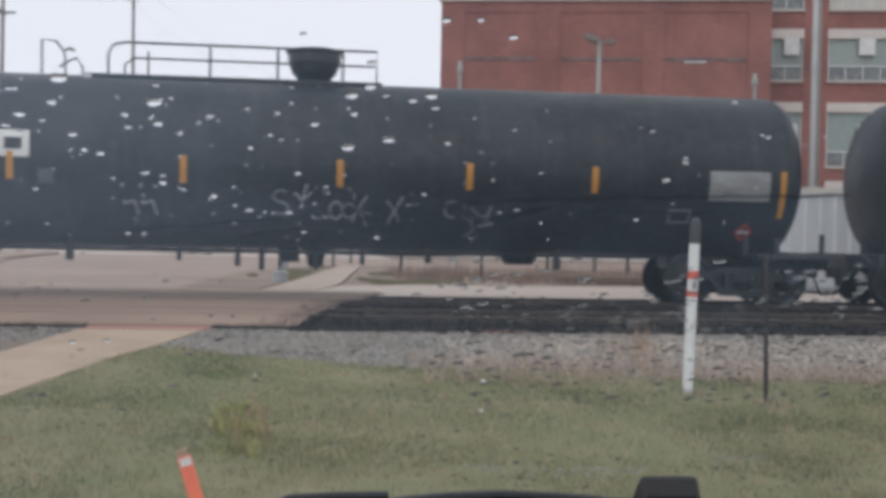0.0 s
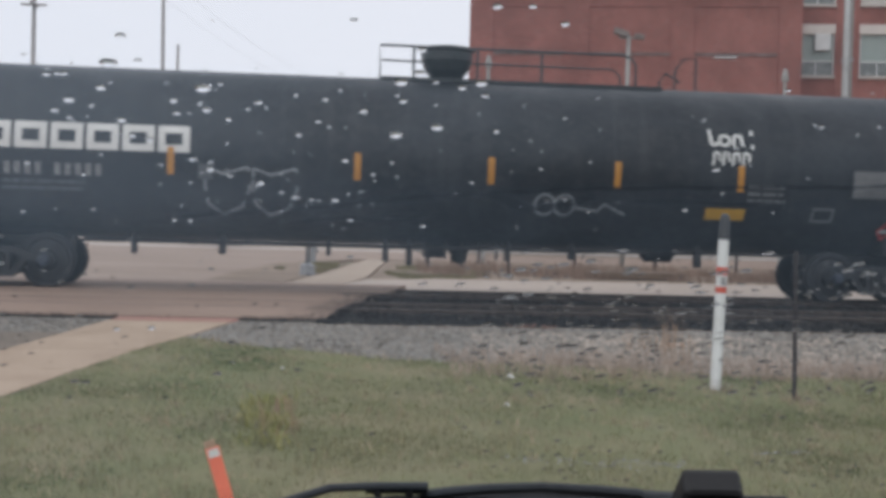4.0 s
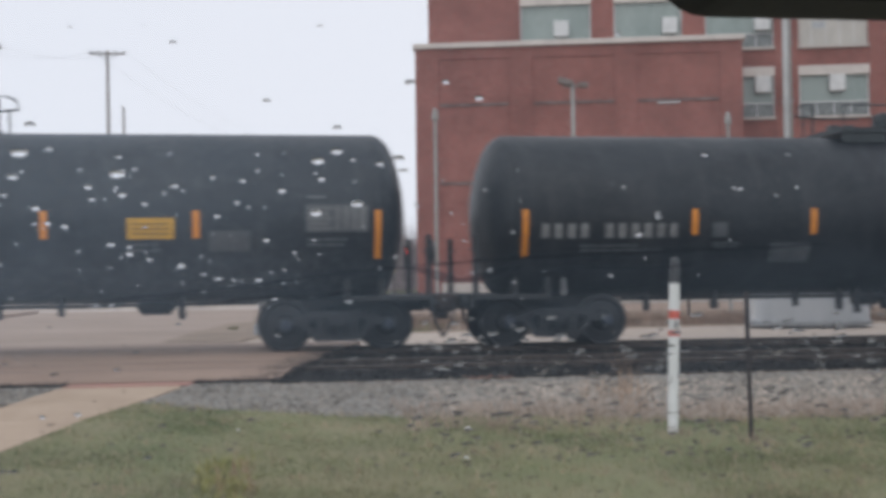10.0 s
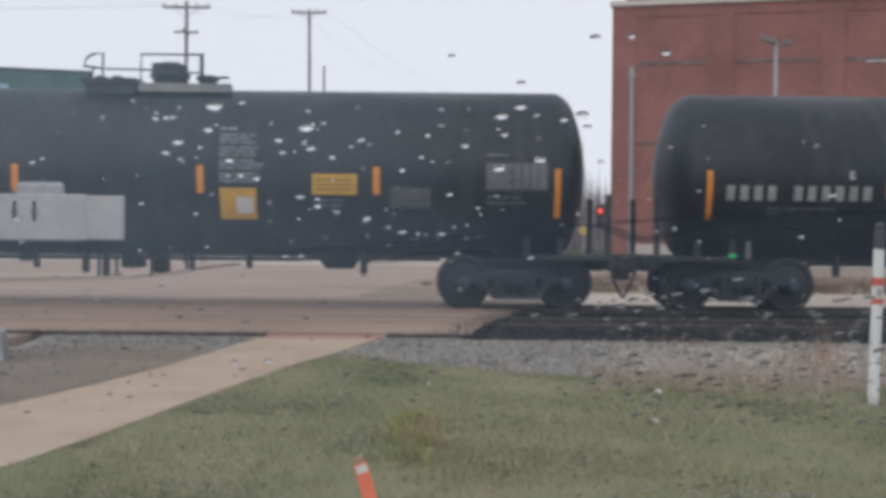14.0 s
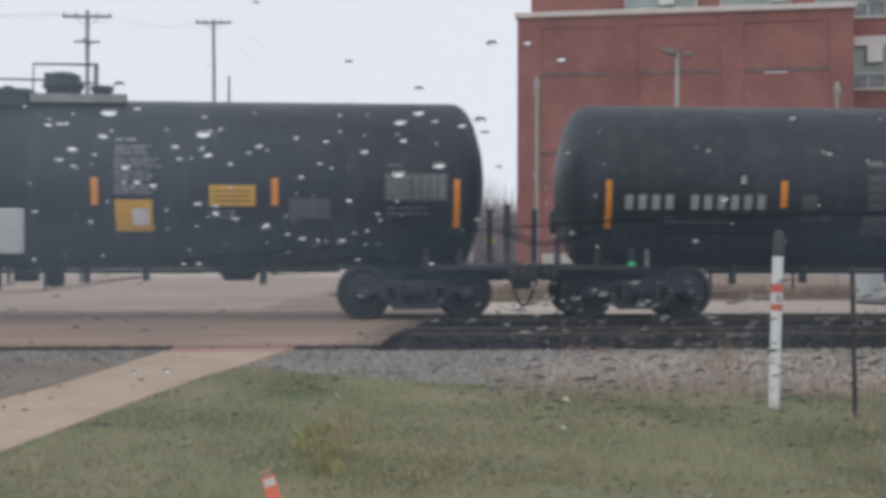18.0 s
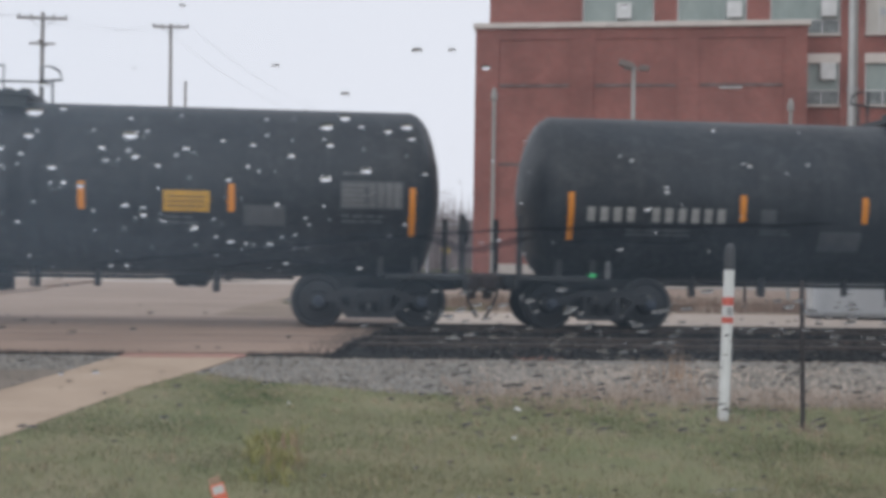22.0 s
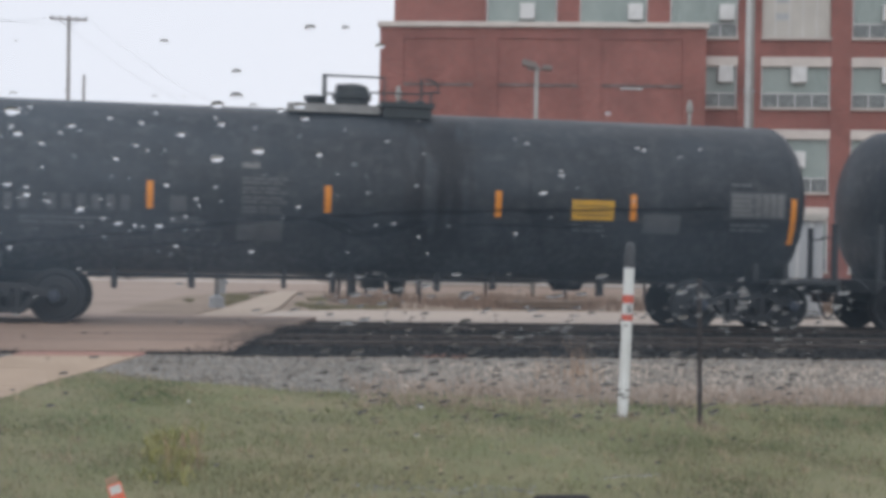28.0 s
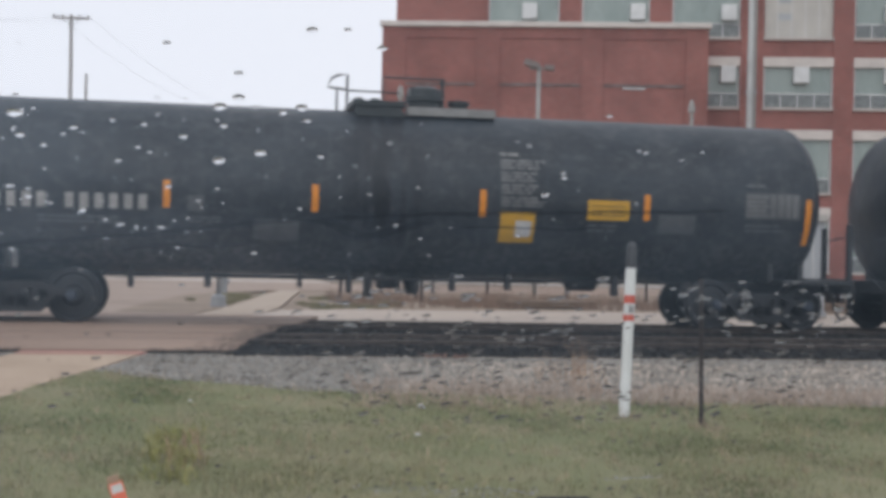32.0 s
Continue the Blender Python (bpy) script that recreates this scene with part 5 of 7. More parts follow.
def timber_stack(x, y, n, label):
    s = empty("timber_stack", pose(x, y, -0.1, 0, 0, 3))
    tagged(s, label, "timber stack", "stacks of sleepers")
    rng = random.Random(int(x * 10))
    for k in range(n):
        r, c = divmod(k, 4)
        part("timber", box(B(), -1.3 + rng.uniform(-0.1, 0.1), 1.3 + rng.uniform(-0.1, 0.1), c * 0.27 - 0.5, c * 0.27 - 0.27, r * 0.21, r * 0.21 + 0.19, 0.01), M["tie_old"], s)


M["tie_old"] = mat("old_brown_sleepers", (0.13, 0.09, 0.065), (0.2, 0.15, 0.11), 3, 0.9, 0, 0.2, 30, 0.4, (0.3, 3, 3))
for _i, (_px, _py) in enumerate(((9.4, 34.4), (17.5, 35.0))):
    timber_stack(_px, _py, 4, "low stack of old brown railway sleepers on the dirt lot")


def hydrant(x, y):
    h = empty("hydrant", pose(x, y, -0.115))
    tagged(h, "short pale hydrant standing on the corner island", "hydrant")
    part("barrel", lathe(B(), [(0, 0.14), (0.05, 0.14), (0.06, 0.1), (0.6, 0.1), (0.62, 0.15), (0.68, 0.15)], "z", 16), M["sign_back"], h, smooth=False)
    part("cap", lathe(B(), [(0.68, 0.2), (0.72, 0.19), (0.82, 0.08), (0.86, 0.03)], "z", 16), M["sign_back"], h)
    part("nozzle", lathe(B(), [(-0.18, 0.06), (0.18, 0.06)], "x", 12, (0, 0, 0.45)), M["sign_back"], h)


hydrant(0.6, 40.6)


def parked_car(x, y, turn, lit, label, tall=False):
    c = empty("car", pose(x, y, -0.05, 0, 0, turn))
    tagged(c, label, "car", "waiting cars")
    h = 1.75 if tall else 1.45
    prof = [(-2.2, 0.35), (-2.25, 0.7), (-2.1, 0.92), (-1.2, 1.02), (-0.55, h - 0.03), (0.2, h), (1.4, h - 0.05), (2.05, 1.05), (2.2, 0.9), (2.22, 0.4), (1.9, 0.25), (-1.9, 0.25)]
    bm = prism(B(), prof, -0.88, 0.88)
    bmesh.ops.bevel(bm, geom=list(bm.edges), offset=0.06, segments=2, affect="EDGES")
    part("body", bm, M["car_white"], c, smooth=False)
    part("windscreen", prism(B(), [(-1.13, 1.06), (-0.6, h - 0.1), (-0.62, h - 0.09), (-1.17, 1.06)], -0.74, 0.74), M["car_glass"], c)
    for s in (-0.885, 0.885):
        part("side_window", prism(B(), [(-1.0, 1.06), (-0.5, h - 0.12), (1.3, h - 0.14), (1.75, 1.06)], s - 0.01, s + 0.01), M["car_glass"], c)
    for x0 in (-1.4, 1.35):
        for s in (-0.8, 0.8):
            w = part("wheel", lathe(B(), [(s - 0.1, 0.26), (s - 0.1, 0.32), (s + 0.1, 0.32), (s + 0.1, 0.26)], "y", 20, (x0, 0, 0.32)), M["rubber"], c)
            part("rim", lathe(B(), [(s - 0.11, 0.2), (s + 0.11, 0.2)], "y", 16, (x0, 0, 0.32)), M["galv"], w)
    for s in (-0.62, 0.62):
        part("headlight", box(B(), -2.28, -2.16, s - 0.16, s + 0.16, 0.66, 0.82, 0.03), M["head_lamp"] if lit else M["galv"], c)
    part("grille", box(B(), -2.275, -2.2, -0.4, 0.4, 0.5, 0.75, 0.02), M["dark_metal"], c)
    part("bumper", box(B(), -2.33, -2.15, -0.85, 0.85, 0.3, 0.48, 0.04), M["car_white"], c)


_x = at_bearing(-3.2, 66)
parked_car(_x[0], _x[1], 62, True, "white car with lit headlights waiting beyond the crossing")
_x = at_bearing(-4.6, 76)
parked_car(_x[0], _x[1], 20, False, "white car standing beside the far street")


def bare_tree(x, y, height, seed):
    """A leafless tree: tapered trunk, forking limbs, a haze of twigs."""
    rng = random.Random(seed)
    t = empty("tree", pose(x, y, -0.1, 0, 0, rng.uniform(0, 360)))
    tagged(t, "bare grey winter tree in the distant wood", "tree", "distant bare trees")
    trunk, limbs, twigs = B(), B(), B()

    def grow(bm, p, d, length, r, level):
        end = p + d * length
        mid = p + d * length * 0.5 + Vector((rng.uniform(-1, 1), rng.uniform(-1, 1), 0)) * length * 0.05
        target = trunk if level == 0 else limbs if level < 3 else twigs
        tube(target, [p, mid, end], r, 6 if level == 0 else 4 if level < 3 else 3, False, r * 0.55)
        if level >= 4:
            return
        for i in range(4 if level < 2 else 5):
            a = rng.uniform(0, math.tau)
            up = rng.uniform(0.35, 0.95)
            nd = (d * up + Vector((math.cos(a), math.sin(a), rng.uniform(-0.05, 0.35))) * (1.1 - up * 0.6)).normalized()
            q = p.lerp(end, rng.uniform(0.55, 1.0) if level else rng.uniform(0.6, 1.0))
            grow(bm, q, nd, length * rng.uniform(0.5, 0.68), max(r * 0.5, 0.018), level + 1)

    grow(None, Vector((0, 0, 0)), Vector((rng.uniform(-0.05, 0.05), rng.uniform(-0.05, 0.05), 1)).normalized(), height * 0.42, height * 0.022, 0)
    part("trunk", trunk, M["bark"], t)
    part("limbs", limbs, M["bark"], t)
    part("crown", twigs, M["twigs"], t)
    return t


_r = random.Random(21)
_kinds = [bare_tree(*at_bearing(-9.0 + 0.8 * k, 118), 8.0 + 0.6 * k, 50 + k) for k in range(4)]
for k in range(120):
    az = -20 + k * 0.265 + _r.uniform(-0.3, 0.3)
    d = _r.uniform(104, 150)
    px, py = at_bearing(az, d)
    sc = _r.uniform(0.8, 1.2) * d / 120 * (1.0 if az < 3.6 else 0.62)
    o = copy_thing(_kinds[k % 4], pose(px, py, -0.1, 0, 0, _r.uniform(0, 360)))
    o.scale = (sc, sc, sc)


def grass_bank():
    """Low green bank in front of the wood."""
    bm = B()
    xs, prof = np.arange(-70, 6, 5.0), ((93, -0.06), (97, 0.5), (101, 1.25), (106, 1.6), (160, 1.7))
    grid = [[bm.verts.new((x, y, z * (1 + 0.25 * noise.noise((x * 0.05, y * 0.05, 1))))) for x in xs] for y, z in prof]
    for a, b in zip(grid, grid[1:]):
        for i in range(len(xs) - 1):
            bm.faces.new((a[i], a[i + 1], b[i + 1], b[i]))
    tagged(part("grass_bank", bm, M["bank"], smooth=True), "low green grass bank before the distant wood", "bank", kind="structure")


M["bank"] = mat("far_green_grass", (0.13, 0.16, 0.065), (0.2, 0.2, 0.1), 0.15, 0.95, 0, 0.2, 3, 0.3)
grass_bank()


def scrub():
    rng = np.random.default_rng(8)
    v, f = [], []
    for k in range(75000):
        az = rng.uniform(-24, 12)
        d = rng.uniform(98, 160)
        x, y = at_bearing(az, d)
        h = rng.uniform(1.0, 9.0) * rng.uniform(0.45, 1) * (0.85 + 0.3 * noise.noise((az * 0.7, 2, 2)))
        w = 0.045
        lx, ly = rng.normal(0, 0.5), rng.normal(0, 0.5)
        i = len(v)
        v += [(x - w, y, 0.4), (x + w, y, 0.4), (x + lx, y + ly, h)]
        f.append((i, i + 1, i + 2))
    tagged(from_arrays("scrub", v, f, M["scrub"]), "brown leafless scrub along the distant wood", "scrub", kind="stuff")


scrub()


# ---------- near the camera, outside ----------
def marker_post():
    p = empty("marker_post", pose(4.066, 11.93, -0.4, 0, 1.6, 0))
    tagged(p, "white buried-line marker post with two red bands", "marker post")
    part("shaft", lathe(B(), [(0, 0.052), (1.565, 0.052)], "z", 16), M["post_white"], p, smooth=False)
    part("cap", lathe(B(), [(1.565, 0.054), (1.61, 0.054), (1.73, 0.052), (1.79, 0.045), (1.82, 0.02)], "z", 16), M["dark_metal"], p, "dark domed cap")
    for z0, z1 in ((1.22, 1.3), (1.05, 1.11)):
        part("band", lathe(B(), [(z0, 0.0535), (z1, 0.0535)], "z", 16), M["post_red"], p, "red warning band")
    part("label", box(B(), -0.03, 0.03, -0.0555, -0.045, 1.125, 1.205), M["white_decal"], p)
    for z in (1.135, 1.16, 1.185):
        part("print_bar", box(B(), -0.02, 0.02, -0.0565, -0.0555, z, z + 0.01), M["dark_metal"], p)


marker_post()


def dark_post():
    p = empty("fence_post", pose(4.655, 11.4, -0.42, 0, -1.2, 0))
    tagged(p, "thin rusty dark steel fence post in the grass", "fence post")
    bm = B()
    box(bm, -0.022, 0.022, -0.004, 0.004, 0, 1.5)
    box(bm, -0.004, 0.004, -0.03, -0.004, 0, 1.48)
    part("shaft", bm, M["dark_post"], p)
    for i in range(9):
        part("lug", box(B(), -0.01, 0.01, -0.038, -0.03, 0.3 + i * 0.12, 0.32 + i * 0.12), M["dark_post"], p)


dark_post()


def survey_stake():
    p = empty("survey_stake", pose(-0.34, 7.78, -0.6, 0, -17, 8))
    tagged(p, "fluorescent orange survey stake leaning in the grass", "survey stake")
    part("lath", box(B(), -0.042, 0.042, -0.006, 0.006, 0, 0.475, 0.003), M["flag_orange"], p)
    part("label", box(B(), -0.032, 0.034, -0.009, -0.0062, 0.415, 0.465), M["paper"], p, "torn white label")
    part("frayed_tip", box(B(), -0.04, 0.028, -0.008, 0.008, 0.475, 0.52, 0.004), M["rust_weed"], p, "frayed brown tip")


survey_stake()


def litter(x, y, s, seed):
    rng = random.Random(seed)
    bm = B()
    n = 7
    ring = [bm.verts.new((s * math.cos(k * math.tau / n) * rng.uniform(0.6, 1.1), s * math.sin(k * math.tau / n) * rng.uniform(0.6, 1.1), rng.uniform(0, s * 0.8))) for k in range(n)]
    c = bm.verts.new((0, 0, s * 0.9))
    b = bm.verts.new((0, 0, s * 0.1))
    for k in range(n):
        bm.faces.new((ring[k], ring[(k + 1) % n], c))
        bm.faces.new((ring[(k + 1) % n], ring[k], b))
    o = part("litter", bm, M["paper"])
    o.location = (x, y, ground_z(x, y) + 0.07)
    tagged(o, "crumpled scrap of white paper on the lawn", "litter", "scraps of litter")


litter(1.83, 10.76, 0.035, 1)
litter(2.11, 12.25, 0.045, 2)
litter(-0.1, 12.6, 0.03, 4)


# ---------- the train ----------
TR, TZ = 1.5, 2.36          # tank radius and axis height
TRACK_Y = 23.2


def skin(z, lift=0.006):
    """Depth of the tank's near side at a height."""
    return -math.sqrt(max((TR + lift) ** 2 - (z - TZ) ** 2, 0.0))


def patch(bm, x0, x1, z0, z1, lift=0.008, n=4, shear=0.0):
    """A thin plate that hugs the tank's near side."""
    rows = []
    for i in range(n + 1):
        z = z0 + (z1 - z0) * i / n
        dx = shear * (z - z0)
        rows.append([bm.verts.new((x + dx, skin(z, l), z)) for x, l in ((x0, lift), (x1, lift), (x1, 0.0), (x0, 0.0))])
    for a, b in zip(rows, rows[1:]):
        for k in range(4):
            bm.faces.new((a[k], a[(k + 1) % 4], b[(k + 1) % 4], b[k]))
    bm.faces.new(rows[0][::-1])
    bm.faces.new(rows[-1])
    bmesh.ops.recalc_face_normals(bm, faces=bm.faces)
    return bm


def ring_patch(bm, x0, x1, z0, z1, t, lift=0.008):
    patch(bm, x0, x0 + t, z0, z1, lift)
    patch(bm, x1 - t, x1, z0, z1, lift)
    patch(bm, x0 + t, x1 - t, z1 - t, z1, lift, 2)
    patch(bm, x0 + t, x1 - t, z0, z0 + t, lift, 2)
    return bm


def stroke(bm, pts, w, lift=0.007):
    """A spray-paint line on the tank's near side."""
    for (xa, za), (xb, zb) in zip(pts, pts[1:]):
        dx, dz = xb - xa, zb - za
        d = math.hypot(dx, dz) or 1
        ox, oz = -dz / d * w / 2, dx / d * w / 2
        q = [(xa + ox, za + oz), (xb + ox, zb + oz), (xb - ox, zb - oz), (xa - ox, za - oz)]
        bm.faces.new([bm.verts.new((x, skin(z, lift), z)) for x, z in q])
    return bm


def wheelset_mesh():
    bm = B()
    for s in (-1, 1):
        yy = s * 0.72
        prof = [(-0.09, 0.06), (-0.09, 0.14), (-0.03, 0.19), (-0.02, 0.35), (-0.065, 0.385), (-0.07, 0.44), (-0.055, 0.457), (0.045, 0.46), (0.05, 0.485), (0.075, 0.485), (0.075, 0.40), (0.05, 0.36), (0.03, 0.18), (0.06, 0.14)]
        prof = [(yy - s * a, r) for a, r in prof]
        lathe(bm, prof if s < 0 else prof, "y", 28)
    tube(bm, [(0, -1.0, 0), (0, 1.0, 0)], 0.085, 12)
    tube(bm, [(0.2, -0.78, 0.1), (0.26, -0.775, 0.13)], 0.02, 5)
    return mesh_of(bm, M["steel"])


WHEELS = wheelset_mesh()
SPINS = []


def side_frame_mesh():
    """Cast side frame: arched top, pedestals, columns and a dropped spring seat."""
    bm = B()
    prism(bm, [(-1.08, 0.44), (-1.04, 0.57), (-0.72, 0.58), (-0.42, 0.69), (0.42, 0.69), (0.72, 0.58), (1.04, 0.57), (1.08, 0.44), (1.0, 0.38), (0.8, 0.44), (0.62, 0.47), (0.4, 0.58), (-0.4, 0.58), (-0.62, 0.47), (-0.8, 0.44), (-1.0, 0.38)], -0.07, 0.07)
    prism(bm, [(-0.66, 0.5), (-0.4, 0.17), (0.4, 0.17), (0.66, 0.5), (0.56, 0.52), (0.34, 0.27), (-0.34, 0.27), (-0.56, 0.52)], -0.065, 0.065)
    for x in (-0.3, 0.3):
        prism(bm, [(x - 0.045, 0.25), (x + 0.045, 0.25), (x + 0.045, 0.62), (x - 0.045, 0.62)], -0.06, 0.06)
    return mesh_of(bm, M["steel"])


SIDE = side_frame_mesh()


def spring_mesh():
    bm = B()
    for dx in (-0.2, 0.0, 0.2):
        for k in range(5):
            lathe(bm, [(0.27 + k * 0.055, 0.07), (0.3 + k * 0.055, 0.07)], "z", 10, (dx, 0, 0))
    return mesh_of(bm, M["steel"])


SPRING = spring_mesh()


def cap_mesh():
    return mesh_of(lathe(B(), [(-0.08, 0.05), (-0.07, 0.09), (0.0, 0.1), (0.05, 0.1)], "y", 14), M["cap"])


M["pale_edge"] = mat("pale_platform_paint", (0.27, 0.27, 0.265), (0.16, 0.16, 0.157), 2.5, 0.6, 0, 0, 60, 0.4)
M["cap"] = mat("blue_black_bearing_cap", (0.02, 0.028, 0.045), (0.035, 0.045, 0.065), 6, 0.45, 0.1, 0.05)
CAP = cap_mesh()


def child(name, mesh, parent, m):
    o = new(name, mesh)
    o.parent = parent
    o.matrix_basis = m
    return o


def truck(car, x):
    bm = B()
    box(bm, -0.2, 0.2, -1.05, 1.05, 0.42, 0.68, 0.03)
    box(bm, -0.28, 0.28, -0.3, 0.3, 0.66, 0.8, 0.02)
    t = part("truck", bm, M["steel"], car, "two-axle cast steel truck")
    t.location = (x, 0, 0)
    for s in (-1, 1):
        child("side_frame", SIDE, t, pose(0, s * 1.0, 0))
        child("spring_nest", SPRING, t, pose(0, s * 1.02, 0))
        for dx in (-0.89, 0.89):
            child("bearing_cap", CAP, t, pose(dx, s * 1.09, 0.46, 0, 0, 0 if s < 0 else 180))
    for dx in (-0.89, 0.89):
        w = child("wheelset", WHEELS, t, pose(dx, 0, 0.457))
        SPINS.append((w, dx))
    bm = B()
    for dx in (-0.38, 0.38):
        box(bm, dx - 0.04, dx + 0.04, -0.85, 0.85, 0.32, 0.42, 0.01)
    part("brake_beam", bm, M["steel"], t)
    # plain boxes added to close the light gaps between the wheels
    bm = B()
    box(bm, -0.5, 0.5, -0.62, 0.62, 0.24, 0.4, 0.02)
    for s in (-0.5, 0.5):
        box(bm, -0.42, 0.42, s - 0.05, s + 0.05, 0.2, 0.62, 0.02)
    part("brake_rigging", bm, M["steel"], t, "plain dark boxes filling in for brake levers and rods")
    return t


M["coupler"] = mat("brown_coupler_steel", (0.03, 0.02, 0.018), (0.055, 0.036, 0.03), 6, 0.75, 0.1, 0.1, 80)


def coupler(car, x, s):
    """Coupler, its yoke and hose at the end that points along s."""
    bm = B()
    box(bm, min(x, x + s * 0.75), max(x, x + s * 0.75), -0.14, 0.14, 0.68, 0.92, 0.03)
    box(bm, min(x + s * 0.6, x + s * 0.98), max(x + s * 0.6, x + s * 0.98), -0.2 + 0.05 * s, 0.2 + 0.05 * s, 0.63, 0.97, 0.08)
    box(bm, min(x + s * 0.7, x + s * 0.86), max(x + s * 0.7, x + s * 0.86), -0.1, 0.1, 0.5, 0.66, 0.03)
    part("coupler", bm, M["coupler"], car, "rust-brown knuckle coupler")
    part("air_hose", tube(B(), [(x + s * 0.62, -0.25, 0.8), (x + s * 0.63, -0.3, 0.68), (x + s * 0.68, -0.32, 0.5), (x + s * 0.75, -0.3, 0.34), (x + s * 0.82, -0.29, 0.22), (x + s * 0.88, -0.28, 0.19)], 0.026, 8), M["rubber"], car, "hanging black air hose")
    part("lift_lever", tube(B(), [(x + s * 0.55, 0.0, 0.95), (x + s * 0.55, -0.9, 0.95), (x + s * 0.6, -1.3, 0.8)], 0.016, 6), M["steel"], car)


def end_deck(car, x, s, brake, plain=False):
    """End platform with its posts, at the tank's end that points along s."""
    def span(a, b):
        return min(x + s * a, x + s * b), max(x + s * a, x + s * b)

    bm = B()
    box(bm, *span(-0.9, 0.5), -1.45, 1.45, 0.86, 0.95, 0.01)
    box(bm, *span(0.44, 0.52), -1.45, 1.45, 0.72, 0.97, 0.01)
    part("end_platform", bm, M["tank_grime"], car, "grimy end platform")
    part("stub_sill", box(B(), *span(-2.2, 0.5), -0.3, 0.3, 0.66, 0.95, 0.02), M["steel"], car)
    for yy in (-1.38, 1.38):
        if plain:
            part("corner_post", box(B(), *span(0.3, 0.36), yy - 0.03, yy + 0.03, 0.95, 1.32), M["steel"], car)
            continue
        part("end_post", box(B(), *span(0.38, 0.48), yy - 0.05, yy + 0.05, 0.95, 2.0, 0.01), M["steel"], car, "flat dark end post")
        part("grab_iron", tube(B(), [(x + s * 0.43, yy, 1.75), (x + s * 0.43, yy * 0.6, 1.75)], 0.016, 6), M["steel"], car)
    if brake and not plain:
        w = part("brake_wheel", lathe(B(), [(-0.045, 0.15), (-0.035, 0.2), (-0.01, 0.215), (0.025, 0.21), (0.04, 0.17)], "x", 20, (x + s * 0.5, -1.3, 1.7)), M["steel"], car, "hand brake wheel seen edge-on")
        part("spindle", tube(B(), [(x + s * 0.36, -1.3, 1.7), (x + s * 0.55, -1.3, 1.7)], 0.03, 8), M["steel"], w)
    for v in (-0.95, -0.35):
        bm = B()
        xx = x + s * v
        prism(bm, [(xx - 0.05, 0.9), (xx + 0.05, 0.9), (xx + 0.05, 1.24), (xx - 0.05, 1.24)], -1.02, 1.02)
        part("saddle", bm, M["tank_grime"], car)


def top_gear(car, mid, flip):
    """Ladder loops, platform, rails and manway on top of a short tank."""
    k = -1 if flip else 1
    X = lambda v: mid + k * (v - (7.29 if flip else 7.62))
    zt = TZ + TR
    bm = B()
    y = 0.55
    tube(bm, [(X(6.61), y, zt - 0.1), (X(6.61), y, zt + 0.74), (X(6.44), y, zt + 0.73), (X(6.31), y, zt + 0.66), (X(6.25), y, zt + 0.5), (X(6.61), y, zt + 0.46)], 0.024, 6)
    tube(bm, [(X(6.42), y, zt + 0.48), (X(6.42), y, zt - 0.1)], 0.022, 6)
    part("ladder_loops", bm, M["dome"], car, "squared grab loops at the ladder head")
    bm = B()
    y = 0.62
    tube(bm, [(X(7.3), y, zt - 0.05), (X(7.3), y, zt + 0.74), (X(8.42), y, zt + 0.74)], 0.022, 6)
    tube(bm, [(X(8.43), y, zt - 0.1), (X(8.43), y, zt + 0.76)], 0.04, 8)
    tube(bm, [(X(6.64), y, zt + 0.46), (X(7.6), y, zt + 0.45)], 0.018, 6)
    tube(bm, [(X(8.1), y, zt + 0.4), (X(8.43), y, zt + 0.4)], 0.018, 6)
    part("top_railing", bm, M["dome"], car)
    bm = B()
    a, b = sorted((X(6.57), X(7.54)))
    box(bm, a, b, -0.75, 0.75, zt + 0.04, zt + 0.13)
    box(bm, a + 0.05, b - 0.05, -0.7, -0.66, zt - 0.15, zt + 0.04)
    for v in (6.75, 7.05):
        box(bm, X(v) - 0.08, X(v) + 0.08, -0.2, 0.1, zt + 0.13, zt + 0.24, 0.02)
    part("platform", bm, M["dome"], car, "dark grated platform")
    a, b = sorted((X(7.56), X(9.18)))
    bm = B()
    box(bm, a, b, -0.7, -0.45, zt - 0.1, zt + 0.05)
    box(bm, a, b, 0.45, 0.7, zt - 0.1, zt + 0.05)
    part("deck_edge", bm, M["pale_edge"], car, "pale platform edge")
    bm = B()
    cx = X(7.98)
    lathe(bm, [(zt - 0.08, 0.3), (zt + 0.2, 0.31), (zt + 0.22, 0.36), (zt + 0.3, 0.36), (zt + 0.31, 0.31), (zt + 0.45, 0.3), (zt + 0.5, 0.18)], "z", 24, (cx, 0, 0))
    box(bm, cx - 0.3, cx - 0.12, -0.2, 0.2, zt + 0.3, zt + 0.48, 0.03)
    m = part("manway", bm, M["dome"], car, "dark round manway housing")
    for i in range(10):
        an = i * math.tau / 10
        part("bolt", box(B(), cx + 0.33 * math.cos(an) - 0.02, cx + 0.33 * math.cos(an) + 0.02, 0.33 * math.sin(an) - 0.02, 0.33 * math.sin(an) + 0.02, zt + 0.3, zt + 0.34), M["dome"], m)
    part("valve", lathe(B(), [(zt - 0.05, 0.16), (zt + 0.18, 0.17), (zt + 0.2, 0.21), (zt + 0.27, 0.21), (zt + 0.29, 0.06)], "z", 14, (X(8.64), 0.1, 0)), M["dome"], car, "relief valve")


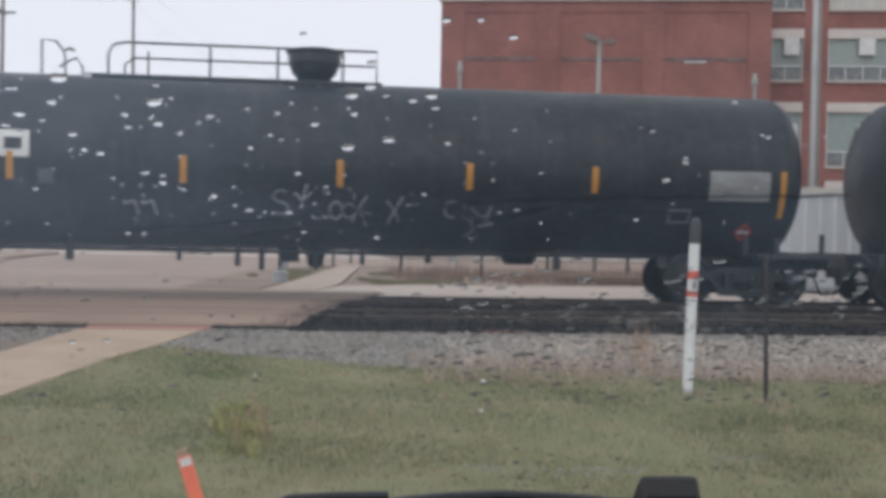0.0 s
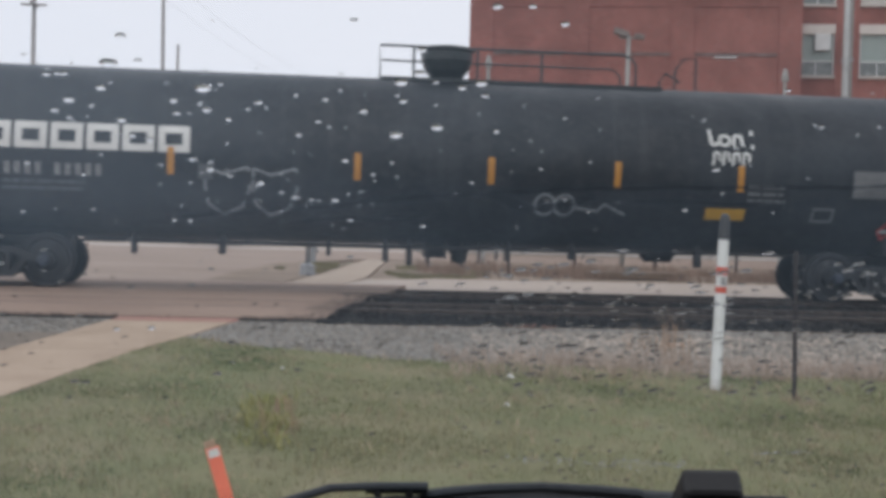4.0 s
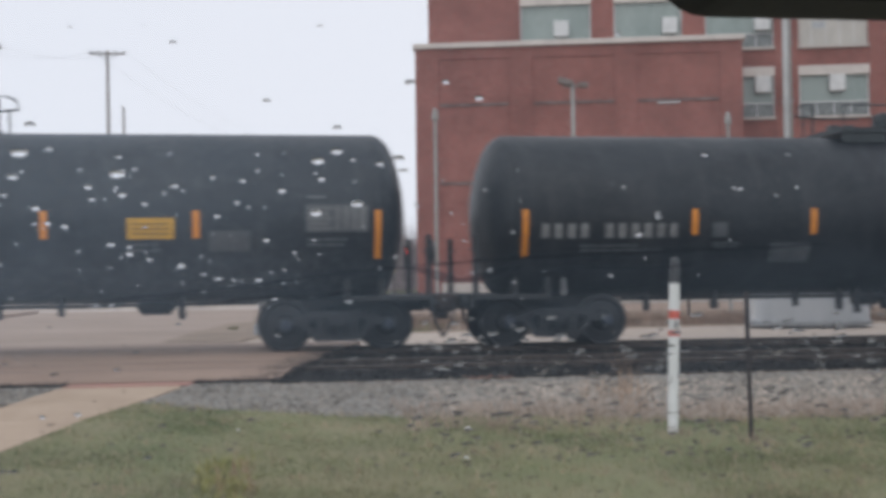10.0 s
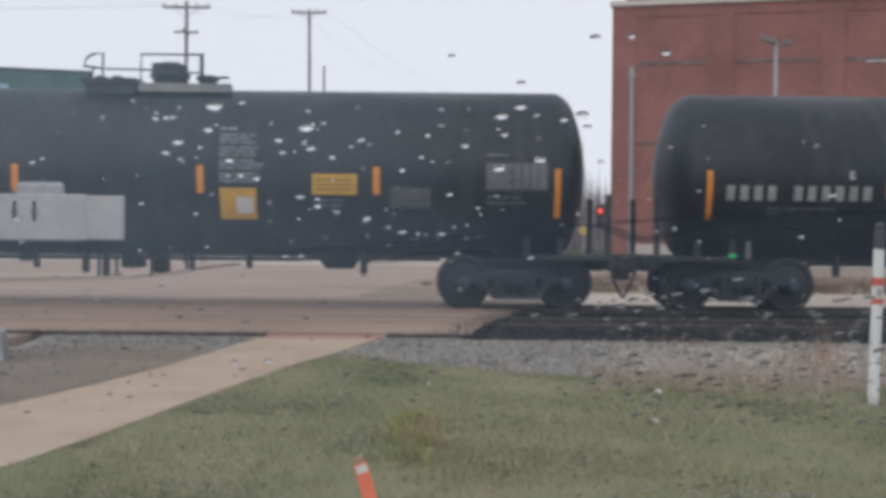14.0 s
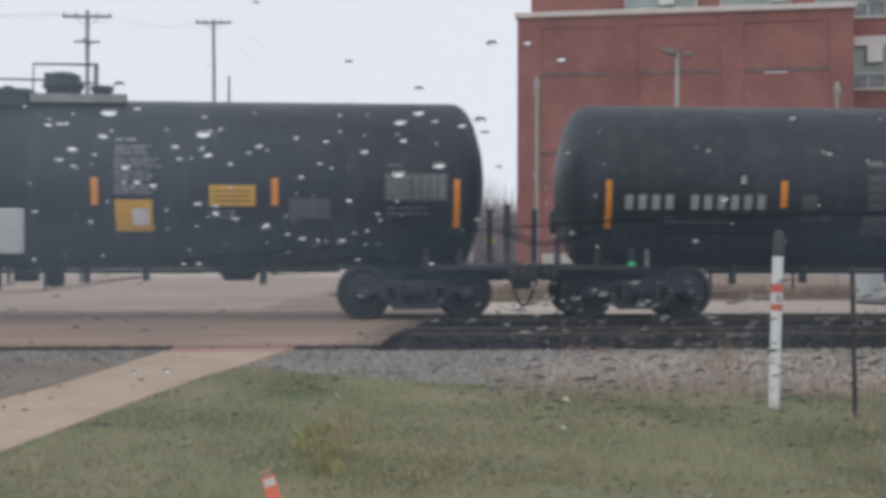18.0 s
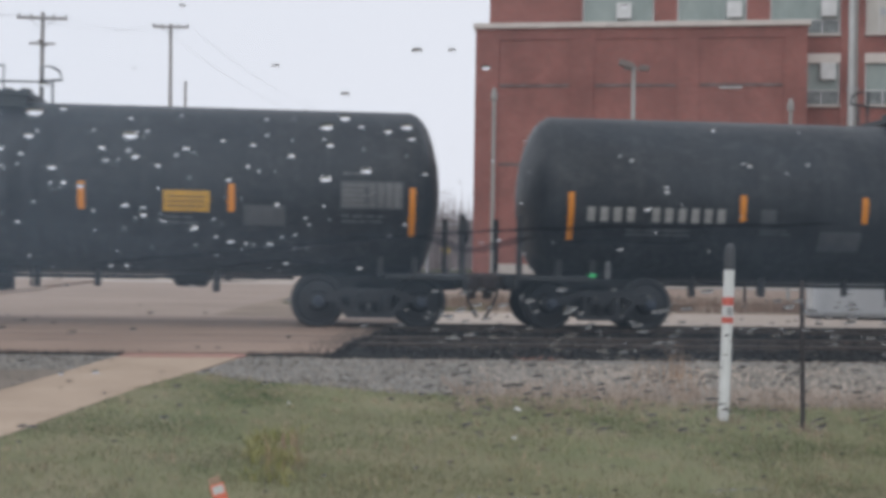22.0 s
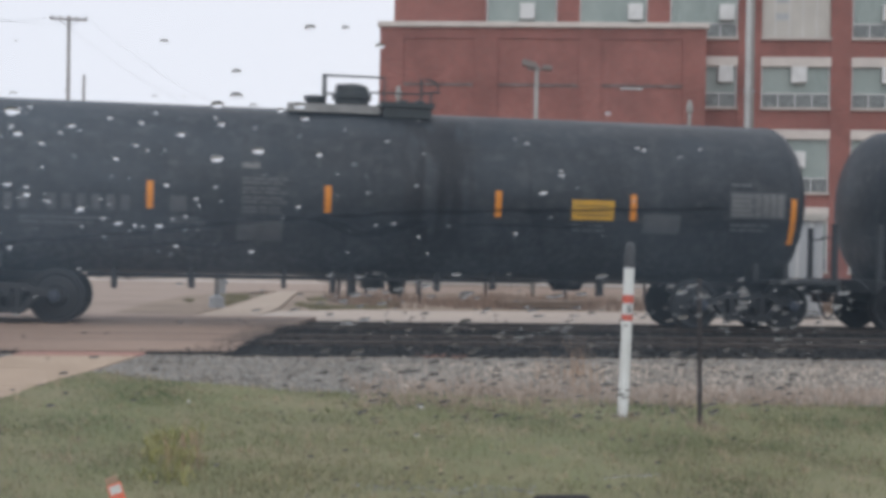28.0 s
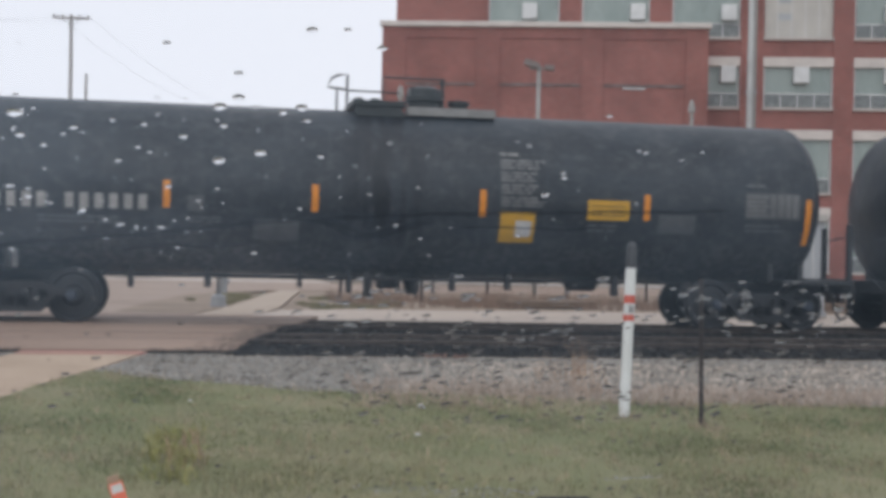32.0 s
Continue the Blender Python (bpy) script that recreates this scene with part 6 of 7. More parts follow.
def long_top(car, L, flip):
    """The long railed walkway and bowl of the longer tank."""
    X = (lambda v: L - v) if flip else (lambda v: v)
    zt = TZ + TR
    bm = B()
    y = 0.6
    tube(bm, [(X(4.85), y, zt - 0.05), (X(4.85), y, zt + 0.5), (X(4.95), y, zt + 0.66), (X(5.15), y, zt + 0.7), (X(9.73), y, zt + 0.7), (X(9.73), y, zt - 0.05)], 0.024, 6)
    tube(bm, [(X(5.15), y, zt - 0.05), (X(5.15), y, zt + 0.3), (X(5.3), y, zt + 0.42), (X(9.7), y, zt + 0.42)], 0.02, 6)
    for v in (6.67, 7.9, 9.1):
        tube(bm, [(X(v), y, zt - 0.05), (X(v), y, zt + 0.7)], 0.024, 6)
    part("top_railing", bm, M["dome"], car, "long dark top railing")
    bm = B()
    y = 0.5
    tube(bm, [(X(3.7), y, zt - 0.08), (X(3.7), y, zt + 0.68), (X(3.95), y, zt + 0.66), (X(4.1), y, zt + 0.45), (X(4.12), y, zt - 0.05)], 0.022, 6)
    tube(bm, [(X(4.0), y, zt + 0.2), (X(4.3), y, zt + 0.38), (X(4.42), y, zt + 0.2), (X(4.42), y, zt - 0.05)], 0.02, 6)
    part("ladder_loops", bm, M["dome"], car, "curved grab loops at the ladder head")
    bm = B()
    a, b = sorted((X(4.6), X(9.75)))
    box(bm, a, b, -0.38, 0.38, zt - 0.04, zt + 0.015)
    part("walkway", bm, M["dome"], car, "dark grated top walkway")
    lath = [(zt - 0.05, 0.27), (zt + 0.05, 0.29), (zt + 0.18, 0.4), (zt + 0.36, 0.47), (zt + 0.52, 0.47), (zt + 0.54, 0.52), (zt + 0.58, 0.52), (zt + 0.59, 0.4)]
    part("manway", lathe(B(), lath, "z", 24, (X(8.55), 0, 0)), M["dome"], car, "dark bowl-shaped valve housing")
    part("lid", lathe(B(), [(zt + 0.585, 0.44), (zt + 0.61, 0.42), (zt + 0.625, 0.1)], "z", 20, (X(8.55), 0, 0)), M["dome"], car)


def tank_body(car, L, material):
    """The tank with its two dished heads, bands and belly gear."""
    bm = B()
    x0, x1 = -0.12, L + (0.02 if L < 15 else 0.12)
    head = [(0.575, 0.03), (0.56, 0.3), (0.515, 0.62), (0.43, 0.95), (0.34, 1.2), (0.255, 1.345), (0.16, 1.435), (0.07, 1.487), (0.0, TR)]
    prof = [(x0 - a, r) for a, r in head]
    n = 8
    prof += [(x0 + (x1 - x0) * i / n, TR) for i in range(1, n)]
    prof += [(x1 + a, r) for a, r in head[::-1]]
    lathe(bm, prof, "x", 64, (0, 0, TZ))
    ob = part("tank", bm, material, car, smooth=True)
    bm = B()
    for x in (x0, L * 0.32, L * 0.66, x1):
        lathe(bm, [(x - 0.012, TR + 0.001), (x - 0.008, TR + 0.005), (x + 0.008, TR + 0.005), (x + 0.012, TR + 0.001)], "x", 64, (0, 0, TZ))
    part("weld_seam", bm, material, ob)
    m = L / 2
    bm = B()
    lathe(bm, [(0.54, 0.06), (0.58, 0.14), (0.72, 0.16), (0.9, 0.24)], "z", 16, (m + 0.2, 0, 0))
    box(bm, m - 0.45, m - 0.1, -0.25, 0.25, 0.64, 0.9, 0.03)
    for k in range(6):
        xr = m - 0.75 + 0.31 * k
        box(bm, xr - 0.022, xr + 0.022, -0.62, -0.57, 0.5 + 0.07 * (k % 3), 0.95)
    box(bm, m - 0.9, m + 1.0, -0.64, -0.56, 0.8, 0.84)
    part("outlet_valve", bm, M["steel"], car, "bottom outlet valve and skid")
    bm = B()
    tube(bm, [(2.0, -0.45, 0.84), (m - 1.5, -0.45, 0.83), (m + 1.8, -0.45, 0.83), (L - 2.0, -0.45, 0.84)], 0.03, 6)
    tube(bm, [(1.8, 0.2, 0.8), (m + 2.8, 0.2, 0.8)], 0.025, 6)
    part("brake_pipe", bm, M["steel"], car)
    bm = B()
    for f, w, z in ((0.17, 0.05, 0.6), (0.26, 0.06, 0.62), (0.37, 0.04, 0.64), (0.43, 0.05, 0.56), (0.455, 0.05, 0.5), (0.56, 0.04, 0.62), (0.63, 0.05, 0.66), (0.77, 0.06, 0.58)):
        box(bm, f * L - w, f * L + w, -0.55, -0.4, z, 1.0, 0.01)
    part("hanger_bracket", bm, M["steel"], car)
    bm = B()
    lathe(bm, [(0.72 * L - 0.1, 0.02), (0.72 * L, 0.15), (0.72 * L + 0.5, 0.15), (0.72 * L + 0.6, 0.02)], "x", 16, (0, 0.1, 0.8))
    part("air_reservoir", bm, M["steel"], car)
    return ob


def reflectors(car, xs, L, colour="orange"):
    for x in (0.0, L):
        part("reflector_strip", patch(B(), x - 0.05, x + 0.05, 1.59, 2.42, 0.01, 6), M[colour], car)
    for x in xs:
        part("reflector_strip", patch(B(), x - 0.055, x + 0.055, 1.96, 2.42, 0.01), M[colour], car)


def char_bars(car, x0, x1, z0, z1, groups, material, name="number_bar"):
    """Plain bars in the place of painted characters."""
    total = sum(groups) + 0.9 * (len(groups) - 1)
    w = (x1 - x0) / total
    x = x0
    for g in groups:
        for _ in range(g):
            bm = B()
            patch(bm, x + w * 0.17, x + w * 0.75, z0, z1)
            part(name, bm, material, car)
            x += w
        x += 0.9 * w


def bars(car, x0, x1, z0, z1, rows, material, seed, fill=0.7):
    """Blocks of small print: each row a few thin lines broken into words."""
    rng = random.Random(seed)
    h = (z1 - z0) / rows
    for r in range(rows):
        bm = B()
        e = x1 - (x1 - x0) * rng.uniform(0, 0.3)
        lo, hi = z0 + r * h + h * (1 - fill) / 2, z0 + (r + 1) * h - h * (1 - fill) / 2
        lines = max(1, round((hi - lo) / 0.06))
        lh = (hi - lo) / lines
        for k in range(lines):
            x, end = x0, e - (e - x0) * rng.uniform(0, 0.22)
            while x < end - 0.03:
                w = min(rng.uniform(0.1, 0.34), end - x)
                patch(bm, x, x + w, lo + k * lh + lh * 0.12, lo + (k + 1) * lh - lh * 0.12, n=1)
                x += w + 0.035
        part("lettering_bar", bm, material, car)


def placard(car, x, z, s=0.14):
    bm = B()
    for a, lift in ((s, 0.012),):
        bm.faces.new([bm.verts.new((x + dx * a * 1.25, skin(z + dz * a * 1.25, lift), z + dz * a * 1.25)) for dx, dz in ((0, -1), (1, 0), (0, 1), (-1, 0))])
    p = part("placard", bm, M["red_placard"], car, "red and white diamond placard")
    bm = B()
    patch(bm, x - s * 0.7, x + s * 0.7, z - 0.03, z + 0.03, 0.016, 1)
    part("placard_panel", bm, M["white_decal"], p)


def hide_box(car, x, z, tag=True):
    """Small grey fittings and the green tag by the truck."""
    if tag:
        part("green_tag", box(B(), x - 0.065, x + 0.065, -1.49, -1.46, z - 0.03, z + 0.035, 0.005), M["green_tag"], car, "bright green reflective tag")
    part("retainer_valve", lathe(B(), [(z - 0.05, 0.05), (z + 0.2, 0.05), (z + 0.26, 0.02)], "z", 10, (x + 0.28, -1.42, 0)), M["grey_stencil"], car)


SHORT = 14.56
LONG = 16.87


def short_car(flip, seed, faded=False, low_pale=0.15, film=0.08, mark="pale_decal", tone=1.0):
    """Black tank car with plain number bars, decals and orange strips."""
    car = empty("tank_car")
    tank_body(car, SHORT, tank_mat("weathered_black_tank_paint", low_pale, film, 7.95 if flip else 6.75, tone))
    xs = [3.08, 5.55 if seed == 37 else 5.32, 8.47, 11.47]
    if flip:
        xs = [3.09, 6.05, 9.03, 11.5]
    reflectors(car, xs, SHORT)
    top_gear(car, SHORT / 2, flip)
    truck(car, 0.66), truck(car, 13.88)
    end_deck(car, -0.45, -1, flip), end_deck(car, SHORT + 0.45, 1, flip and seed != 36)
    coupler(car, -0.45, -1), coupler(car, SHORT + 0.45, 1)
    pale = M["grey_decal"] if faded else M[mark]
    char_bars(car, 0.25, 2.82, 1.92, 2.17, (4, 6), pale)
    bars(car, 1.0, 2.65, 1.66, 1.82, 2, M["grey_decal"], seed)
    part("small_panel", patch(B(), 3.42, 3.69, 1.92, 2.18), M["grey_decal"], car)
    bars(car, 3.42, 4.2, 1.72, 1.84, 2, M["grey_decal"], seed + 1)
    part("grey_panel", patch(B(), 4.53, 5.3, 1.46, 1.81), M["grey_decal"], car)
    if flip:
        bars(car, 4.6, 5.5, 1.9, 2.55, 4, M["grey_decal"], seed + 2, 0.85)
        bars(car, 4.6, 5.0, 2.66, 2.8, 1, M["pale_decal"], seed + 8)
    else:
        bars(car, 8.79, 9.67, 2.12, 3.0, 4, M["grey_stencil"], seed + 2, 0.88)
        bars(car, 8.79, 9.2, 3.02, 3.12, 1, M["pale_decal"], seed + 8)
        y = part("yellow_panel", patch(B(), 8.80, 9.42, 1.52, 2.05), M["yellow"], car, "yellow square decal")
        part("white_panel", patch(B(), 9.08, 9.36, 1.62, 1.9, 0.012), M["white_decal"], y)
    y = part("yellow_panel", patch(B(), 10.37, 11.14, 1.95, 2.30), M["yellow"], car, "yellow warning decal")
    for z in (2.2, 2.12, 2.04):
        part("lettering_bar", patch(B(), 10.45, 11.06, z - 0.018, z + 0.012, 0.011, 1), M["yellow_ink"], y)
    bars(car, 10.4, 11.1, 1.72, 1.9, 2, M["grey_decal"], seed + 3)
    part("grey_panel", patch(B(), 11.7, 12.4, 1.74, 2.08), M["grey_decal"], car)
    g = part("data_panel", patch(B(), 13.33, 14.4, 2.05, 2.52), M["grey_decal"], car, "large weathered grey data panel")
    for i in range(4):
        part("data_column", patch(B(), 13.82 + i * 0.145, 13.92 + i * 0.145, 2.08, 2.5, 0.011), M["grey_stencil"], g)
    for k in range(5):
        part("data_line", patch(B(), 13.36, 13.78 - 0.05 * (k % 2), 2.08 + k * 0.085, 2.14 + k * 0.085, 0.011, 1), M["grey_stencil"], g)
    bars(car, 13.36, 14.3, 1.79, 1.97, 2, M["grey_decal"], seed + 4)
    bars(car, 13.36, 13.8, 2.62, 2.68, 1, M["grey_stencil"], seed + 5)
    hide_box(car, 0.4, 0.97, seed not in (32, 37, 90))
    return car


def long_car(first):
    """Longer black tank car with a white company mark and chalk graffiti."""
    car = empty("tank_car")
    tank_body(car, LONG, M["tank"])
    xs = [3.55, 6.35 if first else 6.67, 8.97, 11.2, 13.42]
    reflectors(car, xs, LONG, "amber")
    long_top(car, LONG, not first)
    truck(car, 0.55), truck(car, 16.32)
    end_deck(car, -0.45, -1, True, True), end_deck(car, LONG + 0.45, 1, False, first)
    coupler(car, -0.45, -1), coupler(car, LONG + 0.45, 1)
    for i in range(6):
        w = 3.49 / 6
        x = 0.40 + i * w
        part("company_mark", ring_patch(B(), x + 0.03, x + w - 0.03, 2.33, 2.77, 0.12), M["white_mark"], car, "white company mark")
    char_bars(car, 0.82, 2.46, 1.9, 2.1, (4, 5), M["pale_decal"])
    bars(car, 0.82, 2.3, 1.62, 1.84, 2, M["grey_decal"], 7)
    part("small_panel", patch(B(), 4.0, 4.25, 1.9, 2.15), M["grey_decal"], car)
    if first:
        part("silver_plate", patch(B(), 15.5, 16.62, 1.88, 2.4, 0.02, 5), M["silver"], car, "bright silver plate")
        bm = B()
        arc = lambda x, z, rx, rz, a0, a1, n=8: [(x + rx * math.cos(radians(a0 + (a1 - a0) * i / n)), z + rz * math.sin(radians(a0 + (a1 - a0) * i / n))) for i in range(n + 1)]
        scrawl = [
            arc(7.98, 1.78, 0.13, 0.1, 40, 270) + arc(7.98, 1.58, 0.14, 0.1, 90, -150),
            [(8.42, 2.0), (8.34, 1.7), (8.3, 1.3)], [(8.2, 1.85), (8.34, 1.72), (8.5, 1.86)], [(8.58, 1.96), (8.53, 1.45), (8.66, 1.4)],
            [(8.72, 1.9), (8.68, 1.45), (8.8, 1.42)], arc(8.92, 1.56, 0.11, 0.15, 0, 360, 11), arc(9.14, 1.56, 0.1, 0.13, 30, 330),
            [(9.2, 1.85), (9.34, 1.55), (9.46, 1.3)], [(9.44, 1.82), (9.3, 1.6), (9.2, 1.36)], [(9.3, 1.62), (9.52, 1.5)],
            [(9.78, 1.75), (9.92, 1.6), (10.02, 1.38)], [(10.06, 1.82), (9.94, 1.6), (9.82, 1.35)], [(10.2, 1.9), (10.24, 1.4)], [(10.12, 1.66), (10.36, 1.7)],
            arc(10.92, 1.62, 0.12, 0.14, 60, 300), [(11.16, 1.72), (11.12, 1.5), (11.3, 1.42), (11.34, 1.24), (11.2, 1.16)],
            [(11.26, 1.66), (11.4, 1.52), (11.62, 1.5)], [(11.62, 1.7), (11.52, 1.44), (11.68, 1.38), (11.4, 1.34)], [(11.3, 1.4), (11.36, 1.05), (11.42, 1.2)],
        ]
        for k, pts in enumerate(scrawl):
            stroke(bm, pts, 0.03 + 0.007 * (k % 3))
        for k in range(2):
            x = 5.35 + k * 0.3
            stroke(bm, [(x, 1.95), (x + 0.03, 1.6), (x + 0.2, 1.66), (x + 0.26, 1.42)], 0.05)
        part("graffiti", bm, M["chalk"], car, "pale chalky graffiti scrawl")
    else:
        bm = B()
        for x in (4.12, 4.92):
            stroke(bm, [(x, 2.1), (x + 0.3, 2.0), (x + 0.72, 2.12), (x + 0.74, 1.75), (x + 0.62, 1.45), (x + 0.3, 1.32), (x + 0.05, 1.5), (x, 1.8), (x, 2.1)], 0.05)
        for x in (9.95, 10.3):
            stroke(bm, [(x + 0.18 * math.cos(a), 1.64 + 0.18 * math.sin(a)) for a in np.linspace(0, math.tau, 11)], 0.05)
        stroke(bm, [(10.5, 1.6), (10.9, 1.55), (11.0, 1.68), (11.4, 1.5)], 0.05)
        part("graffiti", bm, M["chalk"], car, "faint chalky graffiti loops")
        bm = B()
        stroke(bm, [(12.85, 3.05), (12.88, 2.78), (13.02, 2.8)], 0.06)
        stroke(bm, [(13.12 + 0.1 * math.cos(a), 2.86 + 0.09 * math.sin(a)) for a in np.linspace(0, math.tau, 9)], 0.055)
        stroke(bm, [(13.28, 2.76), (13.3, 2.95), (13.42, 2.95), (13.45, 2.76)], 0.055)
        stroke(bm, [(13.62, 3.05), (13.62, 2.72)], 0.055)
        for x in (12.9, 13.08, 13.26, 13.44):
            stroke(bm, [(x, 2.42), (x + 0.03, 2.65), (x + 0.12, 2.62), (x + 0.12, 2.48)], 0.045)
        part("graffiti_tag", bm, M["white_mark"], car, "bright white graffiti tag")
        part("yellow_plate", patch(B(), 12.85, 13.57, 1.46, 1.66), M["yellow"], car, "dull yellow plate")
        bars(car, 13.57, 14.46, 1.75, 2.11, 3, M["grey_stencil"], 9)
        part("data_panel", patch(B(), 15.5, 16.5, 1.91, 2.39), M["grey_stencil"], car, "weathered grey data panel")
        bm = B()
        stroke(bm, [(17.25, 2.9), (17.3, 2.6), (17.2, 2.3)], 0.06)
    part("small_frame", ring_patch(B(), 14.8, 15.22, 1.46, 1.72, 0.05), M["grey_stencil"], car)
    placard(car, 16.28, 1.33)
    return car


M["grey_stencil"] = mat("weathered_pale_stencil", (0.16, 0.162, 0.165), (0.09, 0.094, 0.098), 3, 0.6, 0, 0, 40, 0.5)
M["white_mark"] = mat("white_company_paint", (0.66, 0.66, 0.64), (0.52, 0.52, 0.5), 2, 0.5, 0, 0, 40, 0.25)
M["yellow_ink"] = mat("brown_ink", (0.2, 0.12, 0.02), (0.25, 0.15, 0.03), 5, 0.6)


def last_car():
    """Tank car with bright graffiti at its head."""
    car = short_car(False, 90, True)
    bm = B()
    patch(bm, -0.05, 1.3, 0.98, 1.75, 0.012, 6)
    part("graffiti", bm, M["graf_orange"], car, "orange graffiti field")
    bm = B()
    for x in (0.05, 0.5, 0.9):
        ring_patch(bm, x, x + 0.34, 1.15, 1.62, 0.09, 0.016)
    part("graffiti_shapes", bm, M["white_mark"], car, "white graffiti shapes")
    return car


M["graf_orange"] = mat("orange_spray_paint", (0.45, 0.16, 0.1), (0.3, 0.1, 0.08), 3, 0.6)

# cars in running order, with the place of each first strip at the start
TRAIN = []
for start, make, text in (
        (-7.76, lambda: long_car(True), "long black tank car with a silver plate and chalk graffiti"),
        (11.95, lambda: long_car(False), "long black tank car with a white company mark and graffiti tag"),
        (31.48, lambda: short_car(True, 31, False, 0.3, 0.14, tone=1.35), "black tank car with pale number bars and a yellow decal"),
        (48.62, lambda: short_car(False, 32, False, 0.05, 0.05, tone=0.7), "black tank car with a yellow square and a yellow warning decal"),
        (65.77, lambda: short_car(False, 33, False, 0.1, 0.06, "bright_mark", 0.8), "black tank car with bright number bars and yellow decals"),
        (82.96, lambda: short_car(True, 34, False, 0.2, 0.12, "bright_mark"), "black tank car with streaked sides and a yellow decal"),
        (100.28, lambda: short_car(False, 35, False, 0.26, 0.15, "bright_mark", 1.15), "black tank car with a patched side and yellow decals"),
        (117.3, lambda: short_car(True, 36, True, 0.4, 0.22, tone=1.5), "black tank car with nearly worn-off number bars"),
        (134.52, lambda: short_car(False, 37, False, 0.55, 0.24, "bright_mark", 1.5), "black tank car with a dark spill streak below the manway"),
        (151.75, last_car, "tank car with orange and white graffiti at its head")):
    c = make()
    tagged(c, text, "tank car", "cars of the train")
    TRAIN.append((c, start))


def run(t):
    """How far the train has gone at t seconds."""
    return 4.409226 * t - 0.00278098 * t * t


def motions():
    """Roll the train past: cars along the track, wheelsets on their axles."""
    for c, start in TRAIN:
        walk(c, [(t, pose(start - run(t), TRACK_Y, 0)) for t in (0, 2, 4, 6, 8, 10, 12, 14, 16, 18, 20, 22, 24, 26, 28, 30, 32)])
    steps = [k * 4 / 30 for k in range(241)]
    for w, dx in SPINS:
        walk(w, [(t, Matrix.Translation((dx, 0, 0.457)) @ Matrix.Rotation(-run(t) / 0.457, 4, "Y")) for t in steps])


# ---------- the vehicle that the camera sits in ----------
SCREEN = Matrix(((0.99843511, -0.04204031, -0.03687746, 0.03411277), (-0.05592258, -0.75058269, -0.65840587, 0.60904542), (0.0, 0.65943782, -0.75175911, 1.23), (0, 0, 0, 1)))
# its x runs along the glass, its y up the glass, its z outwards is negative


def dome_mesh(rx, ry, h, n=10, rings=3, seed=0, lump=0.12):
    """A drop lying on the glass: a low cap with an uneven rim and a flat back."""
    rng = random.Random(seed)
    k = [1 + rng.uniform(-lump, lump) for _ in range(n)]
    v, f = [(0, 0, -h)], []
    for r in range(1, rings + 1):
        a = r / rings * math.pi / 2
        for i in range(n):
            t = i * math.tau / n
            v.append((rx * math.sin(a) * math.cos(t) * k[i], ry * math.sin(a) * math.sin(t) * k[i], -h * math.cos(a)))
    v.append((0, 0, 0))
    last = len(v) - 1
    for i in range(n):
        j = (i + 1) % n
        f.append((0, 1 + i, 1 + j))
        for r in range(rings - 1):
            b = 1 + r * n
            f.append((b + i, b + n + i, b + n + j, b + j))
        b = 1 + (rings - 1) * n
        f.append((b + i, last, b + j))
    return v, [q[::-1] for q in f]


def windscreen():
    bm = B()
    n = 8
    vs = [[bm.verts.new((-0.75 + 1.5 * i / n, -0.32 + 0.75 * j / n, 0)) for i in range(n + 1)] for j in range(n + 1)]
    for j in range(n):
        for i in range(n):
            bm.faces.new((vs[j][i], vs[j][i + 1], vs[j + 1][i + 1], vs[j + 1][i]))
    s = part("windscreen", bm, M["screen"])
    s.matrix_world = SCREEN
    s.visible_shadow = False
    tagged(s, "rain-spotted sloping car windscreen", "windscreen", kind="structure")


windscreen()

# the larger drops: place along and up the glass, and half width, in millimetres
DROPS = (
    (-91.3, 79.1, 4.0), (-104.3, 71.3, 2.2), (-128.2, 58.5, 2.5), (-124.6, 49.1, 2.0), (-117.5, 46.9, 2.2),
    (-90.6, 66.4, 2.5), (-81.5, 60.9, 1.7), (-38.7, 74.8, 1.7), (-51.0, 52.8, 1.7), (-42.0, 61.3, 1.5),
    (-91.8, 28.6, 2.2), (-69.3, 20.2, 2.2), (-22.3, 68.6, 2.2), (-6.6, 86.4, 3.5), (-5.1, 75.4, 2.0),
    (10.6, 60.1, 3.2), (27.8, 87.4, 3.2), (19.9, 84.4, 2.2), (37.1, 58.9, 1.7), (-7.7, 54.4, 3.5),
    (-30.1, 37.1, 1.7), (-134.5, 77.5, 2.7), (-149.3, 70.0, 3.0), (-129.6, 91.5, 4.5), (1.3, 91.9, 3.0),
    (59.5, 121.5, 2.7), (45.1, 130.1, 2.2), (-26.9, 119.5, 2.2), (30.9, 129.4, 3.2), (1.6, 105.0, 2.7),
    (-122.3, 106.8, 3.2), (-132.0, -94.6, 2.5), (-150.4, -96.3, 2.2),
)


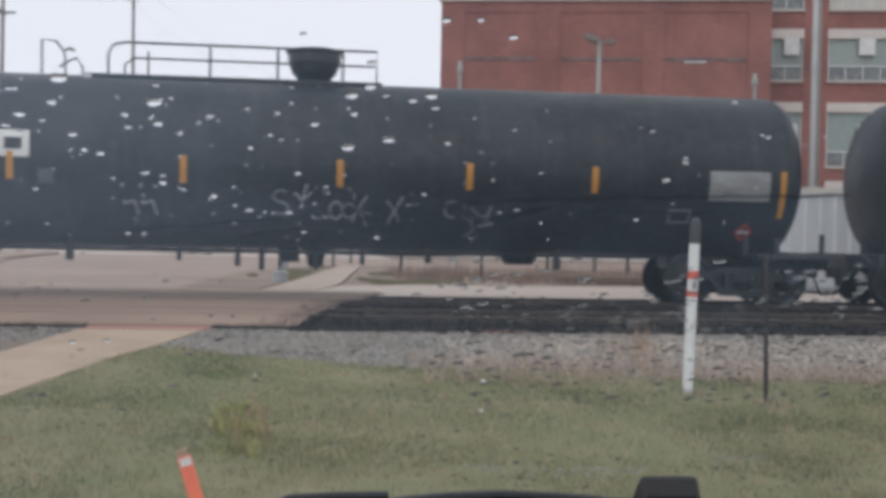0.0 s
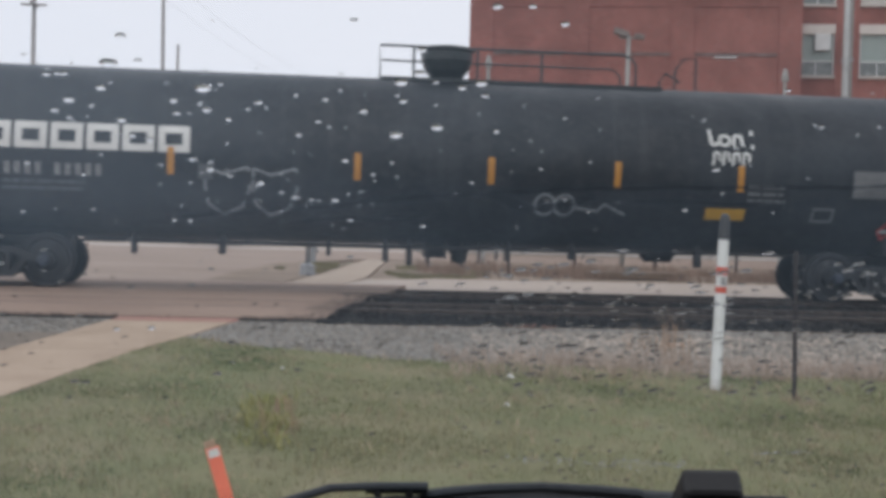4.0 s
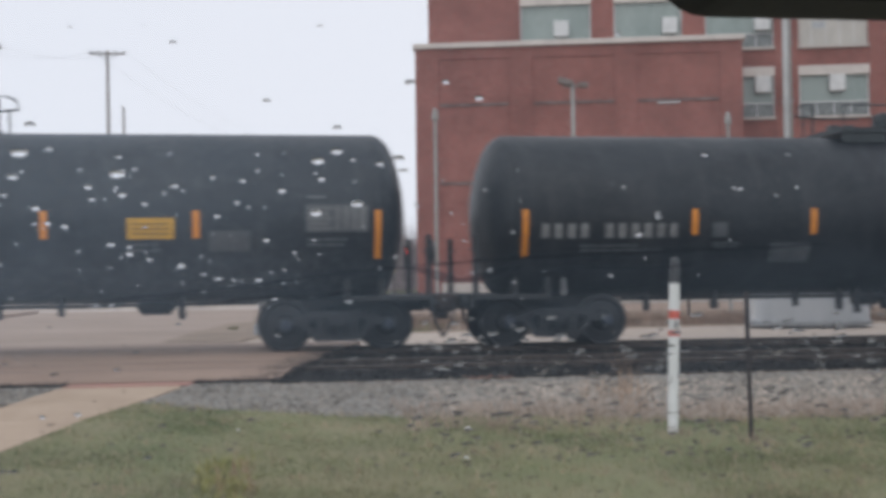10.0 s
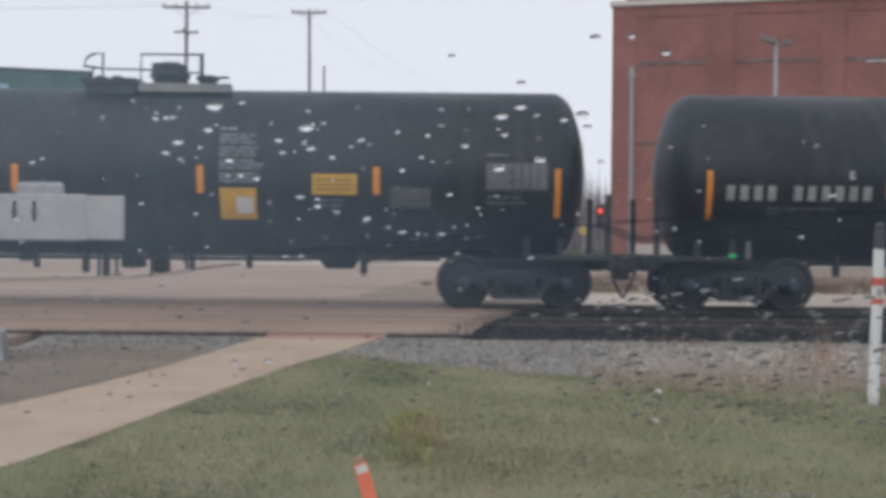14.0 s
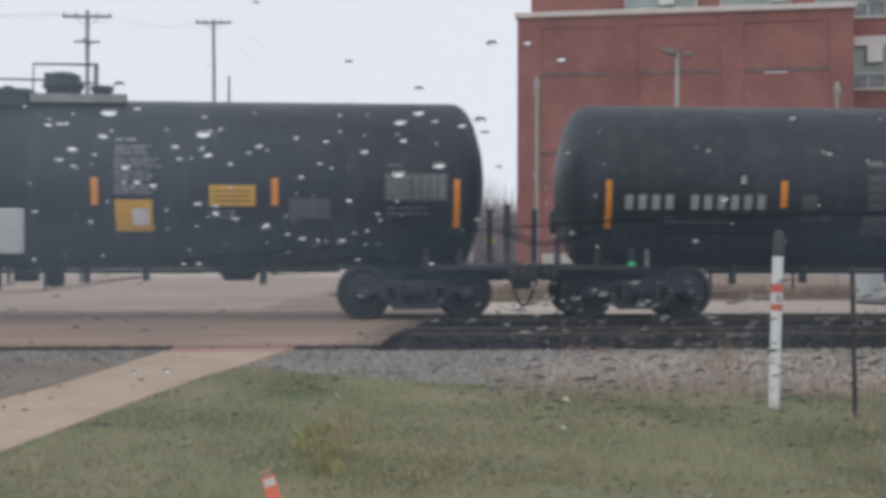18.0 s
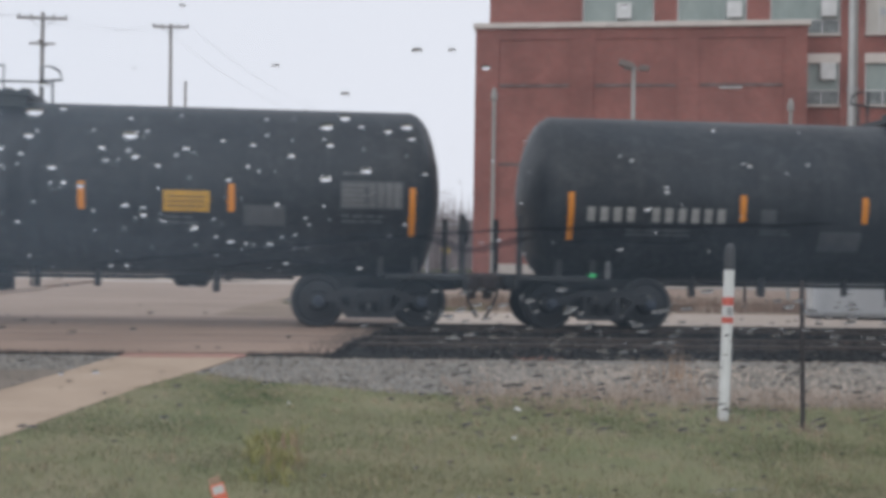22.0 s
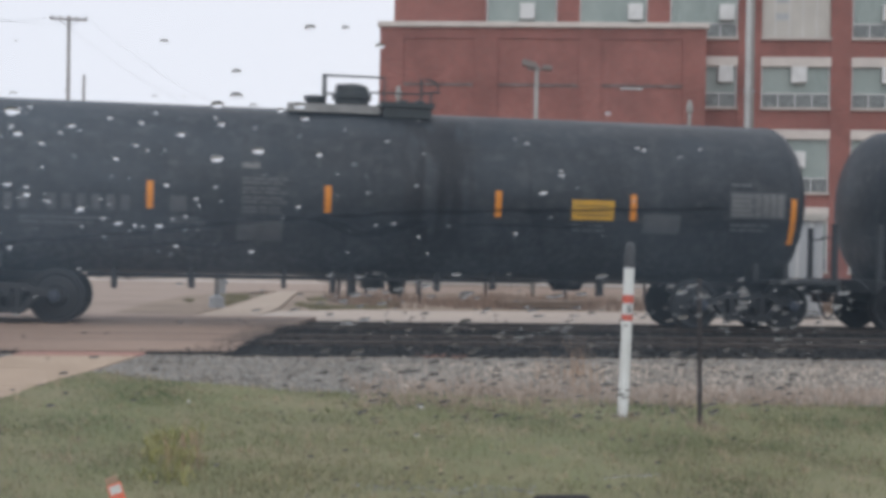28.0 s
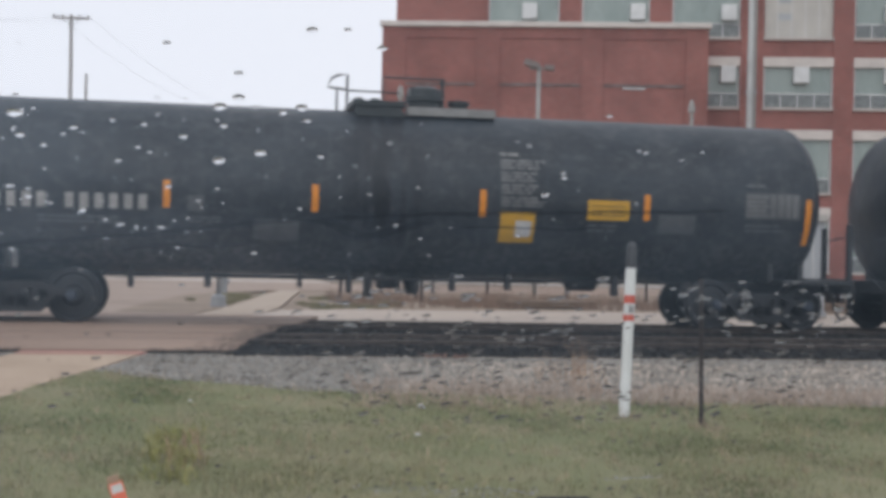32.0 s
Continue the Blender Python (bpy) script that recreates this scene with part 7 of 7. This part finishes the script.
def make_drops():
    for i, (x, y, r) in enumerate(DROPS):
        r *= 0.75 if y > 100 else 0.88
        v, f = dome_mesh(r, r * 0.7, r * float(np.interp(y, [20, 60, 85, 105], [0.45, 0.38, 0.18, 0.06])), 14, 4, i)
        me = bpy.data.meshes.new("mesh")
        me.from_pydata(v, [], f)
        me.materials.append(M["water"])
        for p in me.polygons:
            p.use_smooth = True
        ob = new("raindrop", me)
        ob.matrix_world = SCREEN @ Matrix.Translation((x / 1000, y / 1000, -0.0008)) @ Matrix.Scale(0.001, 4)
        tagged(ob, "clear raindrop clinging to the windscreen", "raindrop", "raindrops on the windscreen")
        ob.visible_shadow = False
    rng = random.Random(9)
    sets = {"water": ([], []), "dim_water": ([], []), "dark_water": ([], [])}
    for k in range(1120):
        kind = rng.random()
        if kind < 0.14:     # round drops over the upper glass, thinning towards the passenger side
            x, y = rng.gauss(-70, 130), rng.uniform(-10, 95 if rng.random() < 0.82 else 170)
            r = min(2.0, 0.55 + rng.expovariate(2.3))
            rx, ry, turn = r * rng.uniform(1.0, 1.5), r * rng.uniform(0.5, 0.75), rng.uniform(-0.1, 0.3)
            flat, key = float(np.interp(y, [20, 60, 85, 105], [0.6, 0.48, 0.2, 0.07])), "water"
        else:               # fine dashes dragged along the lower glass
            x, y = rng.uniform(-320, 340), rng.uniform(-250, -20)
            if rng.random() < 0.68:
                x = rng.uniform(40, 320)
            if y < -150 and rng.random() < 0.5:
                y = rng.uniform(-150, -35)
            r = min(3.4, 0.9 + rng.expovariate(1.2))
            rx, ry, turn = r, r * rng.uniform(0.3, 0.46), rng.uniform(0.08, 0.3)
            flat, key = 0.8, "dark_water" if y < -62 - 12 * math.sin(x * 0.05) else "dim_water"
            if y < -150:
                rx, ry = rx * 0.65, ry * 0.65
        v, f = dome_mesh(rx, ry, min(rx, ry) * flat, 8, 3, k)
        ct, st = math.cos(turn), math.sin(turn)
        v = [(a * ct - b * st, a * st + b * ct, c) for a, b, c in v]
        vs, fs = sets[key]
        o = len(vs)
        vs += [((x + a) / 1000, (y + b) / 1000, c / 1000 - 0.0008) for a, b, c in v]
        fs += [tuple(o + q for q in p) for p in f]
    for k in range(190):    # a line of fine beads left by the wiper low on the glass
        if k < 120:
            x = rng.uniform(68, 186)
            y = -226 + rng.gauss(0, 3.2) + (4 if x < 110 else 0)
        elif k < 155:
            x = rng.uniform(134, 180)
            y = -221 - 8 * ((x - 134) / 46) ** 2 + rng.gauss(0, 0.5)
        else:
            x = rng.uniform(218, 262)
            y = -211.5 + (x - 218) * 0.1 + rng.gauss(0, 0.6)
        r = rng.uniform(0.35, 0.85)
        v, f = dome_mesh(r * rng.uniform(1.0, 1.8), r * 0.6, r * 0.5, 8, 3, k + 2000)
        vs, fs = sets["water"]
        o = len(vs)
        vs += [((x + a) / 1000, (y + b) / 1000, c / 1000 - 0.0008) for a, b, c in v]
        fs += [tuple(o + q for q in p) for p in f]
    for key, (vs, fs) in sets.items():
        ob = from_arrays("fine_raindrops", vs, fs, M[key])
        ob.matrix_world = SCREEN
        for p in ob.data.polygons:
            p.use_smooth = True
        ob.visible_shadow = False
        tagged(ob, {"water": "hundreds of small clear raindrops spattered over the windscreen", "dim_water": "dashes of rain, tinted grey, across the middle of the windscreen", "dark_water": "thin dashes of rain, tinted dark, dragged along the windscreen"}[key], "raindrops", kind="stuff")


make_drops()


def water_streaks():
    """Ridges of water left along the edge of the wiped arc."""
    rng = random.Random(77)
    runs = (
        ([(-118, -6), (-78, 0), (-45, 5), (-22, 9), (10, 15), (36, 18)], 1.5, 1),
        ([(30, 18), (42, 15), (52, 10), (61, 8), (72, 10), (84, 16), (92, 19)], 2.7, 2),
        ([(36, 18), (70, 22), (100, 24), (130, 26), (178, 28), (236, 31)], 1.3, 3),
        ([(96, 14), (120, 16), (150, 15), (176, 18)], 1.0, 4),
        ([(-60, -7), (-30, -2), (-8, -4), (14, 3)], 1.0, 5),
    )
    for pts, width, seed in runs:
        xs = np.arange(pts[0][0], pts[-1][0] + 0.1, 1.5)
        ys = np.interp(xs, [p[0] for p in pts], [p[1] for p in pts])
        ys = np.convolve(np.pad(ys, 4, mode="edge"), np.ones(9) / 9, "valid")
        v, f = [], []
        for i, (x, y) in enumerate(zip(xs, ys)):
            taper = min(1, i / 8, (len(xs) - 1 - i) / 8)
            w = max(0.05, width * taper * (1 + 0.75 * noise.noise((x * 0.09, seed, 0))))
            y += 1.2 * noise.noise((x * 0.06, seed, 5))
            v += [((x + rng.uniform(-0.2, 0.2)) / 1000, (y + w * math.cos(a)) / 1000, (-0.8 - w * 0.28 * math.sin(a)) / 1000) for a in np.linspace(0, math.pi, 6)]
        for i in range(len(xs) - 1):
            for k in range(6):
                b, c = i * 6 + k, i * 6 + (k + 1) % 6
                f.append((b, c, c + 6, b + 6))
        ob = from_arrays("water_streak", v, f, M["streak_water"])
        for q in ob.data.polygons:
            q.use_smooth = True
        ob.matrix_world = SCREEN
        ob.visible_shadow = False
        tagged(ob, "wavy water streak from the wiper, tinted dark, on the windscreen", "water streak", "streaks on the windscreen")


M["streak_water"] = bpy.data.materials.new("murky_streak_film")
M["streak_water"].use_nodes = True
_n = M["streak_water"].node_tree
_n.nodes.clear()
# plain dark tint put in place of the ridge's own refraction
_thin = _n.nodes.new("ShaderNodeBsdfTransparent")
_thin.inputs["Color"].default_value = (0.74, 0.75, 0.77, 1)
_n.links.new(_thin.outputs[0], _n.nodes.new("ShaderNodeOutputMaterial").inputs["Surface"])
water_streaks()


def on_glass(x, y, out=0.0):
    """A place on the glass, in millimetres, so far outside it."""
    return SCREEN @ Vector((x / 1000, y / 1000, -out / 1000))


def wiper():
    w = empty("wiper", SCREEN @ Matrix.Translation((0, -0.005, 0)) @ SCREEN.inverted())
    tagged(w, "black windscreen wiper parked at the foot of the glass", "wiper")
    bm = B()
    line = [(-100, -296, 3), (-67, -278, 3), (-38, -260, 3), (-10, -257, 3), (24, -256, 3)]
    tube(bm, [on_glass(*p) for p in line], 0.0028, 8)
    part("blade_frame", bm, M["rubber"], w)
    bm = B()
    tube(bm, [on_glass(*p) for p in ((20, -268, 3), (36, -263, 3), (62, -258, 3), (97, -255, 3), (133, -258, 3), (163, -262, 3))], 0.0034, 8)
    part("spoiler", bm, M["rubber"], w, "curved black spoiler")
    bm = B()
    tube(bm, [on_glass(*p) for p in ((-60, -285, 2), (0, -272, 2), (60, -269, 2), (160, -272, 2))], 0.003, 6)
    part("rubber_blade", bm, M["rubber"], w)
    o = part("adapter", box(B(), -0.02, 0.02, -0.004, 0.004, -0.003, 0.001, 0.001), M["rubber"], w, "blade adapter")
    o.matrix_basis = SCREEN @ Matrix.Translation((0.004, -0.2615, -0.003))
    for x in (-0.012, 0.008):
        b = part("pin", lathe(B(), [(-0.001, 0.0025), (0.001, 0.0025)], "z", 10), M["black_plastic"], w)
        b.matrix_basis = SCREEN @ Matrix.Translation((x + 0.004, -0.2605, 0.0005))
    bm = B()
    tube(bm, [on_glass(*p) for p in ((60, -274, 5), (120, -273, 6), (165, -272, 6), (230, -276, 6), (300, -288, 6))], 0.005, 8)
    part("arm", bm, M["rubber"], w, "black wiper arm")


wiper()


def dash_unit():
    """Small black case standing behind the foot of the glass."""
    u = empty("dash_unit")
    tagged(u, "small black plastic case with rounded top on the dashboard", "dash unit")
    o = part("case", box(B(), -0.0188, 0.0188, -0.04, 0.0, 0.002, 0.022, 0.004), M["black_plastic"], u)
    o.matrix_basis = SCREEN @ pose(0.1975, -0.222, 0.001)
    b = part("bracket", box(B(), -0.004, 0.03, -0.02, 0.0, 0.006, 0.016, 0.002), M["black_plastic"], u)
    b.matrix_basis = SCREEN @ pose(0.222, -0.246, 0.002)


dash_unit()


def cabin():
    """Plain shell of the cabin round the camera, open at the glass."""
    top = SCREEN @ Vector((0, 0.43, 0))
    foot = SCREEN @ Vector((0, -0.32, 0))
    c = empty("cabin")
    tagged(c, "plain dark cabin shell around the windscreen", "cabin", kind="structure")
    m = M["black_plastic"]
    part("roof", box(B(), -0.8, 0.8, -1.6, top.y, top.z, top.z + 0.05, 0.01), m, c)
    part("dashboard", box(B(), -0.8, 0.8, 0.35, foot.y + 0.02, foot.z - 0.3, foot.z - 0.055, 0.02), m, c)
    part("rear_wall", box(B(), -0.8, 0.8, -1.66, -1.6, -0.45, top.z), m, c)
    for s in (-1, 1):
        part("side_wall", box(B(), s * 0.83 - 0.03, s * 0.83 + 0.03, -1.6, top.y, -0.45, top.z), m, c)
    # unseen bonnet, added dark for the drops on the glass to refract
    prof = [(foot.y + 0.06, 0.955), (1.2, 0.9), (1.55, 0.84), (1.85, 0.74), (1.95, 0.55), (1.95, -0.35), (foot.y + 0.06, -0.35)]
    bm = B()
    a = [bm.verts.new((-0.85, y, z)) for y, z in prof]
    b = [bm.verts.new((0.85, y, z)) for y, z in prof]
    bm.faces.new(a)
    bm.faces.new(b[::-1])
    for i in range(len(prof)):
        q = (i + 1) % len(prof)
        bm.faces.new((a[i], a[q], b[q], b[i]))
    bmesh.ops.recalc_face_normals(bm, faces=bm.faces)
    part("bonnet", bm, M["bonnet"], c, "unseen dark bonnet added ahead of the glass")
    part("cabin_floor", box(B(), -0.8, 0.8, -1.6, 0.9, -0.1, -0.05), m, c)


M["bonnet"] = mat("dark_car_paint", (0.008, 0.008, 0.009), (0.011, 0.011, 0.012), 3, 0.75)
cabin()


def mirror():
    r = empty("rear_view_mirror")
    tagged(r, "black rear-view mirror hanging at the top of the windscreen", "mirror")
    rim = []
    for cx, cz, a0 in ((0.09, 0.014, 0), (-0.09, 0.014, 90), (-0.09, -0.014, 180), (0.09, -0.014, 270)):
        rim += [(cx + 0.02 * math.cos(radians(a0 + 15 * i)), cz + 0.02 * math.sin(radians(a0 + 15 * i))) for i in range(7)]
    o = part("housing", prism(B(), rim, -0.012, 0.018), M["black_plastic"], r)
    a = Vector((0.233, 0.38, 1.355))
    o.matrix_basis = pose(a.x, a.y, a.z)
    g = part("mirror_glass", box(B(), -0.098, 0.098, -0.0145, -0.0125, -0.024, 0.024), M["mirror"], r)
    g.matrix_basis = o.matrix_basis
    part("stalk", tube(B(), [(a.x, a.y + 0.015, a.z + 0.01), tuple(SCREEN @ Vector((0.22, 0.33, 0.002)))], 0.007, 8), M["black_plastic"], r)


M["mirror"] = mat("mirror_silver", (0.85, 0.86, 0.87), (0.85, 0.86, 0.87), 3, 0.02, 1.0)
mirror()

motions()
